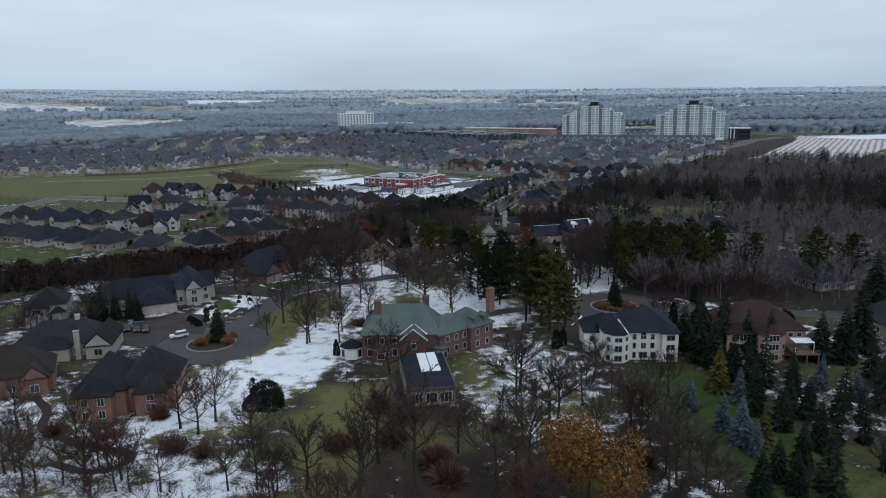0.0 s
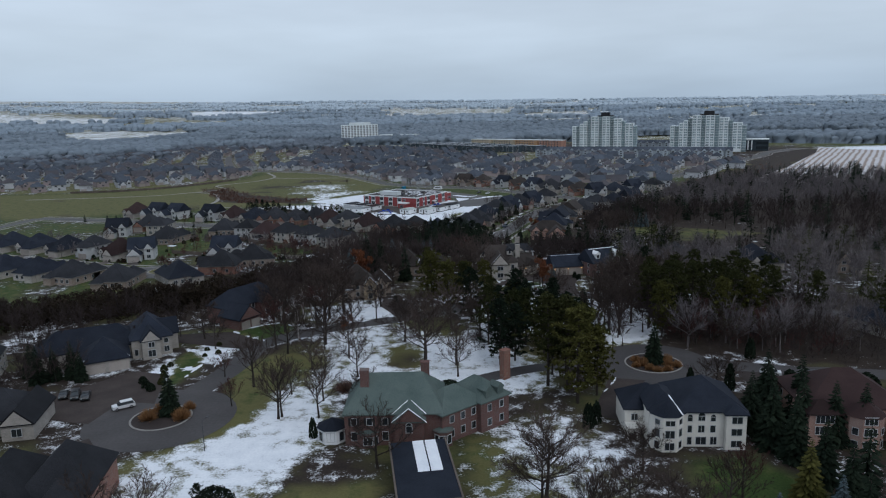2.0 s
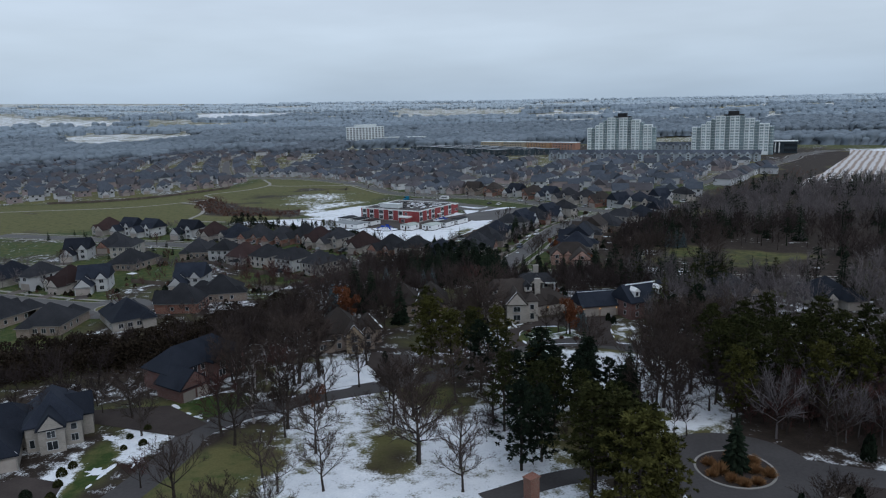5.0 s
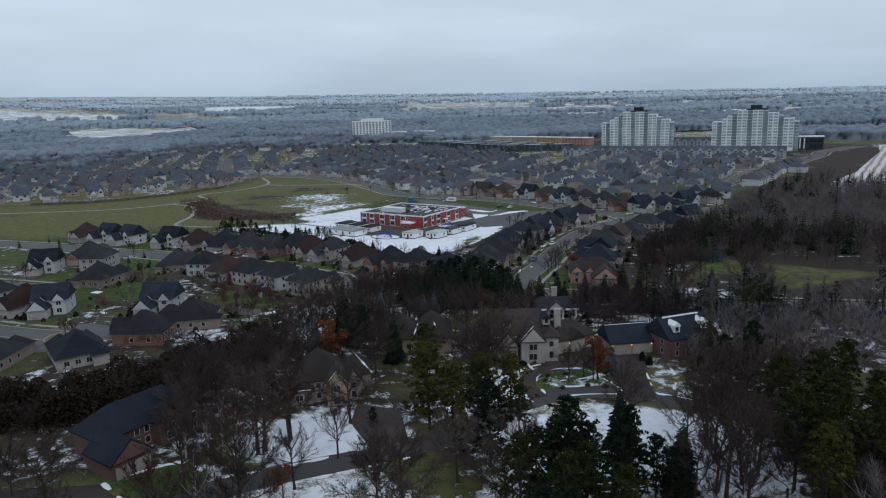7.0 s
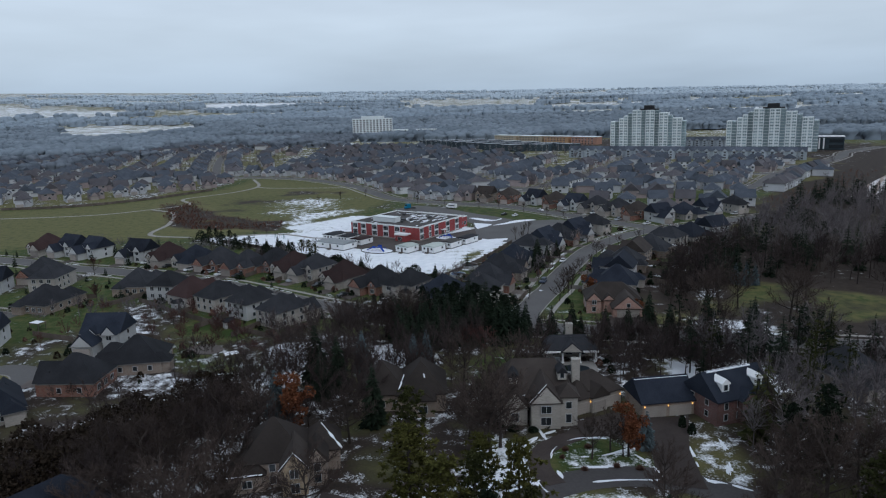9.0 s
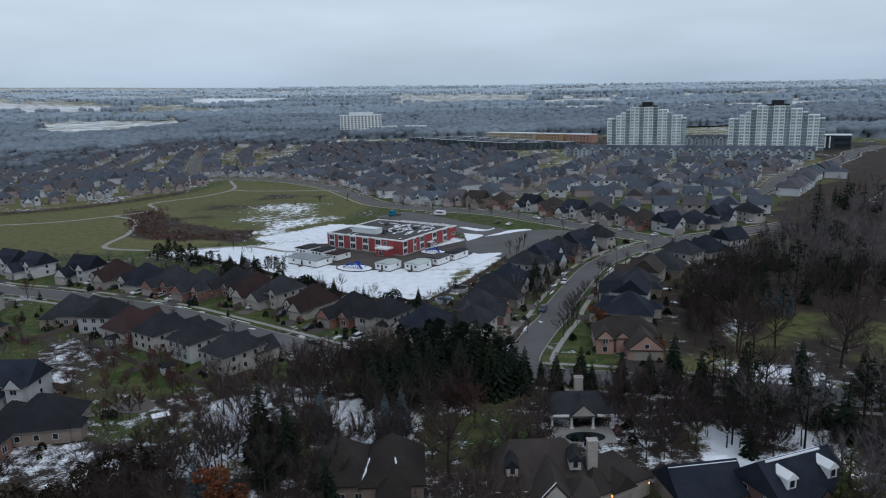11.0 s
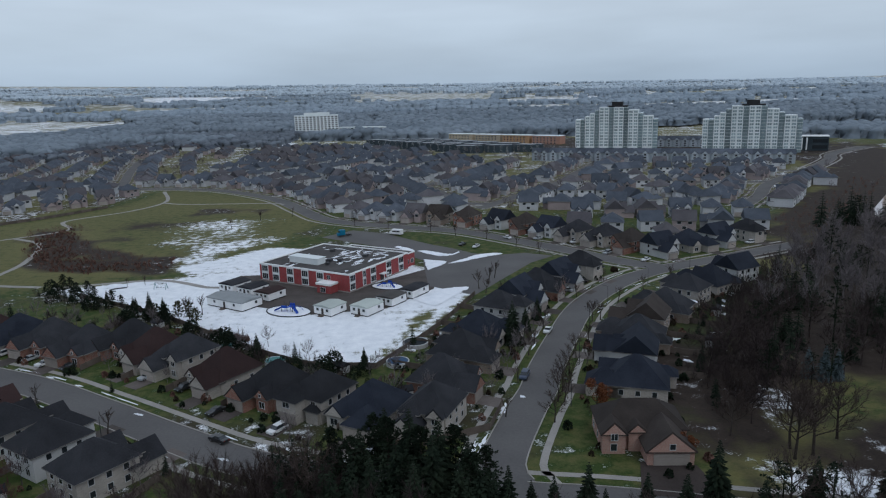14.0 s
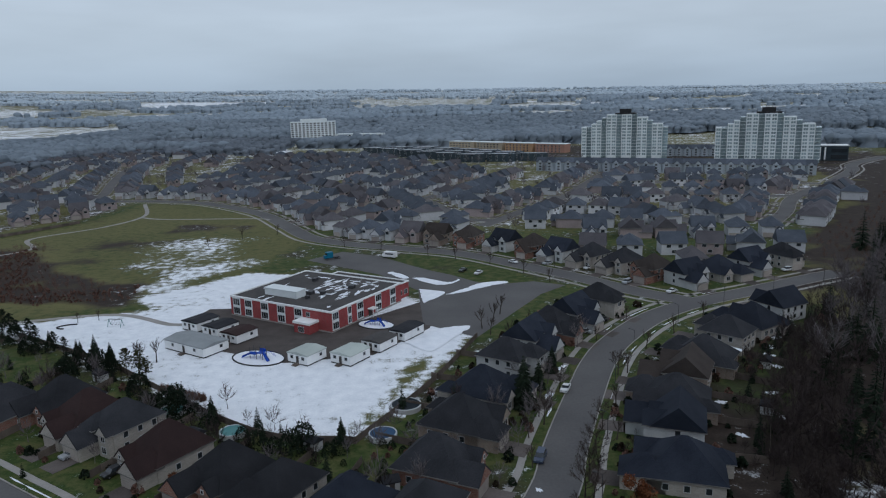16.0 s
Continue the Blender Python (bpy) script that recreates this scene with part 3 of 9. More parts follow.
cover([(170, 580), (223, 650), (354, 833), (463, 967), (475, 950), (345, 745), (257, 634), (183, 550)], 8, 0.12, 0.1, 1.05)   # bare earth strip
cover([(498, 974), (900, 1080), (800, 930), (477, 900)], 12, 0.85, 0.1, 0.5)
cover([(-263, 1300), (-187, 1225), (-170, 1245), (-250, 1320)], 8, 0.95, 0.1, 0.3)

nr, nc = GX.shape
idx = np.arange(nr * nc).reshape(nr, nc)
quads = np.stack([idx[:-1, :-1], idx[:-1, 1:], idx[1:, 1:], idx[1:, :-1]], -1).reshape(-1, 4)
g_me = bpy.data.meshes.new("ground")
g_me.vertices.add(nr * nc)
g_me.vertices.foreach_set("co", np.stack([GX, GY, GZ], -1).ravel())
g_me.loops.add(quads.size)
g_me.loops.foreach_set("vertex_index", quads.ravel())
g_me.polygons.add(len(quads))
g_me.polygons.foreach_set("loop_start", np.arange(0, quads.size, 4))
g_me.polygons.foreach_set("loop_total", np.full(len(quads), 4))
g_me.polygons.foreach_set("use_smooth", np.ones(len(quads), bool))
g_at = g_me.attributes.new("cover", "FLOAT_COLOR", "POINT")
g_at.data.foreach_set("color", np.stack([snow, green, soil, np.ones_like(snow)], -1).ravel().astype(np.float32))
g_me.update(calc_edges=True)

M_GROUND, n, l, p = nodes_of("winter_ground")
pos = world_pos(n)
att = n.new("ShaderNodeAttribute")
att.attribute_name = "cover"
sep = n.new("ShaderNodeSeparateColor")
l.new(att.outputs["Color"], sep.inputs[0])
n_big, n_mid, n_fine = noise_node(n, l, pos, 0.035, 4.0), noise_node(n, l, pos, 0.28, 5.0, 0.62), noise_node(n, l, pos, 2.2, 4.0, 0.65)
blend = math_node(n, l, "ADD", math_node(n, l, "MULTIPLY", n_mid, 0.6), math_node(n, l, "MULTIPLY", n_fine, 0.4))
grass = mix_node(n, l, range_node(n, l, blend, 0.36, 0.64), (0.092, 0.088, 0.032), (0.150, 0.136, 0.060))
lush = mix_node(n, l, range_node(n, l, n_fine, 0.3, 0.7), (0.020, 0.040, 0.009), (0.042, 0.064, 0.016))
gmask = range_node(n, l, math_node(n, l, "ADD", sep.outputs["Green"], math_node(n, l, "MULTIPLY", math_node(n, l, "SUBTRACT", n_mid, 0.5), 2.2)), 0.20, 0.85)
col = mix_node(n, l, gmask, grass, lush)
litter = mix_node(n, l, range_node(n, l, blend, 0.36, 0.64), (0.020, 0.015, 0.013), (0.048, 0.036, 0.028))
smask = range_node(n, l, math_node(n, l, "ADD", sep.outputs["Blue"], math_node(n, l, "MULTIPLY", math_node(n, l, "SUBTRACT", n_big, 0.5), 2.4)), 0.35, 0.75)
col = mix_node(n, l, smask, col, litter)
white = mix_node(n, l, range_node(n, l, blend, 0.35, 0.65), (0.60, 0.63, 0.68), (0.80, 0.82, 0.85))
edge = math_node(n, l, "ADD", math_node(n, l, "MULTIPLY", n_big, 0.35), math_node(n, l, "ADD", math_node(n, l, "MULTIPLY", n_mid, 0.4), math_node(n, l, "MULTIPLY", n_fine, 0.25)))
edge = range_node(n, l, edge, 0.30, 0.70, 0.0, 1.0)
wmask = range_node(n, l, math_node(n, l, "ADD", sep.outputs["Red"], edge), 0.92, 1.12)
col = mix_node(n, l, wmask, col, white)
l.new(col, p.inputs["Base Color"])
p.inputs["Roughness"].default_value, p.inputs["Specular IOR Level"].default_value = 0.9, 0.15
bn = n.new("ShaderNodeBump")
bn.inputs["Strength"].default_value, bn.inputs["Distance"].default_value = 0.5, 0.15
l.new(blend, bn.inputs["Height"])
l.new(bn.outputs[0], p.inputs["Normal"])
g_me.materials.append(M_GROUND)
tagged(new("ground", g_me), "lawns, leaf litter and patchy old snow", "ground", kind="structure")

# ploughed field with snow lying in the furrows
M_FURROW, n, l, p = nodes_of("ploughed_snowy_field")
pos = world_pos(n)
mp = n.new("ShaderNodeMapping")
mp.inputs["Rotation"].default_value = (0, 0, radians(-58))
l.new(pos, mp.inputs["Vector"])
wv = n.new("ShaderNodeTexWave")
wv.bands_direction = "Y"
wv.inputs["Scale"].default_value, wv.inputs["Distortion"].default_value, wv.inputs["Detail"].default_value, wv.inputs["Detail Scale"].default_value = 0.05, 2.2, 3.0, 0.6
l.new(mp.outputs[0], wv.inputs["Vector"])
f_ = math_node(n, l, "ADD", math_node(n, l, "MULTIPLY", wv.outputs["Fac"], 0.6), math_node(n, l, "MULTIPLY", noise_node(n, l, pos, 0.05, 5.0, 0.65), 0.7))
l.new(mix_node(n, l, range_node(n, l, f_, 0.45, 0.72), (0.26, 0.20, 0.165), (0.52, 0.50, 0.50)), p.inputs["Base Color"])
p.inputs["Roughness"].default_value = 0.9
s = Shape()
s.add([(x, y, 0.25) for x, y in ((234, 604), (300, 560), (560, 860), (490, 985), (444, 900), (322, 715))], [(0, 1, 2, 3, 4, 5)])
solid("ploughed_field", s, M_FURROW, "ploughed brown field with snow in the furrows", "field", kind="structure")

# ---------------------------------------------------------------- roads
STREETS = {
    "street_lower": ([(-262, 486), (-200, 466), (-171, 452), (-144, 443), (-97, 422), (-69, 404), (-46, 388), (-27, 376), (0, 366), (24, 361), (40, 358), (64, 352), (90, 346), (140, 336)], 9.2, 0.030, M_ASPHALT),
    "street_curved": ([(23, 362), (21, 372), (28, 393), (33, 405), (37, 418), (46, 442), (55, 464), (65, 481), (81, 500), (100, 514), (127, 527), (155, 541), (168, 547)], 8.8, 0.036, M_ASPHALT),
    "street_school": ([(100, 514), (84, 530), (67, 553), (50, 573), (26, 599), (0, 614), (-28, 629), (-50, 648), (-68, 682), (-96, 734), (-145, 786), (-190, 806), (-230, 812)], 9.4, 0.042, M_ASPHALT),
    "street_north": ([(40, 668), (60, 700), (80, 733), (106, 772), (129, 823), (157, 886), (172, 915)], 8.5, 0.048, M_ASPHALT),
    "street_middle": ([(-70, 872), (-35, 826), (-16, 791), (6, 778), (22, 727), (32, 692), (50, 684)], 8.0, 0.062, M_ASPHALT),
    "street_rise": ([(6, 778), (29, 818), (55, 878), (72, 908)], 8.0, 0.068, M_ASPHALT),
    "street_bulb": ([(80, 733), (112, 722), (140, 706), (150, 680), (155, 652)], 8.5, 0.070, M_ASPHALT),
    "street_east": ([(188, 646), (216, 685), (244, 732), (285, 780)], 8.5, 0.054, M_ASPHALT),
    "street_upper": ([(93, 773), (150, 762), (220, 748), (262, 745)], 8.5, 0.060, M_ASPHALT),
    "street_top": ([(119, 819), (180, 835), (250, 820), (300, 800)], 8.5, 0.066, M_ASPHALT),
    "street_left": ([(-236, 812), (-248, 860), (-272, 930), (-294, 1000), (-320, 1090)], 8.5, 0.048, M_ASPHALT),
    "street_cul": ([(-119, 324), (-138, 329), (-165, 339), (-200, 354), (-250, 374)], 8.5, 0.052, M_ASPHALT),
    "street_mid": ([(-147, 380), (-172, 388), (-205, 399), (-262, 420), (-262, 486)], 7.5, 0.058, M_ASPHALT),
    "street_ring": ([(305, 795), (323, 820), (348, 850), (374, 884), (392, 916), (424, 949), (470, 985)], 10.0, 0.056, M_ASPHALT),
    "estate_road": ([(-66, 176), (-58, 196), (-54, 212), (-52, 226), (-38, 238), (-15, 248), (0, 256), (14, 270), (26, 276), (38, 276), (50, 270), (66, 262), (100, 250), (150, 232)], 7.0, 0.030, M_ASPHALT_DARK),
    "estate_lane": ([(58, 208), (68, 203), (76, 200.2), (84, 197.6), (95, 196), (130, 188), (180, 174)], 6.6, 0.036, M_ASPHALT_DARK),
    "estate_drive": ([(99, 251), (106, 268), (117, 300), (128, 325), (136, 336)], 5.0, 0.048, M_ASPHALT_DARK),
    "estate_approach": ([(6, 196), (20, 203), (36, 206), (46, 206)], 5.0, 0.042, M_ASPHALT_DARK),
}
for nm, (pts, width, z, m) in STREETS.items():
    ROADS.append((smooth_line(pts, 3.0), width / 2))
for k, (nm, (pts, width, z, m)) in enumerate(STREETS.items()):
    line, half = ROADS[k]
    solid("road", ribbon(line, -half, half, 0, z), m, "worn grey asphalt street with pale kerbs", "road", kind="structure")
    if m is M_ASPHALT:
        kerb = Shape()
        for a, b in ((half - 0.05, half + 0.22), (-half - 0.22, -half + 0.05)):
            ribbon(line, a, b, 0, 0.15, lambda c: on_road(c.x, c.y, 0.2, k), kerb)
        solid("kerb", kerb, M_CONC, "pale concrete kerb along the street", "kerb", kind="structure")
        walkway = Shape()
        for a, b in ((half + 2.6, half + 4.1), (-half - 4.1, -half - 2.6)):
            ribbon(line, a, b, 0, 0.055, lambda c: on_road(c.x, c.y, 1.2, k), walkway)
        solid("pavement", walkway, M_CONC, "concrete sidewalk behind a grass verge", "pavement", kind="structure")


def disc(cx, cy, rx, ry, turn=0.0, n=40):
    c, s_ = math.cos(radians(turn)), math.sin(radians(turn))
    return [(cx + rx * math.cos(a) * c - ry * math.sin(a) * s_, cy + rx * math.cos(a) * s_ + ry * math.sin(a) * c) for a in (2 * math.pi * i / n for i in range(n))]


def sheet(name, poly, z, m, label, category, kind="structure"):
    s = Shape()
    s.add([(x, y, z) for x, y in poly], [tuple(range(len(poly)))])
    return solid(name, s, m, label, category, kind=kind)


def ring_bar(cx, cy, r, w, h, n=40):
    s = Shape()
    line = [Vector((x, y, 0)) for x, y in disc(cx, cy, r, r, 0, n)]
    return ribbon(line + line[:1], -w, w, 0, h, None, s)


for cx, cy, r, ri, m in ((-61.5, 178.5, 15.6, 6.2, M_ASPHALT_DARK), (51, 205, 14.5, 6.8, M_ASPHALT_DARK), (-118, 323, 13, 5.6, M_ASPHALT)):
    sheet("turning_circle", disc(cx, cy, r, r), 0.072, m, "round asphalt end of a cul-de-sac", "road")
    solid("island_kerb", ring_bar(cx, cy, ri, 0.2, 0.2), M_CONC, "round concrete kerb of a planted island", "kerb", kind="structure")
    sheet("island_bed", disc(cx, cy, ri - 0.1, ri - 0.1), 0.12, M_DRIVE_DARK if m is M_ASPHALT_DARK else M_GROUND, "planted bed inside a turning circle", "ground")

# drives and yards of the estate
for lift, (poly, m) in enumerate((([(-92, 180), (-76, 176), (-74, 188), (-88, 196), (-94, 192)], M_DRIVE_DARK), ([(-88, 196), (-76, 188), (-66, 186), (-70, 204), (-80, 207)], M_DRIVE_DARK),
                ([(30, 176), (36, 172), (40, 184), (46, 194), (38, 196)], M_DRIVE_DARK), ([(68, 184), (74, 182), (75, 197), (69, 199)], M_DRIVE_DARK),
                ([(37, 274), (45, 272), (46, 286), (50, 300), (40, 301), (39, 287)], M_DRIVE_DARK), ([(23, 293), (33, 291.5), (38.8, 286), (39.6, 300), (35, 303), (27, 299)], M_DRIVE_DARK), ([(-16, 250), (-9, 254), (-12, 268), (-22, 272), (-22, 262)], M_DRIVE_DARK),
                ([(-82, 236), (-64, 238), (-52, 228), (-56, 222), (-80, 230)], M_DRIVE_DARK), ([(44, 360), (58, 357), (57, 369), (47, 371)], M_DRIVE_DARK))):
    sheet("driveway", poly, 0.078 + 0.005 * (lift + 2), m, "brown paved driveway of a large house", "driveway")
for pts, w in (([(19, 274), (17, 280), (18, 286), (23, 291), (32, 296)], 4.2), ([(-74, 168), (-68, 160), (-62, 150)], 4.0), ([(-90, 146), (-83, 138), (-79.5, 130), (-72, 125), (-66, 122), (-57.5, 119), (-58, 114), (-63, 113), (-70, 116)], 1.8)):
    solid("driveway", ribbon(smooth_line(pts, 1.5), -w / 2, w / 2, 0, 0.084), M_DRIVE_DARK, "curved brown paved driveway", "driveway", kind="structure")
VERGES = []
for nm, off, a_, b_ in (("street_curved", 6.2, 18, 60), ("street_curved", -6.2, 26, 66), ("street_lower", 6.0, 28, 88), ("street_lower", -6.0, 30, 84)):
    line, half = ROADS[list(STREETS).index(nm)]
    nn = sides_of(line)
    VERGES.append([line[i] + nn[i] * off for i in range(len(line))][a_:b_])
# snow shovelled to the edges of drives and lanes
for pts, w in (([(17.5, 271.5), (15.2, 276), (13.9, 282), (14.8, 288), (17.6, 292), (21.5, 294.8)], 0.6), ([(38, 275.2), (31, 275.4), (22, 274.6), (20.2, 278), (19.4, 284), (21, 288), (24, 290.6), (28, 291.6), (32, 290.6), (34.5, 287)], 0.55), ([(20.5, 283), (25, 283.8), (29, 284.2), (34, 286.4)], 0.7), ([(38.4, 276), (37.6, 280), (34.6, 286)], 0.6),
               ([(46.6, 292), (46.3, 285), (45.6, 276), (49, 274), (54, 270.6)], 0.7), ([(8, 269), (13, 273.6), (16.5, 275.4)], 0.9), ([(-63.5, 238.6), (-58, 233.6), (-52, 229.6)], 0.9), ([(-45.5, 241.4), (-52, 246), (-62, 240)], 0.7), ([(-38, 241.5), (-26, 246.5), (-12, 253)], 0.8), ([(-36, 234.6), (-24, 240), (-8, 247)], 0.8),
               ([(-70, 194.5), (-65.5, 200), (-63.5, 212), (-58, 224)], 0.8), ([(34, 186), (38.6, 194), (40, 199)], 0.9)) + tuple((VERGES[i], 0.45) for i in range(4)):
    drift = Shape()
    line = smooth_line(pts, 0.8) if len(pts) < 40 else pts
    nn = sides_of(line)
    for i in range(len(line) - 1):
        p_, q_ = line[i], line[i + 1]
        wa, wb = (w * (0.10 + 1.3 * max(0.0, noise.noise((v.x * 0.33, v.y * 0.33, 2.2)) + (0.02 if w < 0.5 else 0.2))) for v in (p_, q_))
        if wa + wb > 0.6 * w:
            ha, hb = 0.08 + 0.12 * wa, 0.08 + 0.12 * wb
            drift.add([(p_ - nn[i] * wa)[:2] + (0.02,), (q_ - nn[i + 1] * wb)[:2] + (0.02,), (q_ - nn[i + 1] * wb * 0.1)[:2] + (hb,), (p_ - nn[i] * wa * 0.1)[:2] + (ha,), (q_ + nn[i + 1] * wb * 0.8)[:2] + (0.02,), (p_ + nn[i] * wa * 0.8)[:2] + (0.02,)], [(0, 1, 2, 3), (3, 2, 4, 5)])
    if drift.f:
        solid("snow_bank", drift, M_SNOW, "low ridge of old snow beside a drive", "snow", kind="structure")
# school yard and parking
sheet("school_yard", [(-66, 524), (-70, 508), (-52, 482), (-30, 470), (-6, 474), (10, 496), (12, 530), (-18, 500), (-54, 524)], 0.05, M_DRIVE, "dark asphalt yard round the school", "pavement")
sheet("parking_lot", [(8, 500), (24, 486), (50, 530), (61, 541), (50, 548), (40, 546), (28, 550), (19, 562), (10, 571), (2, 581), (-12, 600), (-30, 612), (-44, 596), (-10, 566), (6, 540)], 0.056, M_ASPHALT, "grey asphalt parking lot beside the school", "parking lot")


def ragged(name, poly, z, label, seed):
    """A flat patch of old snow with an uneven rim."""
    rng = random.Random(seed)
    line = smooth_line(list(poly) + [poly[0]], 1.2)
    pts = [(p.x + rng.uniform(-0.3, 0.3), p.y + rng.uniform(-0.3, 0.3)) for p in line[:-1]]
    sheet(name, pts, z, M_SNOW, label, "snow")


for k, (poly, lb) in enumerate((([(15.8, 533.2), (22.7, 540), (29.6, 547.4), (36.3, 549.5), (40.5, 547.6), (31.3, 542.2), (21.4, 534.8)], "flat patch of old snow on a parking island"),
                                ([(-6.7, 567.8), (-4.5, 569.5), (1.8, 561.2), (0.3, 557.8)], "flat patch of old snow on a parking island"),
                                ([(3.6, 558.3), (7, 558.8), (17.9, 550.5), (21.8, 555.2), (20.7, 550.1), (14.5, 546.7), (9.2, 550.7)], "flat patch of old snow on a parking island"),
                                ([(6.5, 542), (15.7, 536.2), (10.1, 525.9), (8, 524)], "square of old snow beside the school"),
                                ([(1.8, 484.4), (9.8, 488.1), (13.3, 495.1), (22.5, 496.4), (16.4, 485.4), (10.5, 475.5), (6.8, 477.7)], "bank of old snow behind the classrooms"))):
    ragged("snow_bank", poly, 0.12 + 0.004 * k, lb, 70 + k)
# paths through the park
for pts in ([(-330, 590), (-242, 598), (-207, 619), (-189, 640), (-204, 668), (-179, 700), (-170, 738), (-190, 792)], [(-170, 732), (-150, 722), (-95, 715), (-84, 708)],
            [(-207, 619), (-184, 600), (-170, 560), (-166, 526), (-140, 516)], [(-135, 514), (-98, 521), (-74, 508), (-66, 508)]):
    solid("footpath", ribbon(smooth_line(pts, 3.0), -1.3, 1.3, 0, 0.05), M_CONC, "pale gravel footpath across the park", "path", kind="structure")


# ---------------------------------------------------------------- houses
WINDOWS = {}


def relief(xs, zs, depth, slots):
    """A stepped front of cells, each at its own depth, joined along their edges into one surface."""
    s = Shape()
    at = {}

    def key(p):
        p = tuple(round(c, 4) for c in p)
        if p not in at:
            at[p] = len(s.v)
            s.v.append(p)
        return at[p]

    def face(pts, slot):
        s.f.append(tuple(key(p) for p in pts))
        s.m.append(slot)

    nx, nz = len(xs) - 1, len(zs) - 1
    for i in range(nx):
        for k in range(nz):
            y = depth[k][i]
            face([(xs[i], y, zs[k]), (xs[i + 1], y, zs[k]), (xs[i + 1], y, zs[k + 1]), (xs[i], y, zs[k + 1])], slots[k][i])
            if i + 1 < nx and depth[k][i + 1] != y:
                z = depth[k][i + 1]
                face([(xs[i + 1], y, zs[k]), (xs[i + 1], z, zs[k]), (xs[i + 1], z, zs[k + 1]), (xs[i + 1], y, zs[k + 1])], 0)
            if k + 1 < nz and depth[k + 1][i] != y:
                z = depth[k + 1][i]
                face([(xs[i], y, zs[k + 1]), (xs[i + 1], y, zs[k + 1]), (xs[i + 1], z, zs[k + 1]), (xs[i], z, zs[k + 1])], 0)
    for i in range(nx):
        for k in (0, nz):
            y = depth[min(k, nz - 1)][i]
            face([(xs[i], y, zs[k]), (xs[i + 1], y, zs[k]), (xs[i + 1], 0.05, zs[k]), (xs[i], 0.05, zs[k])], 0)
    for k in range(nz):
        for i in (0, nx):
            y = depth[k][min(i, nx - 1)]
            face([(xs[i], y, zs[k]), (xs[i], y, zs[k + 1]), (xs[i], 0.05, zs[k + 1]), (xs[i], 0.05, zs[k])], 0)
    return s


def window_mesh(w, h, arch=False):
    w_, h_ = round(w, 1), round(h, 1)
    if (w_, h_, arch) not in WINDOWS:
        b = 0.10
        n = max(1, round(w / 0.9))
        xs = [-w / 2, -w / 2 + b]
        for i in range(1, n):
            xs += [-w / 2 + w * i / n - 0.04, -w / 2 + w * i / n + 0.04]
        xs += [w / 2 - b, w / 2]
        zs = [0, b, h - b, h]
        pane = [[1 <= k <= 1 and i % 2 == 1 for i in range(len(xs) - 1)] for k in range(3)]
        s = relief(xs, zs, [[-0.02 if q else -0.07 for q in r] for r in pane], [[1 if q else 0 for q in r] for r in pane])
        if arch:
            ang = [math.pi * i / 8 for i in range(9)]
            s.add([(w / 2 * math.cos(a), -0.07, h + w / 2 * math.sin(a)) for a in ang] + [((w / 2 - b) * math.cos(a), -0.05, h + (w / 2 - b) * math.sin(a)) for a in ang], [(i, i + 1, 10 + i, 9 + i) for i in range(8)], 0)
            k0 = len(s.v) - 9
            s.f.append(tuple(range(k0, k0 + 9)))
            s.m.append(1)
        WINDOWS[(w_, h_, arch)] = s.mesh("window", [M_WINFRAME, M_GLASS])
    return WINDOWS[(w_, h_, arch)]


def window(parent, x, y, z, turn, w, h, arch=False):
    return part("window", window_mesh(w, h, arch), None, parent, "", spin(x, y, z, turn))


DOORS = {}


def garage_door(parent, x, y, w, h=2.3, turn=0.0, z=0.05):
    if w not in DOORS:
        xs = [-w / 2 - 0.12, -w / 2, w / 2, w / 2 + 0.12]
        zs, dep = [0.0], []
        for i in range(4):
            zs += [(i + 1) * h / 4 - 0.04, (i + 1) * h / 4]
            dep += [[-0.1, -0.06, -0.1], [-0.1, -0.02, -0.1]]
        zs.append(h + 0.14)
        dep.append([-0.1, -0.1, -0.1])
        s = relief(xs, zs, dep, [[0, 0, 0]] * len(dep))
        DOORS[w] = s.mesh("garage_door", [M_GARAGE])
    return part("garage_door", DOORS[w], None, parent, "panelled garage door", spin(x, y, z, turn))


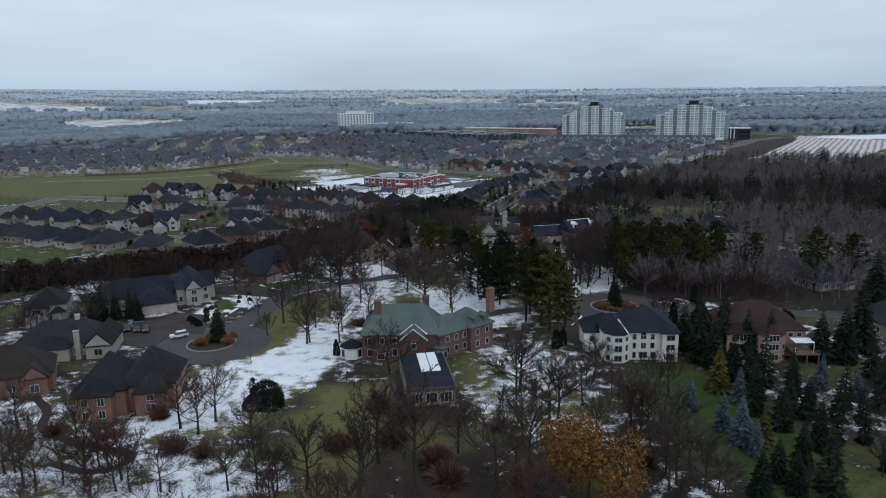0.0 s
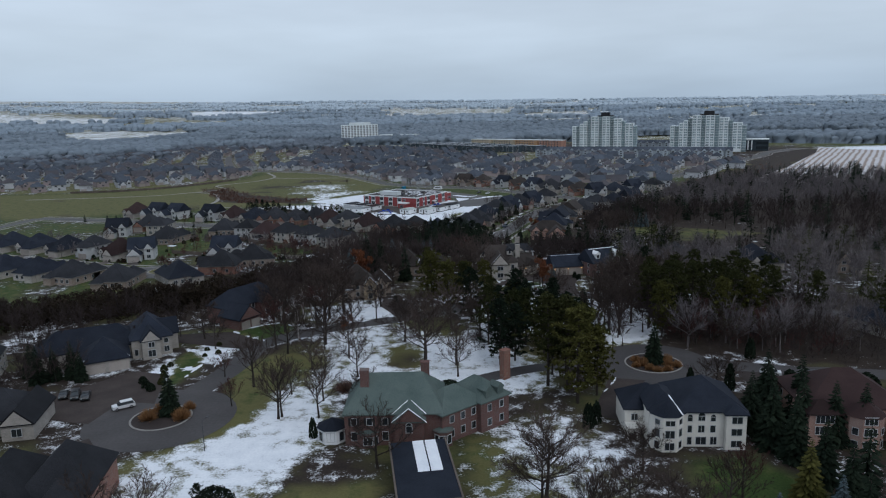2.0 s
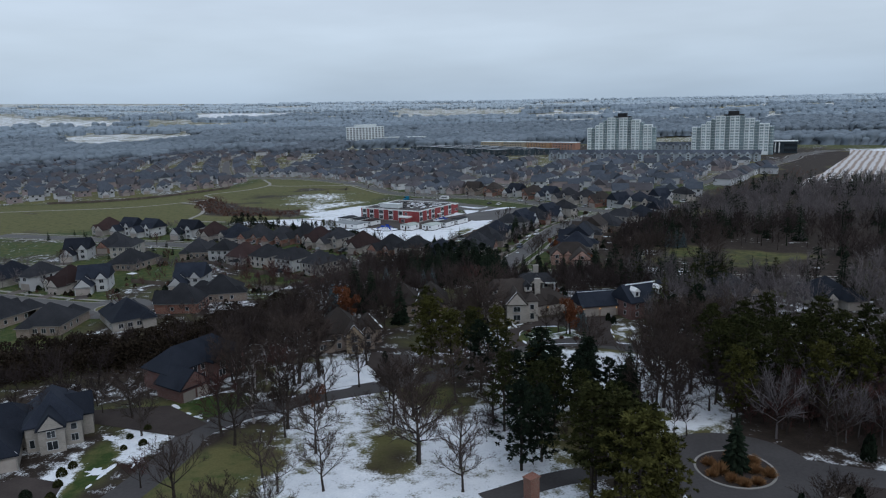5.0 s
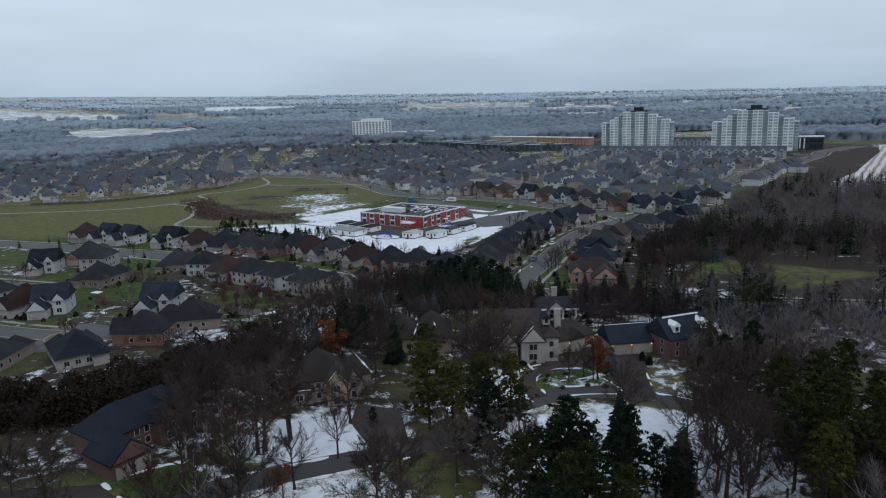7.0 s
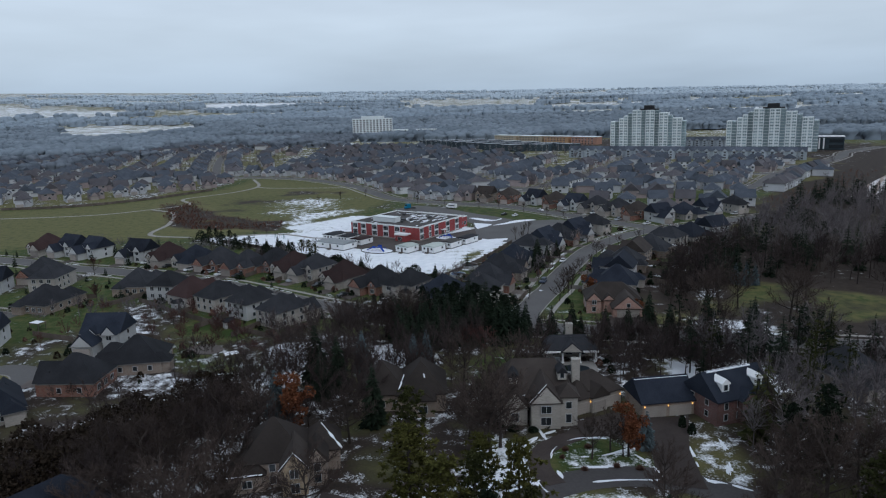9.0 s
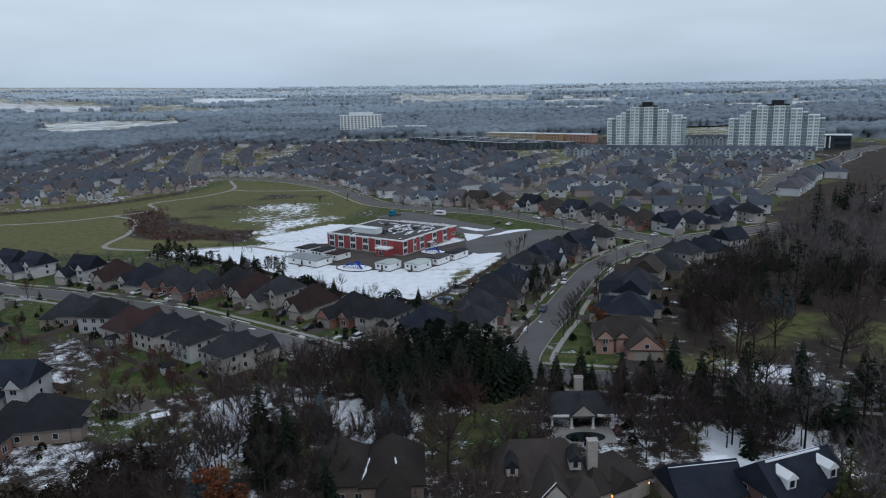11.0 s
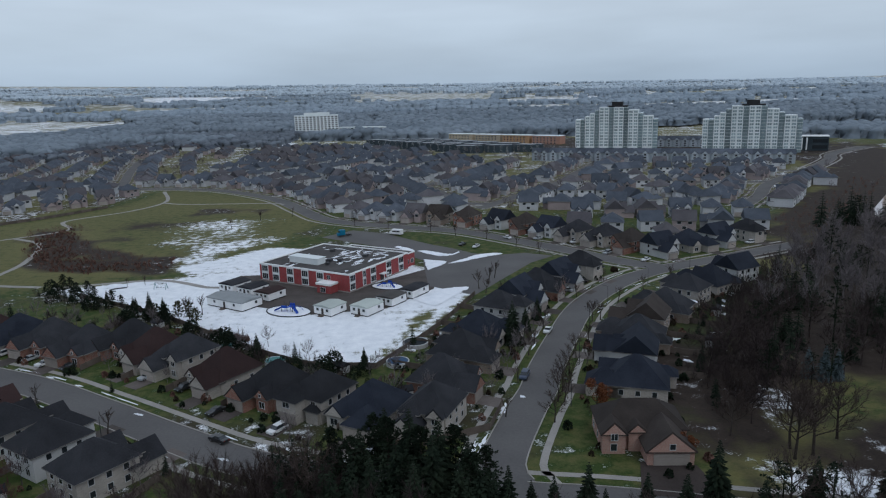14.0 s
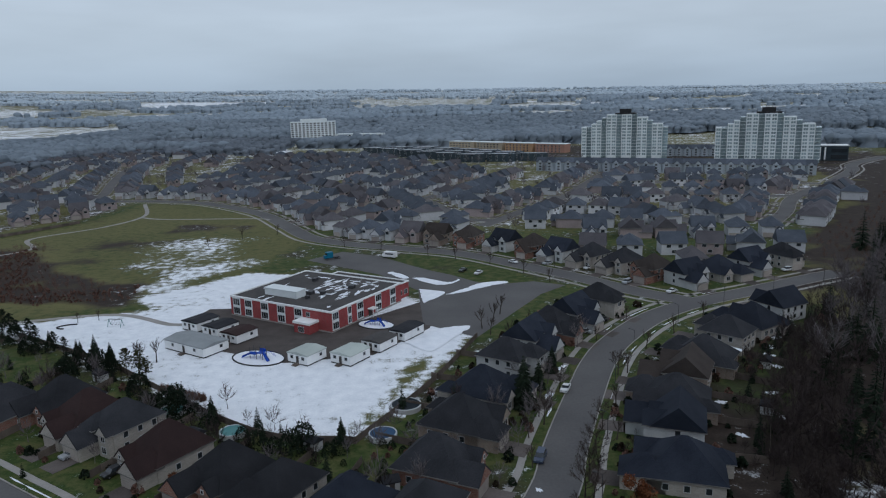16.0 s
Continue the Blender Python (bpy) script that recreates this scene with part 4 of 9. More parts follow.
def house(label, wings, wall_m, roof_m, wins=(), garages=(), door=None, chimneys=(), bays=(), group="", category="house", name="house", extra=None):
    """A house at the origin, its front towards -y. wings: (x0, y0, x1, y1, eaves, pitch, kind)."""
    h = thing(name, label, category, group)
    walls, roofs = Shape(), Shape()
    for x0, y0, x1, y1, z, pitch, kind in wings:
        walls.box(x0, y0, 0, x1, y1, z)
        if kind in ("x", "y"):
            half = ((y1 - y0) if kind == "x" else (x1 - x0)) / 2
            r = z + half * pitch
            e = 0.002
            if kind == "x":
                walls.add([(x0 + e, y0, z), (x0 + e, y1, z), (x0 + e, (y0 + y1) / 2, r)], [(0, 2, 1)]).add([(x1 - e, y0, z), (x1 - e, y1, z), (x1 - e, (y0 + y1) / 2, r)], [(0, 1, 2)])
            else:
                walls.add([(x0, y0 - 0.47, z), (x1, y0 - 0.47, z), ((x0 + x1) / 2, y0 - 0.47, r)], [(0, 1, 2)]).add([(x0, y1 + e, z), (x1, y1 + e, z), ((x0 + x1) / 2, y1 + e, r)], [(1, 0, 2)])
        if kind == "flat":
            roofs.box(x0 - 0.2, y0 - 0.2, z, x1 + 0.2, y1 + 0.2, z + 0.35)
        else:
            roofs.roof(x0, y0, x1, y1, z, pitch, kind, trim=1)
    for poly, z, pitch in bays:
        walls.prism(poly, 0, z)
        n = len(poly)
        cx, cy = sum(q[0] for q in poly) / n, sum(q[1] for q in poly) / n
        roofs.cone([(cx + (x - cx) * 1.12, cy + (y - cy) * 1.12) for x, y in poly], z - 0.1, z + pitch)
    part("wall", walls, wall_m, h)
    if name in ("house", "town_house", "terrace_row"):
        part("roof", roofs, [roof_m, M_GUTTER], h)
    else:
        for x0, y0, x1, y1, z, pitch, kind in wings:
            r_ = Shape().box(x0 - 0.2, y0 - 0.2, z, x1 + 0.2, y1 + 0.2, z + 0.35) if kind == "flat" else Shape().roof(x0, y0, x1, y1, z, pitch, kind)
            part("roof", r_, roof_m, h)
        for poly, z, pitch in bays:
            n = len(poly)
            cx, cy = sum(q[0] for q in poly) / n, sum(q[1] for q in poly) / n
            part("bay_roof", Shape().cone([(cx + (x - cx) * 1.12, cy + (y - cy) * 1.12) for x, y in poly], z - 0.1, z + pitch), roof_m, h)
    for ex, ey, et, ewings, ewins in extra or ():
        at = spin(ex, ey, 0, et)
        for x0, y0, x1, y1, z, pitch, kind in ewings:
            part("wall", Shape().box(x0, y0, 0, x1, y1, z), wall_m, h, "", at)
            part("roof", Shape().roof(x0, y0, x1, y1, z, pitch, kind), roof_m, h, "", at)
        for x, y, z, t, w, hh in ewins:
            part("window", window_mesh(w, hh), None, h, "", at @ spin(x, y, z, t))
    for wdw in wins:
        window(h, *wdw)
    for g in garages:
        garage_door(h, *g)
    if door:
        s = Shape().box(-0.5, -0.06, 0, 0.5, 0.04, 2.1).box(-0.62, -0.09, 0, -0.5, 0.03, 2.2).box(0.5, -0.09, 0, 0.62, 0.03, 2.2)
        part("door", s, M_DOOR, h, "dark panelled front door", spin(door[0], door[1], 0.1, 0))
    for x, y, z0, z1, w in chimneys:
        s = Shape().box(x - w / 2, y - w * 0.4, z0, x + w / 2, y + w * 0.4, z1).box(x - w / 2 - 0.08, y - w * 0.4 - 0.08, z1, x + w / 2 + 0.08, y + w * 0.4 + 0.08, z1 + 0.18)
        part("chimney", s, wall_m, h, "masonry chimney")
    return h


def facade(x0, x1, y, turn, floors, count, w=1.3, hh=1.5):
    """Even windows along a straight front from x0 to x1 (turn 0: front, 180: rear)."""
    out = []
    for z in floors:
        for i in range(count):
            out.append((x0 + (x1 - x0) * (i + 0.5) / count, y, z, turn, w, hh))
    return out


def flank(y0, y1, x, turn, floors, count, w=1.2, hh=1.4):
    return [(x, y0 + (y1 - y0) * (i + 0.5) / count, z, turn, w, hh) for z in floors for i in range(count)]


def kinds_of_house():
    """The kinds of suburban house, with a drive for each (its middle x, its width)."""
    out = []
    a = [(-5.2, -5, 5.2, 7, 5.0, 0.80, "hip"), (-5.2, -10, 0.8, -3, 3.0, 0.9, "y"), (1.6, -6.2, 4.9, -2, 5.0, 1.05, "y"), (-4.6, -6, -0.4, 0, 5.0, 0.95, "hip")]
    aw = facade(-4.6, 4.6, 7.0, 180, (0.9, 3.3), 3) + [(3.3, -6.25, 3.4, 0, 1.4, 1.4), (3.3, -6.25, 0.8, 0, 1.5, 1.6), (-2.5, -6.02, 3.5, 0, 1.2, 1.2)] + flank(-4, 6, 5.2, 90, (0.9, 3.3), 3) + flank(-4, 6, -5.2, -90, (0.9, 3.3), 3)
    out.append((house("two-storey suburban house of beige stone, charcoal hip roof", a, M_STONE, M_ROOF_CHAR, aw, [(-2.1, -10.05, 4.6)], (1.2, -5.05), group="suburban houses"), -2.1, 5.0))
    out.append((house("two-storey red brick suburban house, dark brown hip roof", [(-x1, y0, -x0, y1, z, p, k) for x0, y0, x1, y1, z, p, k in a], M_BRICK_RED, M_ROOF_BROWN,
                      [(-x, y, z, -t if abs(t) == 90 else t, w, h) for x, y, z, t, w, h in aw], [(2.1, -10.05, 4.6)], (-1.2, -5.05), group="suburban houses"), 2.1, 5.0))
    b = [(-6.4, -6, 6.4, 8, 3.1, 0.82, "hip"), (-6.4, -10, 0, -2, 3.0, 0.85, "hip"), (1.6, -7.5, 6, -3, 3.1, 1.0, "y"), (2, 4, 6, 10, 3.0, 0.8, "hip")]
    bw = facade(-5.4, 5.4, 8.0, 180, (0.8,), 4, 1.5, 1.5) + [(4, -7.55, 0.8, 0, 2.0, 1.6)] + flank(-4, 7, 6.4, 90, (0.9,), 3) + flank(-4, 7, -6.4, -90, (0.9,), 3)
    out.append((house("wide brick bungalow with a charcoal hip roof", b, M_BRICK_BROWN, M_ROOF_CHAR, bw, [(-3.2, -10.05, 4.8)], (1.0, -6.05), group="suburban houses"), -3.0, 5.4))
    out.append((house("wide beige bungalow with a blue-black hip roof", [(-x1, y0, -x0, y1, z, p, k) for x0, y0, x1, y1, z, p, k in b], M_STONE, M_ROOF_BLUE,
                      [(-x, y, z, -t if abs(t) == 90 else t, w, h) for x, y, z, t, w, h in bw], [(3.2, -10.05, 4.8)], (-1.0, -6.05), group="suburban houses"), 3.0, 5.4))
    c = [(-5.5, -4, 5.5, 6, 4.9, 0.85, "x"), (-5.5, -9.5, 0.4, -2, 3.0, 1.0, "y"), (1.2, -5.5, 5.2, 0, 4.9, 1.15, "y"), (-3.6, -4.6, -0.8, 1, 4.9, 1.1, "y")]
    cw = facade(-4.8, 4.8, 6.0, 180, (0.9, 3.2), 3) + [(3.2, -5.55, 3.3, 0, 1.6, 1.4), (3.2, -5.55, 0.7, 0, 1.7, 1.6), (-2.2, -5.1, 3.2, 0, 1.2, 1.3)] + flank(-3, 5, 5.5, 90, (0.9, 3.2), 1) + flank(-3, 5, -5.5, -90, (0.9, 3.2), 1)
    out.append((house("two-storey house with steep front gables, blue-black roof, grey siding", c, M_SIDING, M_ROOF_BLUE, cw, [(-2.5, -9.98, 4.6)], (0.9, -4.05), group="suburban houses"), -2.4, 5.0))
    out.append((house("two-storey brown brick house with steep front gables", [(-x1, y0, -x0, y1, z, p, k) for x0, y0, x1, y1, z, p, k in c], M_BRICK_BROWN, M_ROOF_BROWN,
                      [(-x, y, z, -t if abs(t) == 90 else t, w, h) for x, y, z, t, w, h in cw], [(2.5, -9.98, 4.6)], (-0.9, -4.05), group="suburban houses"), 2.4, 5.0))
    d = [(-5.6, -6, 5.6, 7, 3.4, 0.95, "hip"), (-0.2, -10, 5.4, -5, 3.0, 0.95, "y"), (-5.2, -7.4, -1.4, -5, 3.4, 1.0, "y")]
    dw = facade(-4.8, 4.8, 7.0, 180, (0.8,), 3, 1.6, 1.6) + [(-3.3, -7.45, 0.8, 0, 1.8, 1.6), (-3.3, -7.9, 3.6, 0, 0.8, 0.9)] + flank(-4, 6, 5.6, 90, (0.9,), 2) + flank(-4, 6, -5.6, -90, (0.9,), 2)
    out.append((house("one-and-a-half storey house of beige stone with a maroon roof", d, M_STONE, M_ROOF_MAROON, dw, [(2.6, -10.05, 4.6)], (-0.8, -6.05), group="suburban houses"), 2.6, 5.0))
    out.append((house("one-and-a-half storey red brick house with a charcoal roof", [(-x1, y0, -x0, y1, z, p, k) for x0, y0, x1, y1, z, p, k in d], M_BRICK_RED, M_ROOF_CHAR,
                      [(-x, y, z, -t if abs(t) == 90 else t, w, h) for x, y, z, t, w, h in dw], [(-2.6, -10.05, 4.6)], (0.8, -6.05), group="suburban houses"), -2.6, 5.0))
    e = [(-5.2, -5.5, 5.2, 6.5, 5.2, 0.75, "hip"), (-5.0, -8.5, 0.6, -2, 5.2, 0.85, "hip"), (1.4, -6.4, 4.8, -2, 3.0, 0.9, "hip")]
    ew = facade(-4.4, 4.4, 6.5, 180, (0.9, 3.4), 3, 1.5, 1.5) + [(-2.1, -8.55, 3.5, 0, 2.0, 1.4), (3.0, -5.55, 3.5, 0, 1.4, 1.4), (3.0, -5.55, 0.8, 0, 1.5, 1.6)] + flank(-4, 5, 5.2, 90, (0.9, 3.4), 3) + flank(-4, 5, -5.2, -90, (0.9, 3.4), 3)
    out.append((house("tall two-storey house of pale stone, charcoal hip roof", e, M_STONE, M_ROOF_CHAR, ew, [(-2.1, -8.55, 4.4)], (1.4, -5.55), group="suburban houses"), -2.1, 5.0))
    out.append((house("tall two-storey house of grey siding, charcoal hip roof", [(-x1, y0, -x0, y1, z, p, k) for x0, y0, x1, y1, z, p, k in e], M_SIDING, M_ROOF_CHAR,
                      [(-x, y, z, -t if abs(t) == 90 else t, w, h) for x, y, z, t, w, h in ew], [(2.1, -8.55, 4.4)], (-1.4, -5.55), group="suburban houses"), 2.1, 5.0))
    return out


KINDS = kinds_of_house()
USED = set()
BUILT = []


def drive_mesh(w, length):
    s = Shape()
    s.add([(-w / 2, 0, 0.08), (w / 2, 0, 0.08), (w / 2, -length, 0.08), (-w / 2, -length, 0.08)], [(3, 2, 1, 0)])
    return s.mesh("driveway", [M_DRIVE])


DRIVE = {}


def settle(kind, x, y, turn, drive=True, force=False, length=6.4):
    """Puts a house of one kind at a place, its front turned that way (0: to -y), unless the lot is taken."""
    if not force and (any((x - a) ** 2 + (y - b) ** 2 < 11.0 ** 2 for a, b in BUILT) or on_road(x, y, 7.5)):
        return None
    proto, dx, dw = KINDS[kind]
    m = spin(x, y, float(ground_z(x, y)), turn)
    if kind in USED:
        ob = copy_thing(proto, m)
    else:
        USED.add(kind)
        ob = proto
        ob.matrix_basis = m
    BUILT.append((x, y))
    if drive:
        key = (dw, length)
        if key not in DRIVE:
            DRIVE[key] = drive_mesh(dw, length)
        dob = tagged(new("driveway", DRIVE[key]), "paved driveway from garage to street", "driveway", kind="structure")
        dob.matrix_basis = m @ pose(dx, -9.0, 0)
    return ob


def row(pts, side, start, stop, gap, kinds, back=19.5, drive=True, seed=1):
    """Houses along a street, on its left (1) or right (-1), facing it."""
    rng = random.Random(seed)
    line = smooth_line(pts, 1.0)
    nn = sides_of(line)
    run, i, nxt = 0.0, 0, start
    while i < len(line) - 1:
        run += (line[i + 1] - line[i]).length
        i += 1
        if run >= nxt and run < stop:
            p_ = line[i] + nn[i] * side * (back + rng.uniform(-0.8, 0.8))
            to = -nn[i] * side
            turn = math.degrees(math.atan2(to.y, to.x)) + 90
            settle(rng.choice(kinds), p_.x, p_.y, turn + rng.uniform(-2, 2), drive)
            nxt += gap * rng.uniform(0.96, 1.06)


# houses round the curved street, one by one: kind, x, y, turn
for k, x, y, turn in ((7, 11, 408, 64), (2, 17, 426, 62), (3, 23, 442, 60), (9, 30, 459, 58), (4, 38, 474, 56), (7, 46, 486, 52), (4, 55, 496, 48), (8, 66, 509, 44),
                      (3, 55, 404.4, -108), (4, 59.4, 419.5, -111), (2, 64, 434, -113), (5, 71, 446, -118), (2, 80, 459, -127), (8, 92, 472, -134), (3, 105, 486, -146), (4, 119, 497, -152)):
    settle(k, x, y, turn, True, True)
for k, x, y, turn in ((4, -138, 352, 15), (4, -100, 351, 0), (2, -84, 334, -80), (7, -92, 320, -90), (3, -104, 305, -142), (2, -126, 301, 180), (2, -141, 391, 165), (4, -177, 414, 10), (7, -168, 433, 0), (2, -119, 413, 180), (9, -104, 404, 172), (8, -156, 418, 180)):
    settle(k, x, y, turn, True, True)
for k, x, y, turn in ((7, -76, 443, -34), (6, -66.5, 434.5, -34), (0, -56, 427, -34), (6, -43, 417, -35), (7, -28.5, 407, -35), (8, -17, 399, -33), (3, -5.5, 394, -30), (0, 8, 389.5, -24)):
    settle(k, x, y, turn, True, True)
row(STREETS["street_lower"][0], 1, 60, 262, 14.6, [4, 6, 0, 6, 4, 3, 2, 6, 7], 20.5, seed=4)
row(STREETS["street_lower"][0], -1, 180, 250, 15.2, [5, 0, 4, 9, 0, 6], 19.0, seed=5)
row(STREETS["street_curved"][0], 1, 175, 260, 17, [3, 2, 8, 4], 20, seed=6)
row(STREETS["street_school"][0], -1, 30, 150, 15.0, [0, 1, 5, 7, 4, 8], 20, seed=7)
row(STREETS["street_cul"][0], 1, 22, 190, 17.5, [3, 2, 8, 7], 20, seed=22)
row(STREETS["street_cul"][0], -1, 22, 190, 17.5, [3, 2, 9, 6], 20, seed=23)


# houses farther off: the same kinds of form with fewer windows to tell, colours paled for haze
def far_kinds():
    first = len(KINDS)
    shapes = ([(-5.2, -5, 5.2, 7, 5.0, 0.72, "hip"), (-5.0, -9.5, 0.8, -4, 3.1, 0.9, "y"), (1.6, -6.2, 4.8, -2, 5.0, 1.05, "y")],
              [(-5.4, -4, 5.4, 6, 5.0, 0.85, "x"), (-5.2, -9, 0.4, -3, 3.0, 1.0, "y"), (1.4, -5.5, 5.0, -2, 5.0, 1.15, "y"), (-3.6, -4.8, -0.8, 0, 5.0, 1.1, "y")],
              [(-5.0, -5.5, 5.0, 6.5, 5.2, 0.7, "hip"), (-4.8, -8, 0.6, -3, 5.2, 0.85, "hip"), (1.2, -6.4, 4.6, -4, 3.0, 1.0, "y")])
    rear, front = (7.02, 6.02, 6.52), (-6.72, -6.02, -5.52)
    pane = Shape().box(-1.0, -0.05, 0, 1.0, 0.02, 1.5).box(-0.88, -0.08, 0.12, 0.88, -0.05, 1.38, 1).mesh("window", [M_WINFRAME, M_GLASS])
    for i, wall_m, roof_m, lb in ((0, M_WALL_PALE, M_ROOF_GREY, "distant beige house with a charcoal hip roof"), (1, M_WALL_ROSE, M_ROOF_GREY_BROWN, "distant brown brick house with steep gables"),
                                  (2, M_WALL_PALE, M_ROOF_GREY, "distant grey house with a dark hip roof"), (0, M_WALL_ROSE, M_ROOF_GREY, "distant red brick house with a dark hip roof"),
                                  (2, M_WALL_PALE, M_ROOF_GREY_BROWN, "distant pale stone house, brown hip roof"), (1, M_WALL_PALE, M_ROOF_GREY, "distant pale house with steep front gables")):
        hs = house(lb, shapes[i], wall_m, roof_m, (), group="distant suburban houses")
        for x, y, z, turn in ((-2.6, rear[i], 3.2, 180), (2.4, rear[i], 3.2, 180), (0, rear[i], 0.8, 180), (3.2, front[i], 3.2, 0)):
            part("window", pane, None, hs, "", spin(x, y, z, turn))
        x0, y0, x1, y1, z, pitch, kind = shapes[i][1]
        part("garage_door", Shape().box(-2.3, -0.08, 0.05, 2.3, 0.02, 2.3), M_GARAGE, hs, "", spin((x0 + x1) / 2, y0 - 0.01, 0, 0))
        KINDS.append((hs, -2.1, 5.0))
    return list(range(first, len(KINDS)))


FAR = far_kinds()
row(STREETS["street_school"][0], -1, 150, 560, 15.0, FAR, 20, seed=7)
row(STREETS["street_north"][0], 1, 30, 350, 14.5, FAR, 18.5, seed=8)
row(STREETS["street_north"][0], -1, 30, 350, 14.5, FAR, 18.5, seed=9)
for nm, sd in (("street_middle", 16), ("street_rise", 18), ("street_bulb", 24), ("street_east", 10), ("street_upper", 12), ("street_top", 14)):
    row(STREETS[nm][0], 1, 12, 300, 14.5, FAR, 18.5, seed=sd)
    row(STREETS[nm][0], -1, 12, 300, 14.5, FAR, 18.5, seed=sd + 1)
row(STREETS["street_left"][0], 1, 8, 300, 14.0, FAR, 18.5, seed=20)
row(STREETS["street_left"][0], -1, 8, 300, 14.0, FAR, 18.5, seed=21)


DISTANT = []


def estate_rows(poly, heading, seed, gap=16.5, pair=(30, 38), most=200):
    """Back-to-back rows of houses over a stretch of the plan."""
    rng = random.Random(seed)
    a = radians(heading)
    u, v = Vector((math.cos(a), math.sin(a))), Vector((-math.sin(a), math.cos(a)))
    c = Vector((sum(q[0] for q in poly) / len(poly), sum(q[1] for q in poly) / len(poly)))
    spots, off, flip = [], -400.0, 0
    while off < 400:
        s_ = -450 + rng.uniform(0, gap)
        while s_ < 450:
            w = c + u * (s_ + 14 * math.sin(off / 90)) + v * (off + 10 * math.sin(s_ / 70))
            spots.append((w.x, w.y, heading + (180 if flip else 0)))
            s_ += gap * rng.uniform(0.95, 1.1)
        off += pair[flip]
        flip = 1 - flip
    X, Y = np.array([q[0] for q in spots]), np.array([q[1] for q in spots])
    keep = inside(poly, X, Y, 0.1) > 0.5
    done = 0
    for (x, y, turn), k in zip(spots, keep):
        if k and done < most and rng.random() < 0.95 and not any((x - a_) ** 2 + (y - b_) ** 2 < 121 for a_, b_ in BUILT) and not on_road(x, y, 7.5):
            BUILT.append((x, y))
            DISTANT.append((rng.choice(FAR), spin(x, y, float(ground_z(x, y)), turn + rng.choice((0, 0, 0, 90)) + rng.uniform(-9, 9))))
            done += 1


estate_rows([(-620, 650), (-325, 640), (-284, 645), (-256, 662), (-232, 690), (-211, 728), (-204, 800), (-240, 835), (-440, 875), (-620, 900)], 36, 38, pair=(28, 34), most=230)
estate_rows([(-250, 690), (-212, 800), (-200, 840), (-240, 1200), (-390, 1290), (-560, 1100), (-440, 860)], 100, 31, most=190)
estate_rows([(-185, 850), (-80, 750), (-20, 670), (40, 640), (70, 820), (60, 960), (-60, 1150), (-190, 1180)], 59, 32, most=190)
estate_rows([(140, 900), (330, 830), (320, 800), (200, 850), (180, 860)], -20, 33, most=30)
estate_rows([(300, 700), (340, 800), (330, 830), (290, 800), (270, 720)], 60, 34, most=20)
estate_rows([(-440, 520), (-270, 440), (-255, 400), (-300, 330), (-430, 380)], 30, 35, most=40)
estate_rows([(62, 592), (96, 548), (128, 562), (175, 572), (198, 640), (160, 668), (100, 684), (66, 690)], -12, 36, most=60)
estate_rows([(-560, 700), (-440, 690), (-440, 860), (-560, 1100), (-760, 1100), (-760, 800)], 100, 37, most=110)


def join_distant():
    """The houses past counting, as one mass with their walls, roofs and windows."""
    mats, V, F, S, base = [], [], [], [], 0
    for k, m in DISTANT:
        for ob in KINDS[k][0].children:
            w = m @ ob.matrix_basis
            me = ob.data
            slot = []
            for mt in me.materials:
                if mt not in mats:
                    mats.append(mt)
                slot.append(mats.index(mt))
            V += [w @ v.co for v in me.vertices]
            F += [tuple(base + i for i in q.vertices) for q in me.polygons]
            S += [slot[q.material_index] for q in me.polygons]
            base = len(V)
    me = bpy.data.meshes.new("distant_houses")
    me.from_pydata(V, [], F)
    for mt in mats:
        me.materials.append(mt)
    me.polygons.foreach_set("material_index", S)
    tagged(new("distant_houses", me), "distant suburban houses with dark hip roofs", "houses", kind="stuff")


join_distant()


# ---------------------------------------------------------------- the large houses of the estate
def at_house(ob, x, y, turn):
    ob.matrix_basis = spin(x, y, 0, turn)
    BUILT.append((x, y))
    return ob


def snow_strip(parent, p, q, w=0.45):
    """A ridge of snow left along a hip or valley of a roof."""
    p, q = Vector(p), Vector(q)
    s = Shape()
    u = (q - p).normalized()
    side = u.cross(Vector((0, 0, 1))).normalized() * w / 2
    n = 7
    rng = random.Random(int(abs(p.x * 31 + q.y * 17)))
    for i in range(n):
        a = p.lerp(q, i / (n - 1))
        k = rng.uniform(0.25, 1.3)
        s.v += [tuple(a - side * k), tuple(a + Vector((0, 0, 0.14))), tuple(a + side * k)]
    for i in range(n - 1):
        s.f += [(3 * i, 3 * i + 3, 3 * i + 4, 3 * i + 1), (3 * i + 1, 3 * i + 4, 3 * i + 5, 3 * i + 2)]
    s.m = [0] * len(s.f)
    return part("snow_ridge", s, M_SNOW, parent, "thin ridge of snow")


def shutters(parent, x, y, z, h=1.5, w=1.2):
    for sx in (-1, 1):
        s = Shape().box(-0.22, -0.05, 0, 0.22, 0.02, h)
        part("shutter", s, M_BLACKTRIM, parent, "black window shutter", spin(x + sx * (w / 2 + 0.24), y, z, 0))


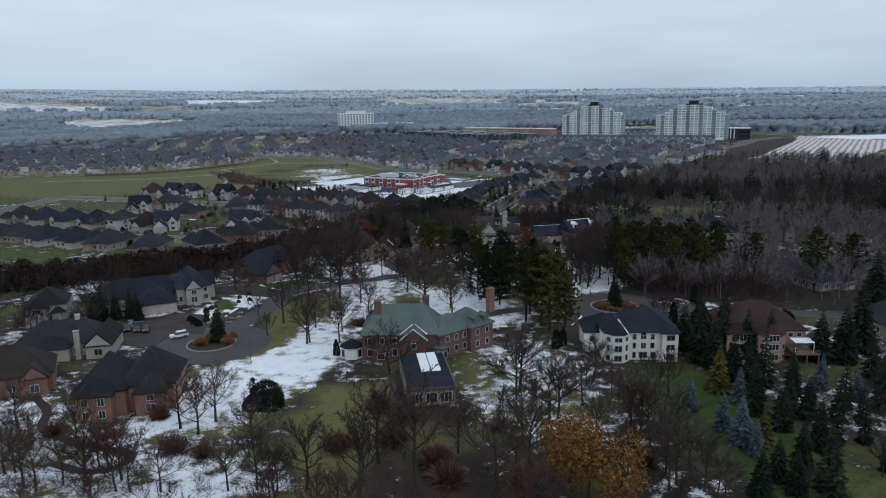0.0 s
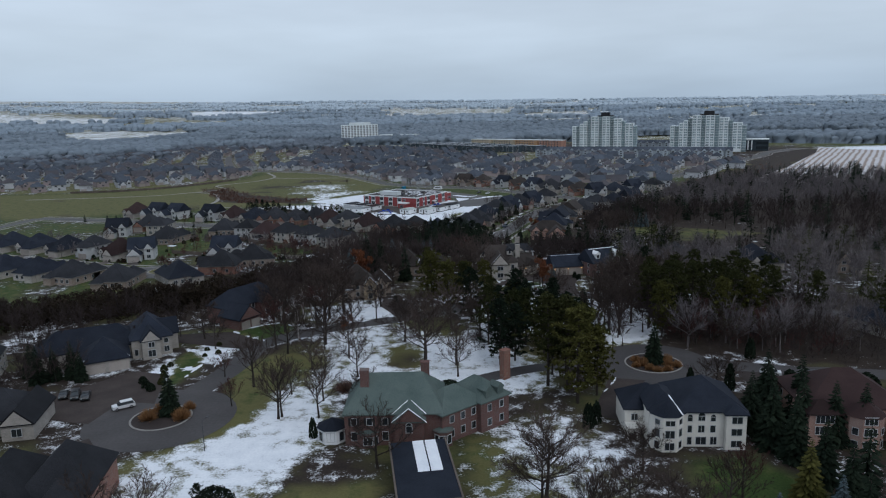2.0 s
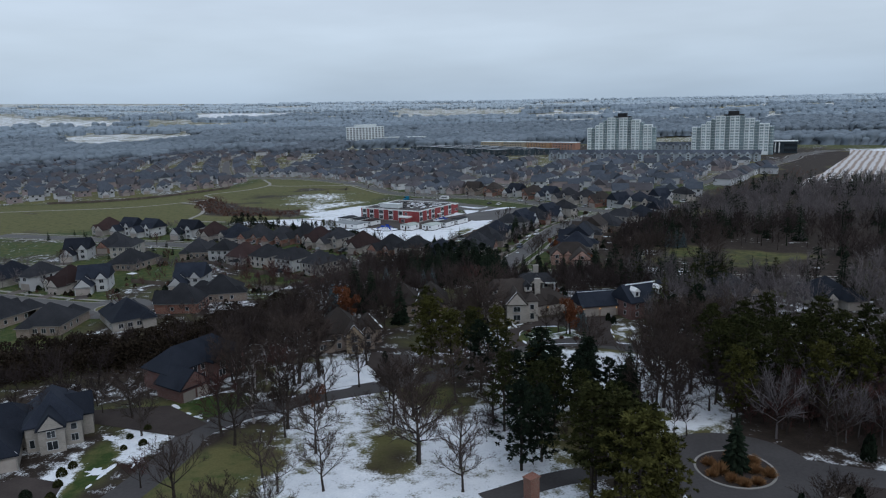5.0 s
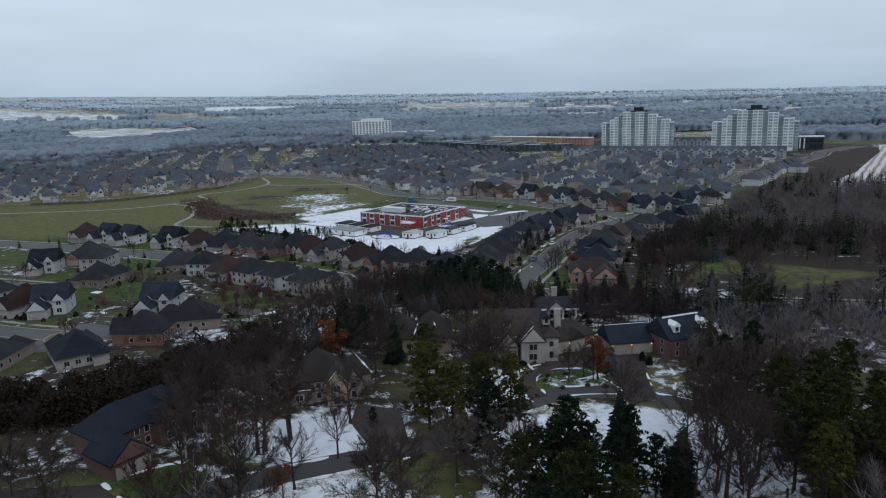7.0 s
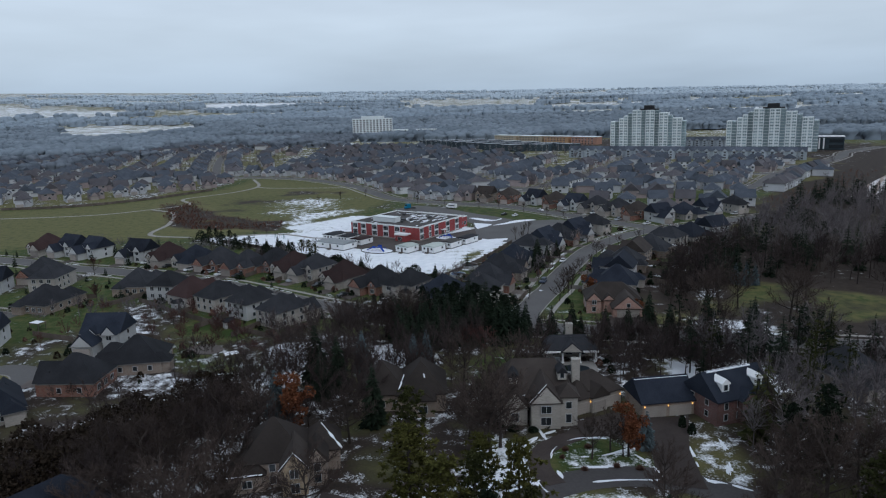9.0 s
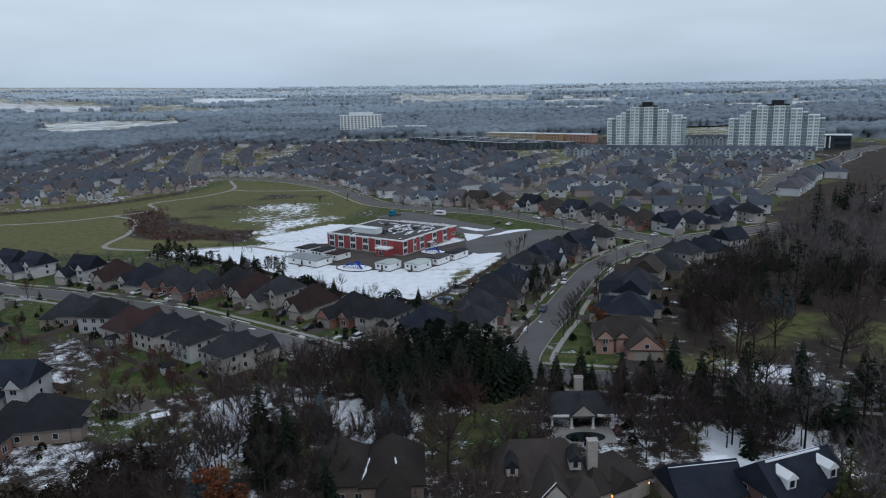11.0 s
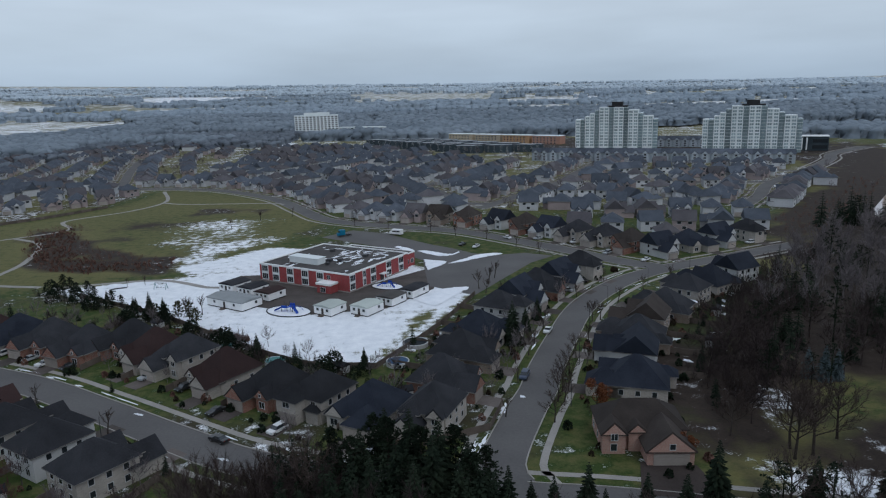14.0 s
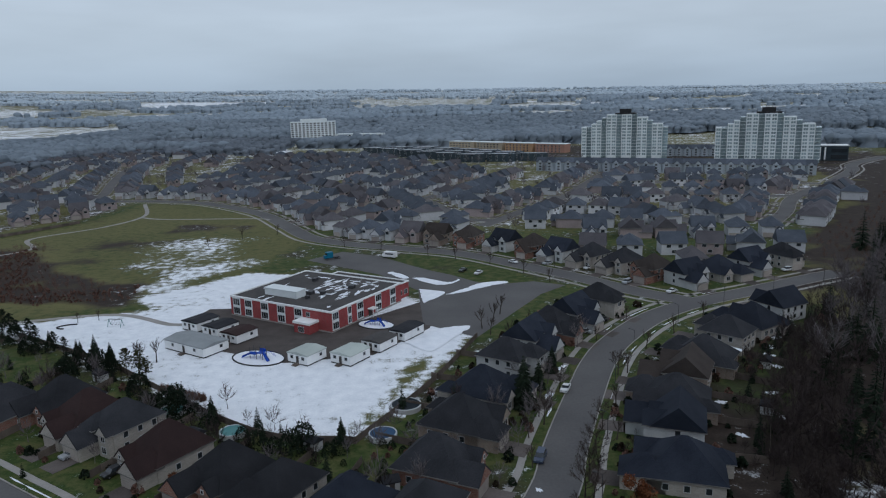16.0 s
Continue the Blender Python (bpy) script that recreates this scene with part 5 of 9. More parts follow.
# mansion with the green slate roof
front = facade(-9.2, -0.2, -7.02, 0, (4.1,), 3, 1.2, 1.6) + facade(-9.2, -0.2, -7.02, 0, (1.0,), 3, 1.3, 1.9)
mansion = house("large red brick mansion with a green slate hip roof", [(-9.5, -7, 9.3, 7.6, 6.5, 0.72, "steep"), (0.2, -8.6, 5.8, -3, 5.6, 0.85, "y")], M_BRICK_DARK, M_ROOF_GREEN,
                front + [(3.0, -9.1, 3.4, 0, 1.3, 1.5, True)] + facade(-8, 8, 7.6, 180, (1.0, 4.2), 5, 1.2, 1.7) + flank(-6, 6, -9.5, -90, (1.0, 4.2), 2)
                + [(9.4, -8.72, 0.6, 0, 1.5, 1.9), (8.2, -8.1, 0.6, -42, 1.1, 1.9), (10.6, -8.1, 0.6, 42, 1.1, 1.9), (-5.0, -8.35, 0.6, 0, 1.8, 1.7), (-6.5, -7.85, 0.6, -40, 1.1, 1.7), (-3.5, -7.85, 0.6, 40, 1.1, 1.7)],
                (), None, [(-5.9, -1.8, 8.5, 13.4, 1.7), (5.9, 2.6, 8.0, 13.2, 1.7)],
                [(disc(9.4, -6.8, 1.9, 1.9, 22, 8), 3.2, 0.5), (disc(-5.0, -6.6, 2.3, 1.7, 22, 8), 2.9, 0.4)],
                name="mansion", extra=[(9.3, -7.6, 40, [(0, 0, 11, 8.5, 6.2, 0.72, "hip"), (9.0, -1.2, 16.6, 8.8, 6.4, 0.78, "hip")], facade(1, 9.4, -0.02, 0, (1.0, 3.9), 3, 1.2, 1.6) + facade(9.6, 16.2, -1.22, 0, (1.0, 4.0), 2, 1.2, 1.6))])
at_house(mansion, -10.5, 171, 0)
for sx, ex in ((-0.4, 3.0), (6.4, 3.0)):
    snow_strip(mansion, (sx, -9.15, 5.5), (ex, -9.15, 8.35), 0.4)
snow_strip(mansion, (-0.3, -7.5, 6.5), (2.6, -5.0, 8.2), 0.3)
snow_strip(mansion, (6.3, -7.5, 6.5), (3.4, -5.0, 8.2), 0.35)
for wx in (-7.7, -4.7, -1.7):
    shutters(mansion, wx, -7.03, 4.1, 1.6)
s = Shape().box(-0.9, -0.7, 7.0, 0.9, 0.7, 13.2).box(-1.0, -0.8, 13.2, 1.0, 0.8, 13.45)
part("chimney", s, M_BRICK_RED, mansion, "tall red brick chimney", spin(22.6, 8.6, 0, 40))
for ax_, ay_ in ((11.2, -0.8), (14.4, -0.8)):
    q = spin(9.3, -7.6, 0, 40) @ Vector((ax_, ay_, 6.9))
    part("dormer", Shape().box(-0.8, -0.3, 0, 0.8, 1.8, 1.5).roof(-0.8, -0.3, 0.8, 2.0, 1.5, 0.9, "y", 0.15), M_ROOF_GREEN, mansion, "small green-slated dormer", spin(q.x, q.y, q.z, 40))
sunroom = house("small octagonal sunroom of white panels with a dark roof", [], M_WHITE, M_ROOF_BLUE, [(0, -2.62, 0.5, 0, 1.6, 2.0), (-2.0, -1.95, 0.5, -45, 1.2, 2.0), (2.0, -1.95, 0.5, 45, 1.2, 2.0)], bays=[(disc(0, 0, 2.9, 2.9, 22.5, 8), 3.0, 1.6)], name="sunroom", category="sunroom")
at_house(sunroom, -22.9, 167.2, 0)
pool_room = house("low flat-roofed brick garden room with a dark membrane roof", [(-5, -10, 5, 10.5, 3.4, 0, "flat")], M_BRICK_BROWN, M_ROOF_BLUE,
                  facade(-4.6, 4.6, -10.02, 0, (0.5,), 3, 2.4, 2.3) + flank(-9, 9, 5.0, 90, (0.8,), 5, 2.0, 2.0) + flank(-9, 9, -5.0, -90, (0.8,), 5, 2.0, 2.0), name="garden_room", category="annex")
at_house(pool_room, -4.3, 147.4, 8)
for x0, y0, x1, y1 in ((-5.3, -10.35, 5.3, -10.05), (-5.3, -10.05, -5.0, 10.8), (5.0, -10.05, 5.3, 10.8)):
    part("parapet", Shape().box(x0, y0, 3.3, x1, y1, 3.95), M_FENCE, pool_room, "weathered timber parapet board")
for i in range(2):
    for j in range(8):
        s = Shape()
        s.add([(-1.0, -0.5, 0), (1.0, -0.5, 0), (1.0, 0.3, 0.42), (-1.0, 0.3, 0.42), (-1.0, 0.34, 0), (1.0, 0.34, 0)], [(0, 1, 2, 3), (3, 2, 5, 4), (0, 3, 4), (1, 5, 2)])
        part("skylight", s, M_SNOW, pool_room, "snow-covered rooflight panel", spin(0.0 + 2.25 * i, -0.2 + 1.4 * j, 3.75, 0))
# white house with the bow front
bow = [(-8.4, -4), (-8.4, -6.6), (-6.6, -8.6), (-3.8, -8.6), (-2.0, -6.6), (-2.0, -4)]
bow_w = [(-5.2, -8.62, z, 0, 2.0, h) for z, h in ((0.4, 1.6), (2.8, 1.7), (5.3, 1.2))] + [(-7.5, -7.62, z, -48, 1.3, h) for z, h in ((0.4, 1.6), (2.8, 1.7), (5.3, 1.2))] + [(-2.9, -7.62, z, 48, 1.3, h) for z, h in ((0.4, 1.6), (2.8, 1.7), (5.3, 1.2))]
white_house = house("three-level cream stucco house with a bow front and dark roof", [(-3, -6, 10.5, 9, 7.3, 0.62, "hip"), (6.2, -7.4, 10.2, -4, 7.3, 0.62, "hip"), (-12.5, 0, -2, 10, 5.4, 0.66, "hip"), (-8.6, -4.5, -1.8, 6, 7.2, 0.66, "hip")], M_STUCCO, M_ROOF_BLUE,
                    bow_w + [(-0.6, -6.02, 5.2, 0, 1.1, 1.0, True), (1.7, -6.02, 5.3, 0, 1.5, 1.1, True), (4.0, -6.02, 5.2, 0, 1.1, 1.0, True)] + [(x, -6.02, 2.9, 0, w, 1.6) for x, w in ((-0.6, 1.0), (1.7, 1.4), (4.0, 1.2))]
                    + [(x, -6.02, 0.4, 0, w, 1.7) for x, w in ((-0.6, 1.0), (1.7, 2.2), (4.2, 1.4))] + [(8.3, -7.42, z, 0, 2.2, 1.5) for z in (0.5, 2.9, 5.3)] + flank(-4, 8, 10.5, 90, (0.6, 3.0, 5.4), 3) + facade(-12, -9, -0.02, 0, (2.8,), 1, 1.4, 1.5) + facade(-2, 10, 9, 180, (1.0, 4.6), 4),
                    name="white_house", bays=[(bow, 7.2, 2.6)])
at_house(white_house, 46, 166.5, -3).scale = (0.92, 0.92, 0.97)
snow_strip(white_house, (-2.6, -8.2, 7.4), (-4.6, -4.2, 9.9), 0.3)
s = Shape().box(-12.5, -3.2, 2.3, -8.4, 0, 2.5)
for x in (-12.3, -10.4, -8.6):
    s.box(x - 0.12, -3.1, 0, x + 0.12, -2.86, 2.3)
for i in range(14):
    s.box(-12.5 + i * 0.31, -3.2, 2.5, -12.42 + i * 0.31, -3.12, 3.4)
s.box(-12.5, -3.22, 3.4, -8.4, -3.1, 3.48)
part("balcony", s, M_STUCCO, white_house, "raised stone terrace with a balustrade")
# pink brick house
pbow = [(-3, -6), (-2.6, -9), (-1, -10.6), (2, -10.6), (3.6, -9), (4, -6)]
pink_house = house("large pink brick house with a brown hip roof", [(-9, -6, 9.5, 9, 6.6, 0.66, "hip"), (-9.5, -8.6, -4, -4, 6.6, 0.7, "hip")], M_BRICK_PINK, M_ROOF_MAROON,
                   [(0.5, -10.62, z, 0, 2.4, 1.6) for z in (0.5, 3.0, 5.2)] + [(-1.8, -9.8, z, -45, 1.2, 1.5) for z in (0.5, 3.0)] + [(3.0, -9.8, z, 45, 1.2, 1.5) for z in (0.5, 3.0)] + [(-6.7, -8.62, z, 0, 3.4, 1.7) for z in (2.4, 4.6)]
                   + facade(5, 9, -6.02, 0, (4.8,), 2, 1.2, 1.2) + flank(-4, 8, -9, -90, (1.0, 4.2), 3), name="pink_house", bays=[(pbow, 6.6, 2.6)], chimneys=[(-9.6, -4.5, 0, 8.2, 1.2)])
at_house(pink_house, 77, 168, -4)
s = Shape().box(5, -12, 2.4, 10.5, -6, 2.6)
for x, y in ((5.2, -11.8), (10.3, -11.8), (10.3, -6.3), (7.7, -11.8)):
    s.box(x - 0.1, y - 0.1, 0, x + 0.1, y + 0.1, 2.4)
for i in range(18):
    s.box(5 + i * 0.32, -12, 2.6, 5.07 + i * 0.32, -11.93, 3.5)
s.box(5, -12.03, 3.5, 10.5, -11.9, 3.58)
part("deck", s, M_BRICK_RED, pink_house, "red-stained timber deck on posts")
s = Shape().box(5.2, -11, 5.0, 9.6, -7.4, 5.1).box(5.3, -10.9, 2.6, 5.4, -10.8, 5.0).box(9.4, -10.9, 2.6, 9.5, -10.8, 5.0)
part("gazebo_roof", s, M_SNOW, pink_house, "snowy flat canopy over the deck")
# houses round the circle
cream = house("long cream stone bungalow with a charcoal hip roof", [(-12, -5, 10, 7, 3.5, 0.75, "hip"), (-6, -8, 2, -3, 3.5, 0.85, "hip"), (6, -8, 12, 5, 3.5, 0.95, "y")], M_STONE, M_ROOF_CHAR, facade(-11, 9, -5.02, 0, (0.9,), 5, 1.4, 1.6) + [(9, -8.5, 1.0, 0, 2.0, 1.8)], chimneys=[(2.5, 1, 5, 9.2, 1.1), (4, -7, 0, 7.2, 1.2)], name="bungalow")
at_house(cream, -97, 175, 12)
brick_l2 = house("large orange brick house with a steep charcoal roof of many hips", [(-10, -6, 0, 8, 5.6, 1.0, "hip"), (-2, -4, 9, 9, 5.6, 1.0, "hip"), (-9, -8.6, -2, -4, 5.6, 1.1, "hip"), (2, -7, 8, -2, 5.0, 1.15, "hip")], M_BRICK_RED, M_ROOF_CHAR,
                 facade(-8.6, -2.4, -8.62, 0, (0.8, 3.4), 2, 1.4, 1.7) + [(5, -7.02, 0.8, 0, 2.0, 1.8), (5, -7.02, 3.2, 0, 1.6, 1.4)] + flank(-5, 7, -10, -90, (0.8, 3.4), 3), name="brick_house")
at_house(brick_l2, -66, 141.5, 8)
brick_l3 = house("brick house with a brown hip roof and a dormer", [(-9, -5, 8, 7, 4.2, 0.9, "hip"), (2, -7.5, 7, -3, 4.2, 1.0, "y")], M_BRICK_RED, M_ROOF_BROWN, facade(-8, 1.5, -5.02, 0, (0.9,), 3, 1.5, 1.6) + [(4.5, -7.98, 1.0, 0, 1.8, 1.8)], name="brick_house")
at_house(brick_l3, -97, 151, 25)
blue_l4 = house("sprawling stone house with a blue-black roof and steep gables", [(-17, 1, 9, 12, 3.5, 0.8, "hip"), (-6, -9, 5, 2, 3.2, 0.8, "hip"), (6, -2, 16, 12, 5.2, 0.95, "hip"), (8.4, -4.4, 13, 0, 5.2, 1.15, "y"), (13, 2, 18, 8, 4.6, 1.1, "x")], M_STONE, M_ROOF_BLUE,
                [(10.7, -4.9, 3.4, 0, 1.6, 1.5), (10.7, -4.45, 0.7, 0, 2.0, 1.9), (7, -2.02, 0.8, 0, 1.0, 1.8), (14.6, -2.02, 3.2, 0, 1.2, 1.4), (14.6, -2.02, 0.8, 0, 1.4, 1.6)], [(-3.2, -9.05, 4.4), (2.4, -9.05, 4.4)], name="stone_house")
at_house(blue_l4, -90, 215, 27)
for p_, q_ in (((-5.8, -9.2, 3.3), (-0.5, -3.6, 7.6)), ((5.2, -9.2, 3.3), (-0.4, -3.6, 7.6))):
    snow_strip(blue_l4, p_, q_, 0.4)
brick_l5 = house("long dark brick house with a blue-black gable roof and dormers", [(-11, -4, 11, 6, 5.0, 0.85, "hip"), (-13, -11, -5, -2, 3.2, 0.85, "y"), (0, -6.4, 5, 0, 5.0, 1.1, "y"), (6, -6, 10, 0, 5.0, 1.1, "y")], M_BRICK_DARK, M_ROOF_BLUE,
                 facade(-4.5, -0.2, -4.02, 0, (0.9, 3.2), 2, 1.2, 1.5) + [(2.5, -6.88, 3.2, 0, 1.6, 1.4), (2.5, -6.42, 0.8, 0, 2.0, 1.8), (8, -6.48, 3.2, 0, 1.3, 1.4), (8, -6.02, 0.8, 0, 1.6, 1.7)], [(-11, -11.48, 3.0), (-7.2, -11.48, 3.0)], name="brick_house")
at_house(brick_l5, -64, 256, 57)
gold = house("stone house with a golden front gable and a steep dark roof", [(-7, -3, 4.5, 8, 5.0, 1.0, "hip"), (0.2, -6.4, 4.6, 1, 5.0, 1.25, "y"), (4.6, -4.2, 8, 1, 4.8, 1.3, "y"), (-9, -4.2, -3, 3, 3.4, 0.95, "hip"), (4, 1, 10.5, 9, 4.2, 1.0, "hip")], M_BRICK_BROWN, M_ROOF_BROWN,
             [(2.4, -6.88, 3.3, 0, 1.6, 1.7), (2.4, -6.42, 0.5, 0, 1.6, 1.9), (6.3, -4.68, 3.0, 0, 1.2, 1.6), (6.3, -4.22, 0.6, 0, 1.3, 1.7), (-1.6, -3.02, 3.0, 0, 1.2, 1.5), (-1.6, -3.02, 0.6, 0, 1.2, 1.6), (-6, -4.22, 0.9, 0, 1.8, 1.5)], name="stone_house")
at_house(gold, -30, 277, 12)
part("gable_wall", Shape().add([(0.22, -6.9, 0.1), (4.58, -6.9, 0.1), (4.58, -6.9, 4.95), (2.4, -6.9, 7.7), (0.22, -6.9, 4.95), (0.22, -6.5, 0.1), (4.58, -6.5, 0.1)], [(0, 1, 2, 3, 4), (5, 6, 1, 0)]), M_STONE_GOLD, gold, "golden stone gable wall")
part("window", window_mesh(1.6, 1.7), None, gold, "", spin(2.4, -6.92, 3.3, 0))
part("window", window_mesh(1.6, 1.9), None, gold, "", spin(2.4, -6.92, 0.5, 0))
for sx in (-0.3, 5.1):
    snow_strip(gold, (sx, -6.9, 4.95), (2.4, -6.9, 8.1), 0.35)
snow_strip(gold, (4.2, -4.7, 4.8), (6.3, -4.7, 7.4), 0.3)
snow_strip(gold, (-9.4, -4.6, 3.5), (-3.2, -4.6, 3.5), 0.7)
snow_strip(gold, (10.9, 0.6, 4.3), (7.3, 4.4, 7.9), 0.6)
grey2 = house("low brown brick house with a steep dark brown roof", [(-10, -5, 1, 7, 4.0, 0.95, "hip"), (-1, -6, 9.5, 7, 4.2, 1.0, "hip"), (2, -9, 7, -5, 4.0, 1.0, "hip")], M_BRICK_BROWN, M_ROOF_BROWN, facade(-9, 0, -5.02, 0, (0.9,), 3, 1.4, 1.6) + [(4.5, -9.02, 0.9, 0, 2.0, 1.8)], name="brick_house")
at_house(grey2, -11, 310, 4)
snow_strip(grey2, (5.0, -4, 7.0), (4.3, 0, 9.3), 0.4)
snow_strip(grey2, (-1.0, -5.5, 4.4), (0.4, -1.6, 7.0), 0.4)
beige = house("large beige stone house with steep gables and a dark roof", [(-10, -5, 6, 8, 5.2, 0.88, "steep"), (-3.6, -9.5, 2.4, -1, 5.8, 1.15, "y"), (2.4, -8.5, 6, -4, 6.6, 0.9, "hip"), (-9.5, -7.5, -4.2, -2, 4.0, 1.25, "y"), (6, -1, 9.5, 6, 4.6, 0.9, "hip")], M_STONE, M_ROOF_BROWN,
              [(-0.6, -9.98, 3.6, 0, 2.2, 1.7), (-0.6, -9.52, 0.8, 0, 2.2, 1.8), (4.2, -8.52, 0.8, 0, 1.3, 2.0), (4.2, -8.52, 3.9, 0, 1.3, 1.6), (-6.8, -7.98, 1.0, 0, 1.6, 2.0)] + facade(-9, 5, 8, 180, (1.0, 3.8), 4), (), (-3.9, -5.05),
              [(7.2, 1, 5, 11.0, 1.7)], name="stone_house", extra=[(6.0, -4.0, 28, [(0, 0, 13, 9, 3.6, 0.8, "hip"), (4.5, -0.8, 8.5, 4, 3.6, 1.0, "y")], [])])
at_house(beige, 20, 305, 2)
for x, y, z in ((-6.6, -2.6, 7.6), (3.6, -2.2, 8.2)):
    d_ = part("dormer", Shape().box(-0.9, -1.3, 0, 0.9, 2.2, 1.7), M_STONE, beige, "small stone roof dormer", spin(x, y, z, 0))
    part("window", window_mesh(1.0, 1.2), None, d_, "", spin(0, -1.32, 0.35, 0))
    part("roof", Shape().roof(-0.9, -1.3, 0.9, 2.2, 1.7, 1.0, "y", 0.2), M_ROOF_CHAR, d_, "dark dormer roof")
for p_, q_ in (((-4.0, -9.95, 6.0), (-0.6, -9.95, 9.9)), ((-10.4, -5.4, 5.7), (-4.4, -5.4, 5.7)), ((2.8, -8.0, 6.7), (3.9, -5.6, 8.2))):
    snow_strip(beige, p_, q_, 0.3)
for i in range(3):
    q = spin(6.0, -4.0, 0, 28) @ Vector((2.2 + 4.2 * i, -0.06 if i != 1 else -0.86, 0))
    garage_door(beige, q.x, q.y, 3.0, 2.3, 28)
for i in range(4):
    q = spin(6.0, -4.0, 0, 28) @ Vector((0.3 + 4.1 * i, -0.2, 2.3))
    part("lantern", Shape().box(-0.09, -0.09, 0, 0.09, 0.09, 0.3), M_LAMP, beige, "lit amber wall lantern", spin(q.x, q.y, q.z, 28))
coach = house("long garage with a dark gable roof edged in snow", [(-6, -4.5, 5.5, 5, 3.3, 0.75, "x")], M_BRICK_BROWN, M_ROOF_BLUE, (), [(-3.2, -4.55, 4.6), (2.4, -4.55, 4.6)], name="garage", category="garage")
at_house(coach, 45.5, 305.5, 10)
part("roof_snow", Shape().box(-6.3, -0.2, 6.7, 5.8, 0.35, 6.98), M_SNOW, coach, "band of snow along the ridge")
for x in (-5.6, -0.4, 5.0):
    part("lantern", Shape().box(-0.09, -0.2, 0, 0.09, -0.02, 0.3), M_LAMP, coach, "lit amber wall lantern", spin(x, -4.55, 2.35, 0))
colonial = house("dark brick house with a gable roof and white dormers", [(-7, -5, 7, 5.5, 5.4, 0.8, "x"), (-1.8, -6.2, 1.8, -4, 5.2, 0.9, "y")], M_BRICK_DARK, M_ROOF_BLUE, facade(-6.5, 6.5, -5.02, 0, (0.9, 3.3), 4, 1.1, 1.6) + flank(-4, 5, -7, -90, (1, 3.4), 2), (), (0, -6.25), name="brick_house")
at_house(colonial, 59, 303, 22)
for x in (-4.2, 4.2):
    d_ = part("dormer", Shape().box(-0.9, -1.2, 0, 0.9, 1.6, 1.9).roof(-0.9, -1.2, 0.9, 1.8, 1.9, 0.9, "y", 0.2), M_WHITE, colonial, "white roof dormer", spin(x, -2.6, 6.6, 0))
    part("window", window_mesh(1.1, 1.4), None, d_, "", spin(0, -1.22, 0.3, 0))
part("roof_snow", Shape().box(-6.0, -0.15, 9.55, 5.2, 0.55, 9.9), M_SNOW, colonial, "band of snow along the ridge")
link = house("white snow-covered link roof between garage and house", [(-2.2, -5, 2.2, 5, 3.2, 0, "flat")], M_WHITE, M_SNOW, [(0, -5.02, 0.8, 0, 1.4, 1.6)], name="link_wing", category="annex")
at_house(link, 51.5, 309, 14)
pav = house("open pavilion with white columns and a dark hip roof", [(-6.5, 0, 6.5, 4.5, 3.4, 0.7, "hip")], M_STONE, M_ROOF_CHAR, facade(-5, 5, -0.02, 0, (0.5,), 3, 2.0, 2.2), name="pavilion", category="pavilion", chimneys=[(0.5, 4.2, 0, 7.6, 1.8)])
at_house(pav, 30, 337, 0)
s = Shape().roof(-6.5, -5, 6.5, 1.5, 3.4, 0.7, "hip").roof(-2.4, -5.6, 2.4, 0, 3.4, 0.9, "y")
part("porch_roof", s, M_ROOF_CHAR, pav)
part("gable", Shape().add([(-2.5, -6.08, 3.4), (2.5, -6.08, 3.4), (0, -6.08, 5.6)], [(0, 1, 2)]), M_STONE, pav, "timbered gable")
for x in (-6.2, -2.2, 2.2, 6.2):
    part("column", Shape().prism(disc(0, 0, 0.26, 0.26, 0, 10), 0.3, 3.2).box(-0.4, -0.4, 0, 0.4, 0.4, 0.3), M_WHITE, pav, "white column", spin(x, -4.6, 0, 0))
part("fascia", Shape().box(-6.9, -5.5, 3.0, -2.6, -5.3, 3.5).box(2.6, -5.5, 3.0, 6.9, -5.3, 3.5), M_WHITE, pav, "white fascia")
sheet("terrace", [(24, 326), (36, 326), (36, 333), (24, 333)], 0.09, M_CONC, "paved terrace before the pavilion", "pavement")
sheet("pool", disc(30, 328.5, 4, 2.2), 0.14, M_POOL, "covered dark swimming pool", "pool")
corner = house("pink brick corner house with brown roof and garage gable", [(-8, -3, 8.5, 7, 4.2, 0.78, "hip"), (-0.5, -9.5, 8.2, -2, 3.0, 0.85, "y"), (-8, -5, -3.6, -2, 4.2, 1.0, "y"), (-2.8, -4, 0.4, -2, 4.2, 0.9, "y")], M_BRICK_PINK, M_ROOF_BROWN,
               [(-5.8, -5.48, 3.0, 0, 1.4, 1.5), (-5.8, -5.02, 0.6, 0, 1.3, 1.6), (4, -9.98, 3.4, 0, 1.2, 1.3), (-2, -3.02, 0.8, 0, 1.0, 1.7)] + flank(-2, 7, -8, -90, (0.9,), 2), [(4.0, -9.55, 6.4)], (-1.2, -3.05), name="brick_house")
at_house(corner, 49, 379, -4)
for k, x, y, turn in ((2, 118, 178, 8), (3, 122, 226, -160), (2, 150, 205, 150), (8, -118, 205, 20), (2, 92, 318, 20), (3, 120, 310, 10), (5, 150, 300, 0)):
    settle(k, x, y, turn, False, True)

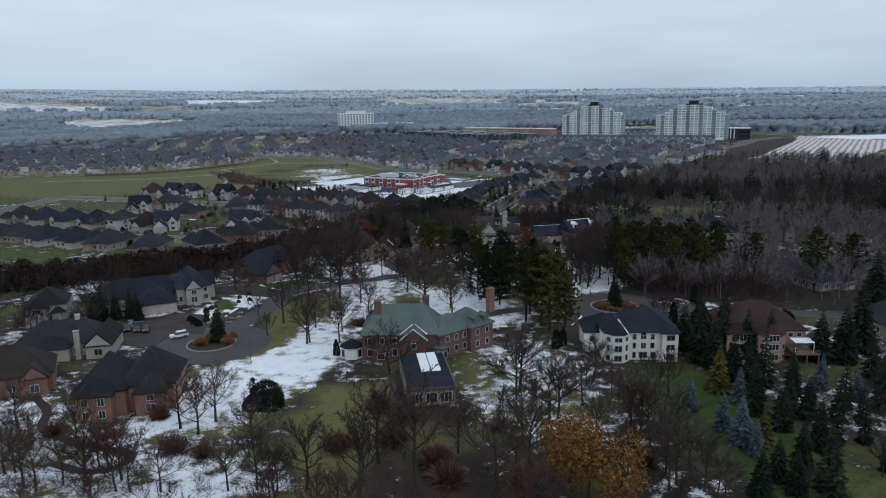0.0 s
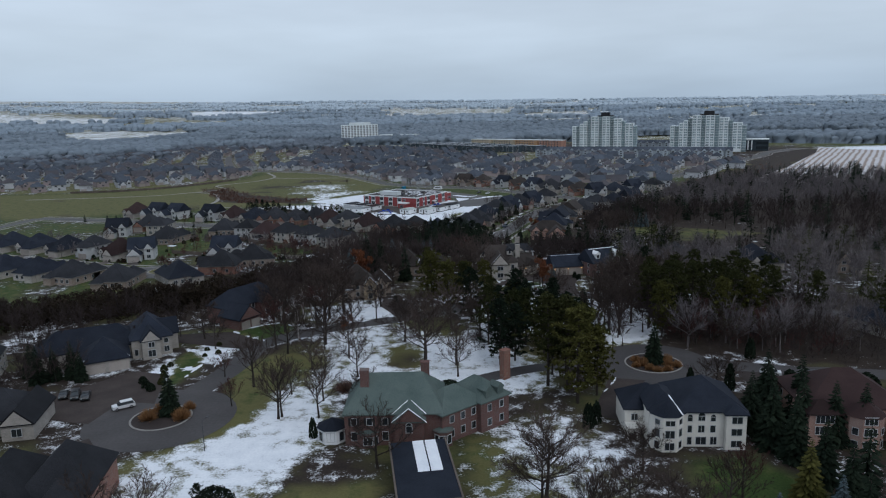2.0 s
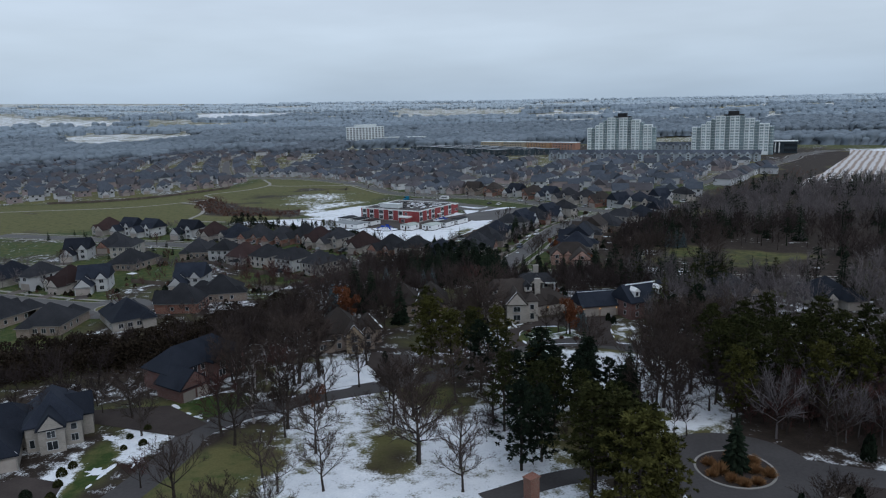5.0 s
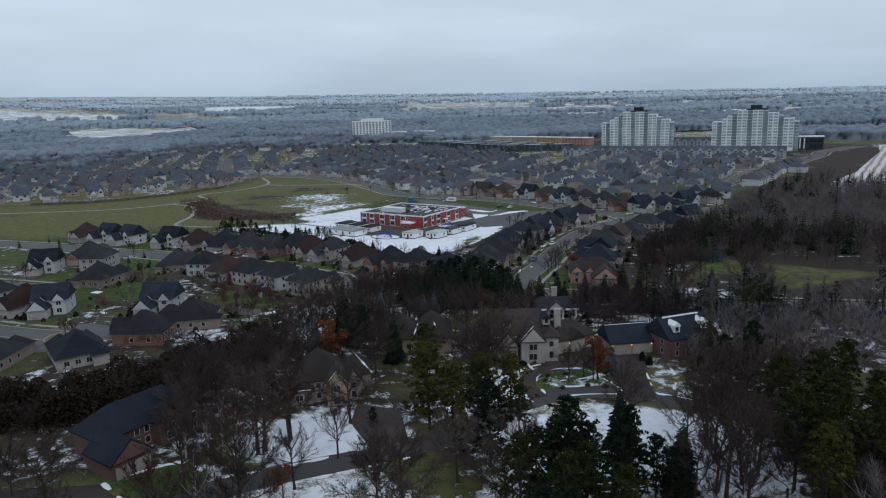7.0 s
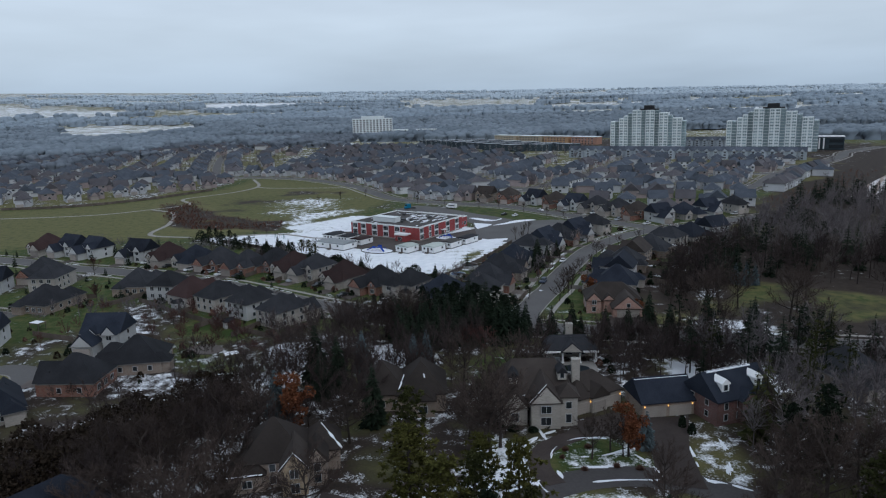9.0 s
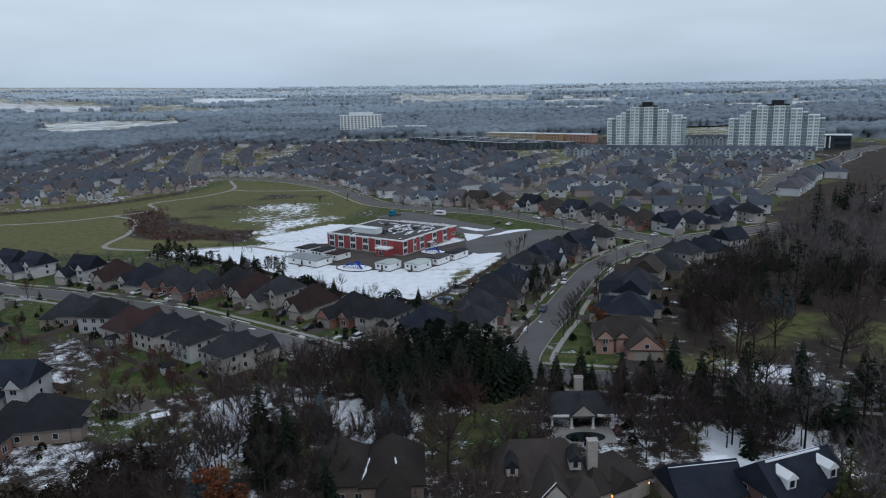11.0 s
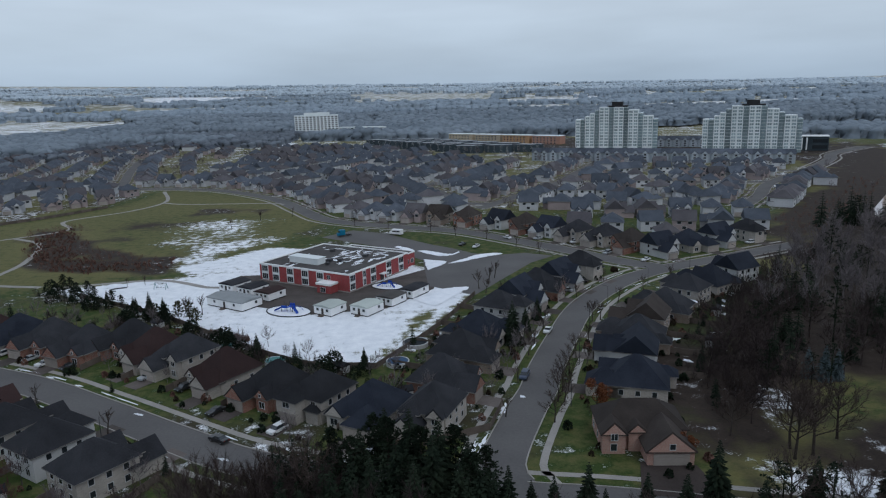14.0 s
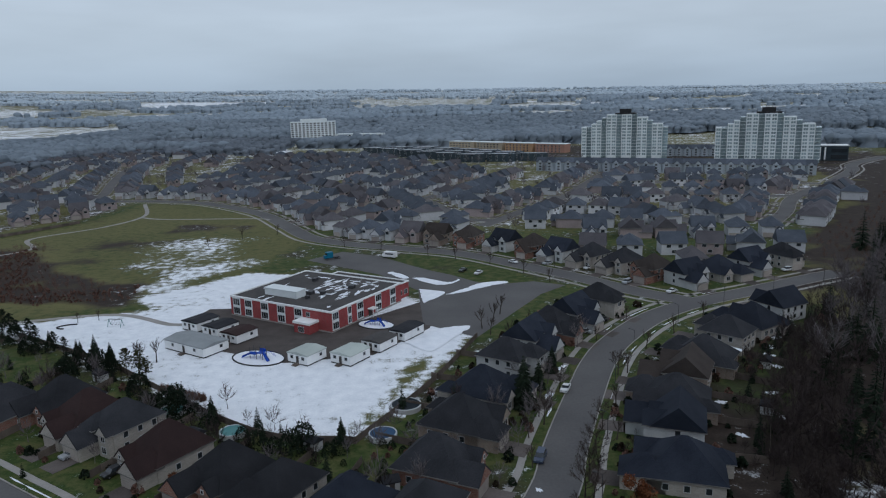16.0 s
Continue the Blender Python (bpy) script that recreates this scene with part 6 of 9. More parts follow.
# ---------------------------------------------------------------- the school and its grounds
sch = thing("school", "two-storey red brick school with a flat dark roof", "school", at=spin(-20, 494, 0, 58))
LX, LY, HZ = 46.0, 43.0, 6.5
s = Shape().box(0, 0, 0, 38, LY, HZ).box(38, 2, 0, LX, 34, HZ - 1.2)
part("wall", s, M_SCHOOL_BRICK, sch, "red brick walls")
part("roof", Shape().box(0.4, 0.4, HZ, 37.6, LY - 0.4, HZ + 0.05).box(38, 2.4, HZ - 1.2, LX - 0.4, 33.6, HZ - 1.15), M_ROOF_FLAT, sch, "dark flat roof")
cop = Shape()
for x0, y0, x1, y1 in ((-0.15, -0.15, 38.15, 0.4), (-0.15, LY - 0.4, 38.15, LY + 0.15), (-0.15, 0.4, 0.4, LY - 0.4), (37.6, 0.4, 38.15, LY - 0.4)):
    cop.box(x0, y0, HZ - 0.1, x1, y1, HZ + 0.42)
for x0, y0, x1, y1 in ((38, 1.85, LX + 0.15, 2.4), (38, 33.6, LX + 0.15, 34.15), (LX - 0.4, 2.4, LX + 0.15, 33.6)):
    cop.box(x0, y0, HZ - 1.3, x1, y1, HZ - 0.85)
part("coping", cop, M_WHITE, sch, "white parapet coping")
part("base_course", Shape().box(-0.06, -0.06, 0, 38.06, LY + 0.06, 0.5), M_CONC, sch, "pale concrete base course")
for y in (13.2, 20.4, 27.6, 34.8, 40.2):
    bay = part("panel", Shape().box(-0.09, -1.7, 0.6, 0.02, 1.7, HZ - 0.1), M_PRECAST, sch, "pale panel between brick piers", spin(0, y, 0, 0))
    for z in (0.9, 3.9):
        part("window", window_mesh(2.9, 2.2), None, bay, "", spin(-0.1, 0, z, -90))
for x, w in ((2.0, 3.2), (9.0, 2.0), (14.5, 3.4), (24.5, 3.4), (33.0, 3.4)):
    bay = part("panel", Shape().box(-w / 2, -0.09, 0.6, w / 2, 0.02, HZ - 0.1), M_PRECAST, sch, "pale panel between brick piers", spin(x, 0, 0, 0))
    for z in (0.9, 3.9):
        part("window", window_mesh(w - 0.4, 2.2), None, bay, "", spin(0, -0.1, z, 0))
for x in (40.5, 44.0):
    part("window", window_mesh(2.2, 1.8), None, sch, "", spin(x, 1.96, 1.2, 0))
part("entrance", Shape().box(-4.2, 5.2, 0, 0, 11.4, 3.0), M_SCHOOL_BRICK, sch, "red brick entrance porch")
part("porch_roof", Shape().box(-4.5, 4.9, 3.0, 0, 11.7, 3.7), M_WHITE, sch, "white flat porch roof")
part("window", window_mesh(2.4, 1.9), None, sch, "", spin(-4.24, 8.6, 0.3, -90))
part("window", window_mesh(1.6, 1.6), None, sch, "", spin(-0.05, 9.2, 4.0, -90))
part("canopy", Shape().box(18.4, -2.2, 2.6, 21.4, 0, 2.9).box(18.6, -2.1, 0, 18.8, -1.9, 2.6).box(21.0, -2.1, 0, 21.2, -1.9, 2.6), M_WHITE, sch, "white door canopy")
part("door", Shape().box(19.0, -0.1, 0.1, 20.8, 0.03, 2.2), M_DOOR, sch)
part("plant_room", Shape().box(7, 20, HZ, 11.5, 34, HZ + 2.3).box(6.8, 19.8, HZ + 2.3, 11.7, 34.2, HZ + 2.5), M_PRECAST, sch, "pale rooftop plant room")
for x, y, w, d in ((14, 20, 2.4, 1.8), (15.5, 16, 1.6, 1.6), (26, 12, 2.0, 2.0), (28, 30, 2.2, 1.4), (9, 17, 1.2, 1.2)):
    part("rooftop_unit", Shape().box(-w / 2, -d / 2, 0, w / 2, d / 2, 1.0).box(-w / 2 - 0.05, -d / 2 - 0.05, 1.0, w / 2 + 0.05, d / 2 + 0.05, 1.08), M_METAL, sch, "grey rooftop unit", spin(x, y, HZ + 0.05, 12))
rng = random.Random(8)
for i in range(58):
    s = Shape()
    n = 18
    rx, ry, ph = rng.uniform(0.7, 4.6), rng.uniform(0.3, 1.1), rng.uniform(0, 6)
    s.prism([(rx * (0.7 + 0.25 * math.sin(3 * a + ph) + 0.18 * math.sin(7 * a + 2 * ph)) * math.cos(a), ry * (0.7 + 0.3 * math.sin(4 * a + ph)) * math.sin(a)) for a in (2 * math.pi * k / n for k in range(n))], 0, 0.05)
    x, y = (rng.uniform(13, 35), rng.uniform(3, 26)) if i % 3 else (rng.uniform(2, 36), rng.uniform(2, 41))
    if 5 < x < 13 and 17 < y < 36:
        x += 9
    part("snow_patch", s, M_SNOW, sch, "thin patch of snow on the roof", spin(x, y, HZ + 0.052, rng.choice((0, 0, 90, 15, -10))))


def portable(x, y, w, d, turn, roof_m, label):
    p_ = thing("portable_classroom", label, "portable classroom", "portable classrooms", at=spin(x, y, 0, turn))
    part("wall", Shape().box(-w / 2, -d / 2, 0.35, w / 2, d / 2, 2.95), M_WHITE, p_)
    part("skirt", Shape().box(-w / 2 + 0.05, -d / 2 + 0.05, 0, w / 2 - 0.05, d / 2 - 0.05, 0.35), M_BLACKTRIM, p_)
    part("roof", Shape().roof(-w / 2, -d / 2, w / 2, d / 2, 3.0, 0.14, "y" if d > w else "x", 0.2), roof_m, p_)
    for sx in (-0.28, 0.28):
        part("window", window_mesh(1.1, 1.0), None, p_, "", spin(w * sx, -d / 2 - 0.01, 1.4, 0))
    part("window", window_mesh(1.1, 1.0), None, p_, "", spin(w / 2 + 0.01, d * 0.2, 1.4, 90))
    part("door", Shape().box(-0.45, -0.05, 0, 0.45, 0.03, 2.0), M_DOOR, p_, "dark door", spin(0, -d / 2 - 0.01, 0.4, 0))
    part("steps", Shape().box(-0.8, -1.2, 0, 0.8, 0, 0.36).box(-0.8, -1.6, 0, 0.8, -1.2, 0.18), M_FENCE, p_, "wooden steps", spin(0, -d / 2 - 0.06, 0, 0))
    return p_


for x, y, w, d, m, lb in ((-24, 472, 7.2, 7.6, M_ROOF_PALE, "white portable classroom with a pale roof"), (-12, 471, 7.0, 8.4, M_ROOF_PALE, "white portable classroom with a pale roof"),
                          (-4.6, 480.5, 6.6, 8.2, M_ROOF_FLAT, "white portable classroom with a dark roof"), (3, 489.5, 5.6, 10, M_ROOF_CHAR, "white portable classroom with a dark roof"),
                          (-58, 484, 17.0, 9.0, M_ROOF_STEEL, "double white portable classroom with a grey steel roof"), (-47.5, 491.5, 7.0, 8.2, M_ROOF_MAROON, "white portable classroom with a maroon roof"),
                          (-55, 498.5, 7.0, 8.4, M_ROOF_CHAR, "white portable classroom with a dark roof"), (-63, 504.5, 7.2, 8.8, M_ROOF_CHAR, "white portable classroom with a dark roof")):
    portable(x, y, w, d, -34, m, lb)


def playground(x, y, turn, k=1.0):
    """Climbing frame with decks, roof posts and two chute slides."""
    g = thing("playground", "blue climbing frame with slides on snow", "playground", at=spin(x, y, 0.16, turn) @ Matrix.Scale(k, 4))
    for px, py in ((-2, -1), (-2, 1), (0, -1), (0, 1), (2, -1), (2, 1)):
        part("post", Shape().tube((px, py, 0), (px, py, 3.2), 0.08, 0.08, 6), M_METAL, g)
    for px, z in ((-1, 1.2), (1, 1.6)):
        part("deck", Shape().box(px - 1, -1, z, px + 1, 1, z + 0.12), M_BLUE, g, "blue deck")
    for sx, sy, ex, ey, z in ((-2, 0, -4.6, -1.2, 1.3), (2, -0.4, 4.4, -2.0, 1.7)):
        s = Shape()
        a, b = Vector((sx, sy, z)), Vector((ex, ey, 0.15))
        w_ = (b - a).cross(Vector((0, 0, 1))).normalized() * 0.4
        up = Vector((0, 0, 0.3))
        s.add([a - w_, a + w_, b + w_, b - w_, a - w_ + up, a + w_ + up, b + w_ + up, b - w_ + up, a - w_ - up * 0.2, a + w_ - up * 0.2, b + w_ - up * 0.2, b - w_ - up * 0.2],
              [(0, 1, 2, 3), (0, 3, 7, 4), (1, 5, 6, 2), (8, 11, 10, 9), (8, 4, 7, 11), (9, 10, 6, 5)])
        part("slide", s, M_BLUE, g, "blue chute slide")
    part("panel", Shape().box(-2, -1.05, 1.3, 0, -0.98, 2.1).box(0, 0.98, 1.7, 2, 1.05, 2.5), M_BLUE, g, "blue side panel")
    part("arch_ladder", Shape().tube((2, 1, 1.7), (3.2, 2.2, 1.2), 0.05, 0.05, 5).tube((3.2, 2.2, 1.2), (3.8, 2.8, 0), 0.05, 0.05, 5).tube((2, 0.2, 1.7), (3.4, 1.4, 1.2), 0.05, 0.05, 5).tube((3.4, 1.4, 1.2), (4.2, 2.1, 0), 0.05, 0.05, 5), M_BLUE, g, "blue arched climber")
    return g


for x, y, r, k in ((-38, 474.5, 6.5, 1.0), (-7, 501, 5.0, 0.8)):
    sheet("play_surface", disc(x, y, r * 1.25, r * 0.85, -30), 0.10, M_SNOW, "snowy play surface with a dark border", "ground")
    line = [Vector((a, b, 0)) for a, b in disc(x, y, r * 1.25, r * 0.85, -30)]
    solid("play_border", ribbon(line + line[:1], -0.18, 0.18, 0, 0.28), M_BLACKTRIM, "low dark border of a play area", "border", kind="structure")
    playground(x, y, -20, k)

# ---------------------------------------------------------------- distant buildings
def tower(label, width, x, y, turn):
    """Stepped apartment tower: precast bays and glazed strips, one window for each room."""
    t_ = thing("apartment_tower", label, "apartment tower", "apartment towers", at=spin(x, y, 0, turn))
    fl = 3.25
    n = 17
    cw = width / n
    floors = [10, 10, 11, 12, 13, 14, 14, 14, 14, 14, 14, 13, 13, 12, 11, 11, 10]
    w_me = Shape().box(-cw * 0.34, -0.05, 0, cw * 0.34, 0.02, 2.0).box(-cw * 0.03, -0.1, 0, cw * 0.03, -0.05, 2.0, 1).box(-cw * 0.36, -0.12, -0.15, cw * 0.36, 0.02, 0.0, 1).mesh("window", [M_GLASS_PALE, M_PRECAST])
    slab = Shape().box(0.2, -9.6, -0.25, cw - 0.2, -7.4, 0).mesh("balcony", [M_PRECAST])
    for i, f in enumerate(floors):
        x0 = -width / 2 + i * cw
        deep = 1.6 if i % 3 == 1 else 0.0
        glazed = i % 3 == 1
        top = f * fl
        col = part("bay", Shape().box(x0, -9 + deep, 0, x0 + cw, 12 - abs(i - 8) * 0.4, top).box(x0 - 0.1, -9.2 + deep, top, x0 + cw + 0.1, 12 - abs(i - 8) * 0.4, top + 0.7), M_GLASS_PALE if glazed else M_PRECAST, t_, "glazed bay" if glazed else "")
        if glazed:
            for k in range(1, f + 1):
                part("balcony", slab, M_PRECAST, col, "", spin(x0, 0, k * fl, 0))
        else:
            for k in range(1, f):
                part("window", w_me, None, col, "", spin(x0 + cw / 2, -9.02, k * fl + 0.9, 0))
    part("penthouse", Shape().box(-width * 0.11, -5, 14 * fl, width * 0.13, 8, 14 * fl + 2.2).box(-width * 0.06, -4, 14 * fl + 2.2, width * 0.07, 6, 14 * fl + 6.2), M_BLACKTRIM, t_, "dark rooftop plant storey")
    return t_


tower("stepped pale apartment tower with glazed bays", 88, 222, 1045, -20)
tower("stepped pale apartment tower with glazed bays", 92, 338, 968, -24)
unit = None
for i in range(27):
    u = i / 26
    x, y = 118 + (322 - 118) * u, 946 + (856 - 946) * u
    if unit is None:
        unit = house("narrow blue-grey town house with a white front gable", [(-4.1, -5, 4.1, 6, 8.0, 0.7, "x"), (-2.6, -6.4, 2.6, -4, 8.0, 0.9, "y")], M_SIDING_BLUE, M_ROOF_GREY, [(0, -6.42, z, 0, 2.2, 1.6) for z in (0.9, 3.4, 5.9)], group="town houses", name="town_house")
        unit.matrix_basis = spin(x, y, 0, -24)
    else:
        copy_thing(unit, spin(x, y, 0, -24))
for i in range(9):
    copy_thing(unit, spin(268 + 8.2 * i, 1060 - 2.8 * i, 0, -20))
unit = None
for r in range(6):
    for c in range(3):
        x, y = -52 + 24 * r + c * 33 - r * 2, 1190 - 30 * r + 10 * c - c * 14 + r * 2
        if unit is None:
            unit = house("long row of dark flat-roofed town houses", [(-15, -5, 15, 5, 8.2, 0, "flat")], M_SLATE_BLUE, M_SLATE_BLUE, [(xx, -5.02, z, 0, 2.4, 1.6) for xx in (-11, -4, 4, 11) for z in (1, 4, 6.4)], group="flat-roofed rows", name="terrace_row")
            part("snow_edge", Shape().box(-14, -4.6, 8.55, 8, -3.2, 8.7).box(-10, 2.6, 8.55, 14, 4.2, 8.7), M_SNOW, unit, "snow along the roof edge")
            unit.matrix_basis = spin(x, y, float(ground_z(x, y)), -24)
        else:
            copy_thing(unit, spin(x, y, float(ground_z(x, y)), -24))
for i, (m, lb) in enumerate(((M_TAN, "long beige three-storey block under construction"), (M_TAN, "long tan three-storey block under construction"), (M_TIMBER, "three-storey block in raw orange sheathing"), (M_SALMON, "three-storey block in salmon sheathing"))):
    x, y = 62 + 34 * i, 1236 - 29 * i
    b_ = thing("building_block", lb, "building", "blocks under construction", at=spin(x, y, float(ground_z(x, y)) - 0.5, -40))
    part("wall", Shape().box(-20, -7, 0, 20, 7, 10.5), m, b_)
    part("roof", Shape().box(-20.4, -7.4, 10.5, 20.4, 7.4, 11.1), M_PRECAST, b_)
    for xx in range(-17, 18, 5):
        for z in (1, 4.2, 7.4):
            part("window", window_mesh(2.2, 1.8), None, b_, "", spin(xx, -7.02, z, 0))
ax, ay = -172, 1470
apt = thing("apartment_building", "distant pale apartment block with balconies", "apartment building", at=spin(ax, ay, float(ground_z(ax, ay)) - 1, 6))
part("wall", Shape().box(-36, -9, 0, 36, 9, 34).box(-36.4, -9.4, 34, 36.4, 9.4, 34.8), M_PRECAST, apt)
part("penthouse", Shape().box(-20, -6, 34.8, 22, 6, 39), M_PRECAST, apt)
for i in range(12):
    for k in range(10):
        part("window", window_mesh(3.6, 2.0), None, apt, "", spin(-33 + i * 6, -9.02, 1.2 + k * 3.3, 0))
wing = thing("apartment_building", "low pale apartment wing still being built", "apartment building", at=spin(-92, 1432, float(ground_z(-92, 1432)) - 1, -14))
part("wall", Shape().box(-38, -8, 0, 38, 8, 15).box(-38.4, -8.4, 15, 38.4, 8.4, 15.6), M_PRECAST, wing)
for i in range(12):
    for k in range(4):
        part("window", window_mesh(3.2, 2.2), None, wing, "", spin(-34 + i * 6.2, -8.02, 1.0 + k * 3.6, 0))
bw = thing("office_building", "low dark building with white wall panels", "building", at=spin(395, 968, 0, -24))
part("wall", Shape().box(-20, -8, 0, 20, 8, 14), M_SLATE_BLUE, bw)
for i in range(5):
    part("panel", Shape().box(-18 + i * 4.4, -8.3, 1, -16.6 + i * 4.4, -7.9, 13), M_WHITE, bw, "white wall panel")
for i in range(2):
    part("window", Shape().box(5.5, -8.2, 2 + 6 * i, 19, -7.9, 5.5 + 6 * i), M_GLASS, bw, "dark window band")
part("roof", Shape().box(-20.4, -8.4, 14, 20.4, 8.4, 14.8), M_WHITE, bw)

BUILT += [(30, 329), (28, 323), (34, 324), (45, 286), (28, 286), (13, 287), (52, 316), (-16, 260), (14, 328), (-66, 232), (-58, 236), (44, 292)]


# ---------------------------------------------------------------- trees
def rand_dir(rng, w, spread):
    """A way near w, swung aside by up to the spread."""
    u = w.cross(Vector((0.31, 0.2, 0.93))).normalized()
    v = w.cross(u)
    a, s_ = rng.uniform(0, 2 * math.pi), rng.uniform(0.45, 1.0) * spread
    return (w + (u * math.cos(a) + v * math.sin(a)) * s_).normalized()


def blade(s, p, q, w, rng):
    """A thin flat twig that tapers to its tip."""
    d = q - p
    side = d.cross(Vector((rng.uniform(-1, 1), rng.uniform(-1, 1), rng.uniform(-1, 1)))).normalized() * w
    s.add([p - side, p + side, q], [(0, 1, 2)])


def bare_form(seed, h, spread=0.75, limbs=7, subs=5, twigs=6, fine=4, wide=0.020, fork=0.28, reach=1.0):
    """A leafless tree: trunk with limbs, and a crown of branches and fine twigs."""
    rng = random.Random(seed)
    trunk, crown = Shape(), Shape()
    r = h * 0.0150 + 0.05
    top = Vector((rng.uniform(-0.4, 0.4), rng.uniform(-0.4, 0.4), h * 0.62))
    base = Vector((0, 0, -0.2))
    mid = Vector((rng.uniform(-0.2, 0.2), rng.uniform(-0.2, 0.2), h * fork))
    trunk.tube(base, (0, 0, 0.5), r * 1.5, r * 1.05, 7).tube((0, 0, 0.5), mid, r * 1.05, r * 0.85, 7).tube(mid, top, r * 0.85, r * 0.3, 6)
    for i in range(limbs):
        t = i / (limbs - 1)
        p = mid.lerp(top, t)
        a = 2.4 * i + rng.uniform(-0.4, 0.4)
        w = Vector((math.cos(a) * spread, math.sin(a) * spread, rng.uniform(0.45, 0.8) + t * 0.8)).normalized()
        length = h * rng.uniform(0.36, 0.46) * (1.05 - 0.45 * t) * reach
        bend = (w + Vector((0, 0, 0.35))).normalized()
        q = p + w * length * 0.5
        e = q + bend * length * 0.5
        trunk.tube(p, q, r * 0.5, r * 0.3, 4).tube(q, e, r * 0.3, r * 0.08, 3)
        for j in range(subs):
            k = 0.25 + 0.75 * j / (subs - 1)
            bp = p.lerp(q, k * 2) if k < 0.5 else q.lerp(e, k * 2 - 1)
            bw = rand_dir(rng, (w + bend) * 0.5, 0.9)
            bw = (bw + Vector((0, 0, 0.25))).normalized()
            bl = length * rng.uniform(0.38, 0.55) * (1.1 - 0.4 * k)
            be = bp + bw * bl
            crown.tube(bp, be, r * 0.13 + 0.01, 0.012, 3)
            for m in range(twigs):
                tp = bp.lerp(be, 0.2 + 0.8 * m / max(1, twigs - 1))
                tw = (rand_dir(rng, bw, 1.0) + Vector((0, 0, 0.2))).normalized()
                te = tp + tw * bl * rng.uniform(0.35, 0.6)
                blade(crown, tp, te, wide * 1.5, rng)
                for _ in range(fine):
                    fp = tp.lerp(te, rng.uniform(0.15, 1.0))
                    fw = (rand_dir(rng, tw, 1.1) + Vector((0, 0, 0.15))).normalized()
                    blade(crown, fp, fp + fw * bl * rng.uniform(0.2, 0.42), wide, rng)
    return trunk, crown


def leafy_form(seed, h, wide, leaves=1500, size=0.22, low=0.12):
    """A tree that keeps its brown leaves: limbs and a ragged crown of small leaf clumps."""
    rng = random.Random(seed)
    trunk, crown = bare_form(seed, h * 0.95, 0.7, 6, 3, 2, 1)
    crown = Shape()
    lobes = [(rng.uniform(-0.55, 0.55) * wide, rng.uniform(-0.55, 0.55) * wide, h * rng.uniform(low + 0.2, 0.82), rng.uniform(0.22, 0.40) * wide) for _ in range(16)]
    for _ in range(leaves):
        cx, cy, cz, r = rng.choice(lobes)
        d = Vector((rng.gauss(0, 1), rng.gauss(0, 1), rng.gauss(0, 0.8))).normalized() * r * rng.uniform(0.6, 1.08)
        p = Vector((cx, cy, cz)) + d
        p.z = max(h * low, min(p.z, h))
        u = Vector((rng.gauss(0, 1), rng.gauss(0, 1), rng.gauss(0, 1))).normalized() * size * rng.uniform(0.6, 1.5)
        v = u.cross(Vector((rng.gauss(0, 1), rng.gauss(0, 1), rng.gauss(0, 1)))).normalized() * size * rng.uniform(0.5, 1.2)
        crown.add([p - u, p + v, p + u, p - v], [(0, 1, 2, 3)])
    return trunk, crown


def spruce_form(seed, h, wide, rows=24, per=9):
    """A spruce: whorls of drooping boughs, each a spine with side sprays."""
    rng = random.Random(seed)
    trunk, crown = Shape(), Shape()
    trunk.tube((0, 0, -0.2), (0, 0, h * 0.97), 0.02 * h + 0.04, 0.02, 6)
    for i in range(rows):
        t = (i + rng.uniform(-0.25, 0.25)) / rows
        z = h * (0.05 + 0.95 * t)
        reach = wide / 2 * (1 - t) ** 0.85 * rng.uniform(0.85, 1.1) + 0.12
        k = max(4, int(per * (1 - 0.5 * t)))
        for j in range(k):
            a = 2 * math.pi * (j + 0.5 * (i % 2)) / k + rng.uniform(-0.25, 0.25)
            w = Vector((math.cos(a), math.sin(a), 0))
            side = Vector((-w.y, w.x, 0))
            L = reach * rng.uniform(0.75, 1.12)
            p = Vector((0, 0, z))
            m = p + w * L * 0.55 + Vector((0, 0, -0.06 * L))
            e = p + w * L + Vector((0, 0, -0.30 * L + 0.1 * L * t))
            b = 0.20 * L + 0.06
            dz = Vector((0, 0, -0.16 * L))
            crown.add([p, m + side * b + dz, e, m - side * b + dz, m + Vector((0, 0, 0.05 * L))], [(0, 1, 4), (1, 2, 4), (2, 3, 4), (3, 0, 4)])
            for sgn in (-1, 1):
                for q in (0.45, 0.75):
                    c = p.lerp(e, q)
                    tip = c + (w * 0.5 + side * sgn).normalized() * L * 0.42 * (1.15 - q) + Vector((0, 0, -0.14 * L))
                    crown.add([c - w * 0.09 * L, c + w * 0.11 * L, tip], [(0, 1, 2)])
    return trunk, crown


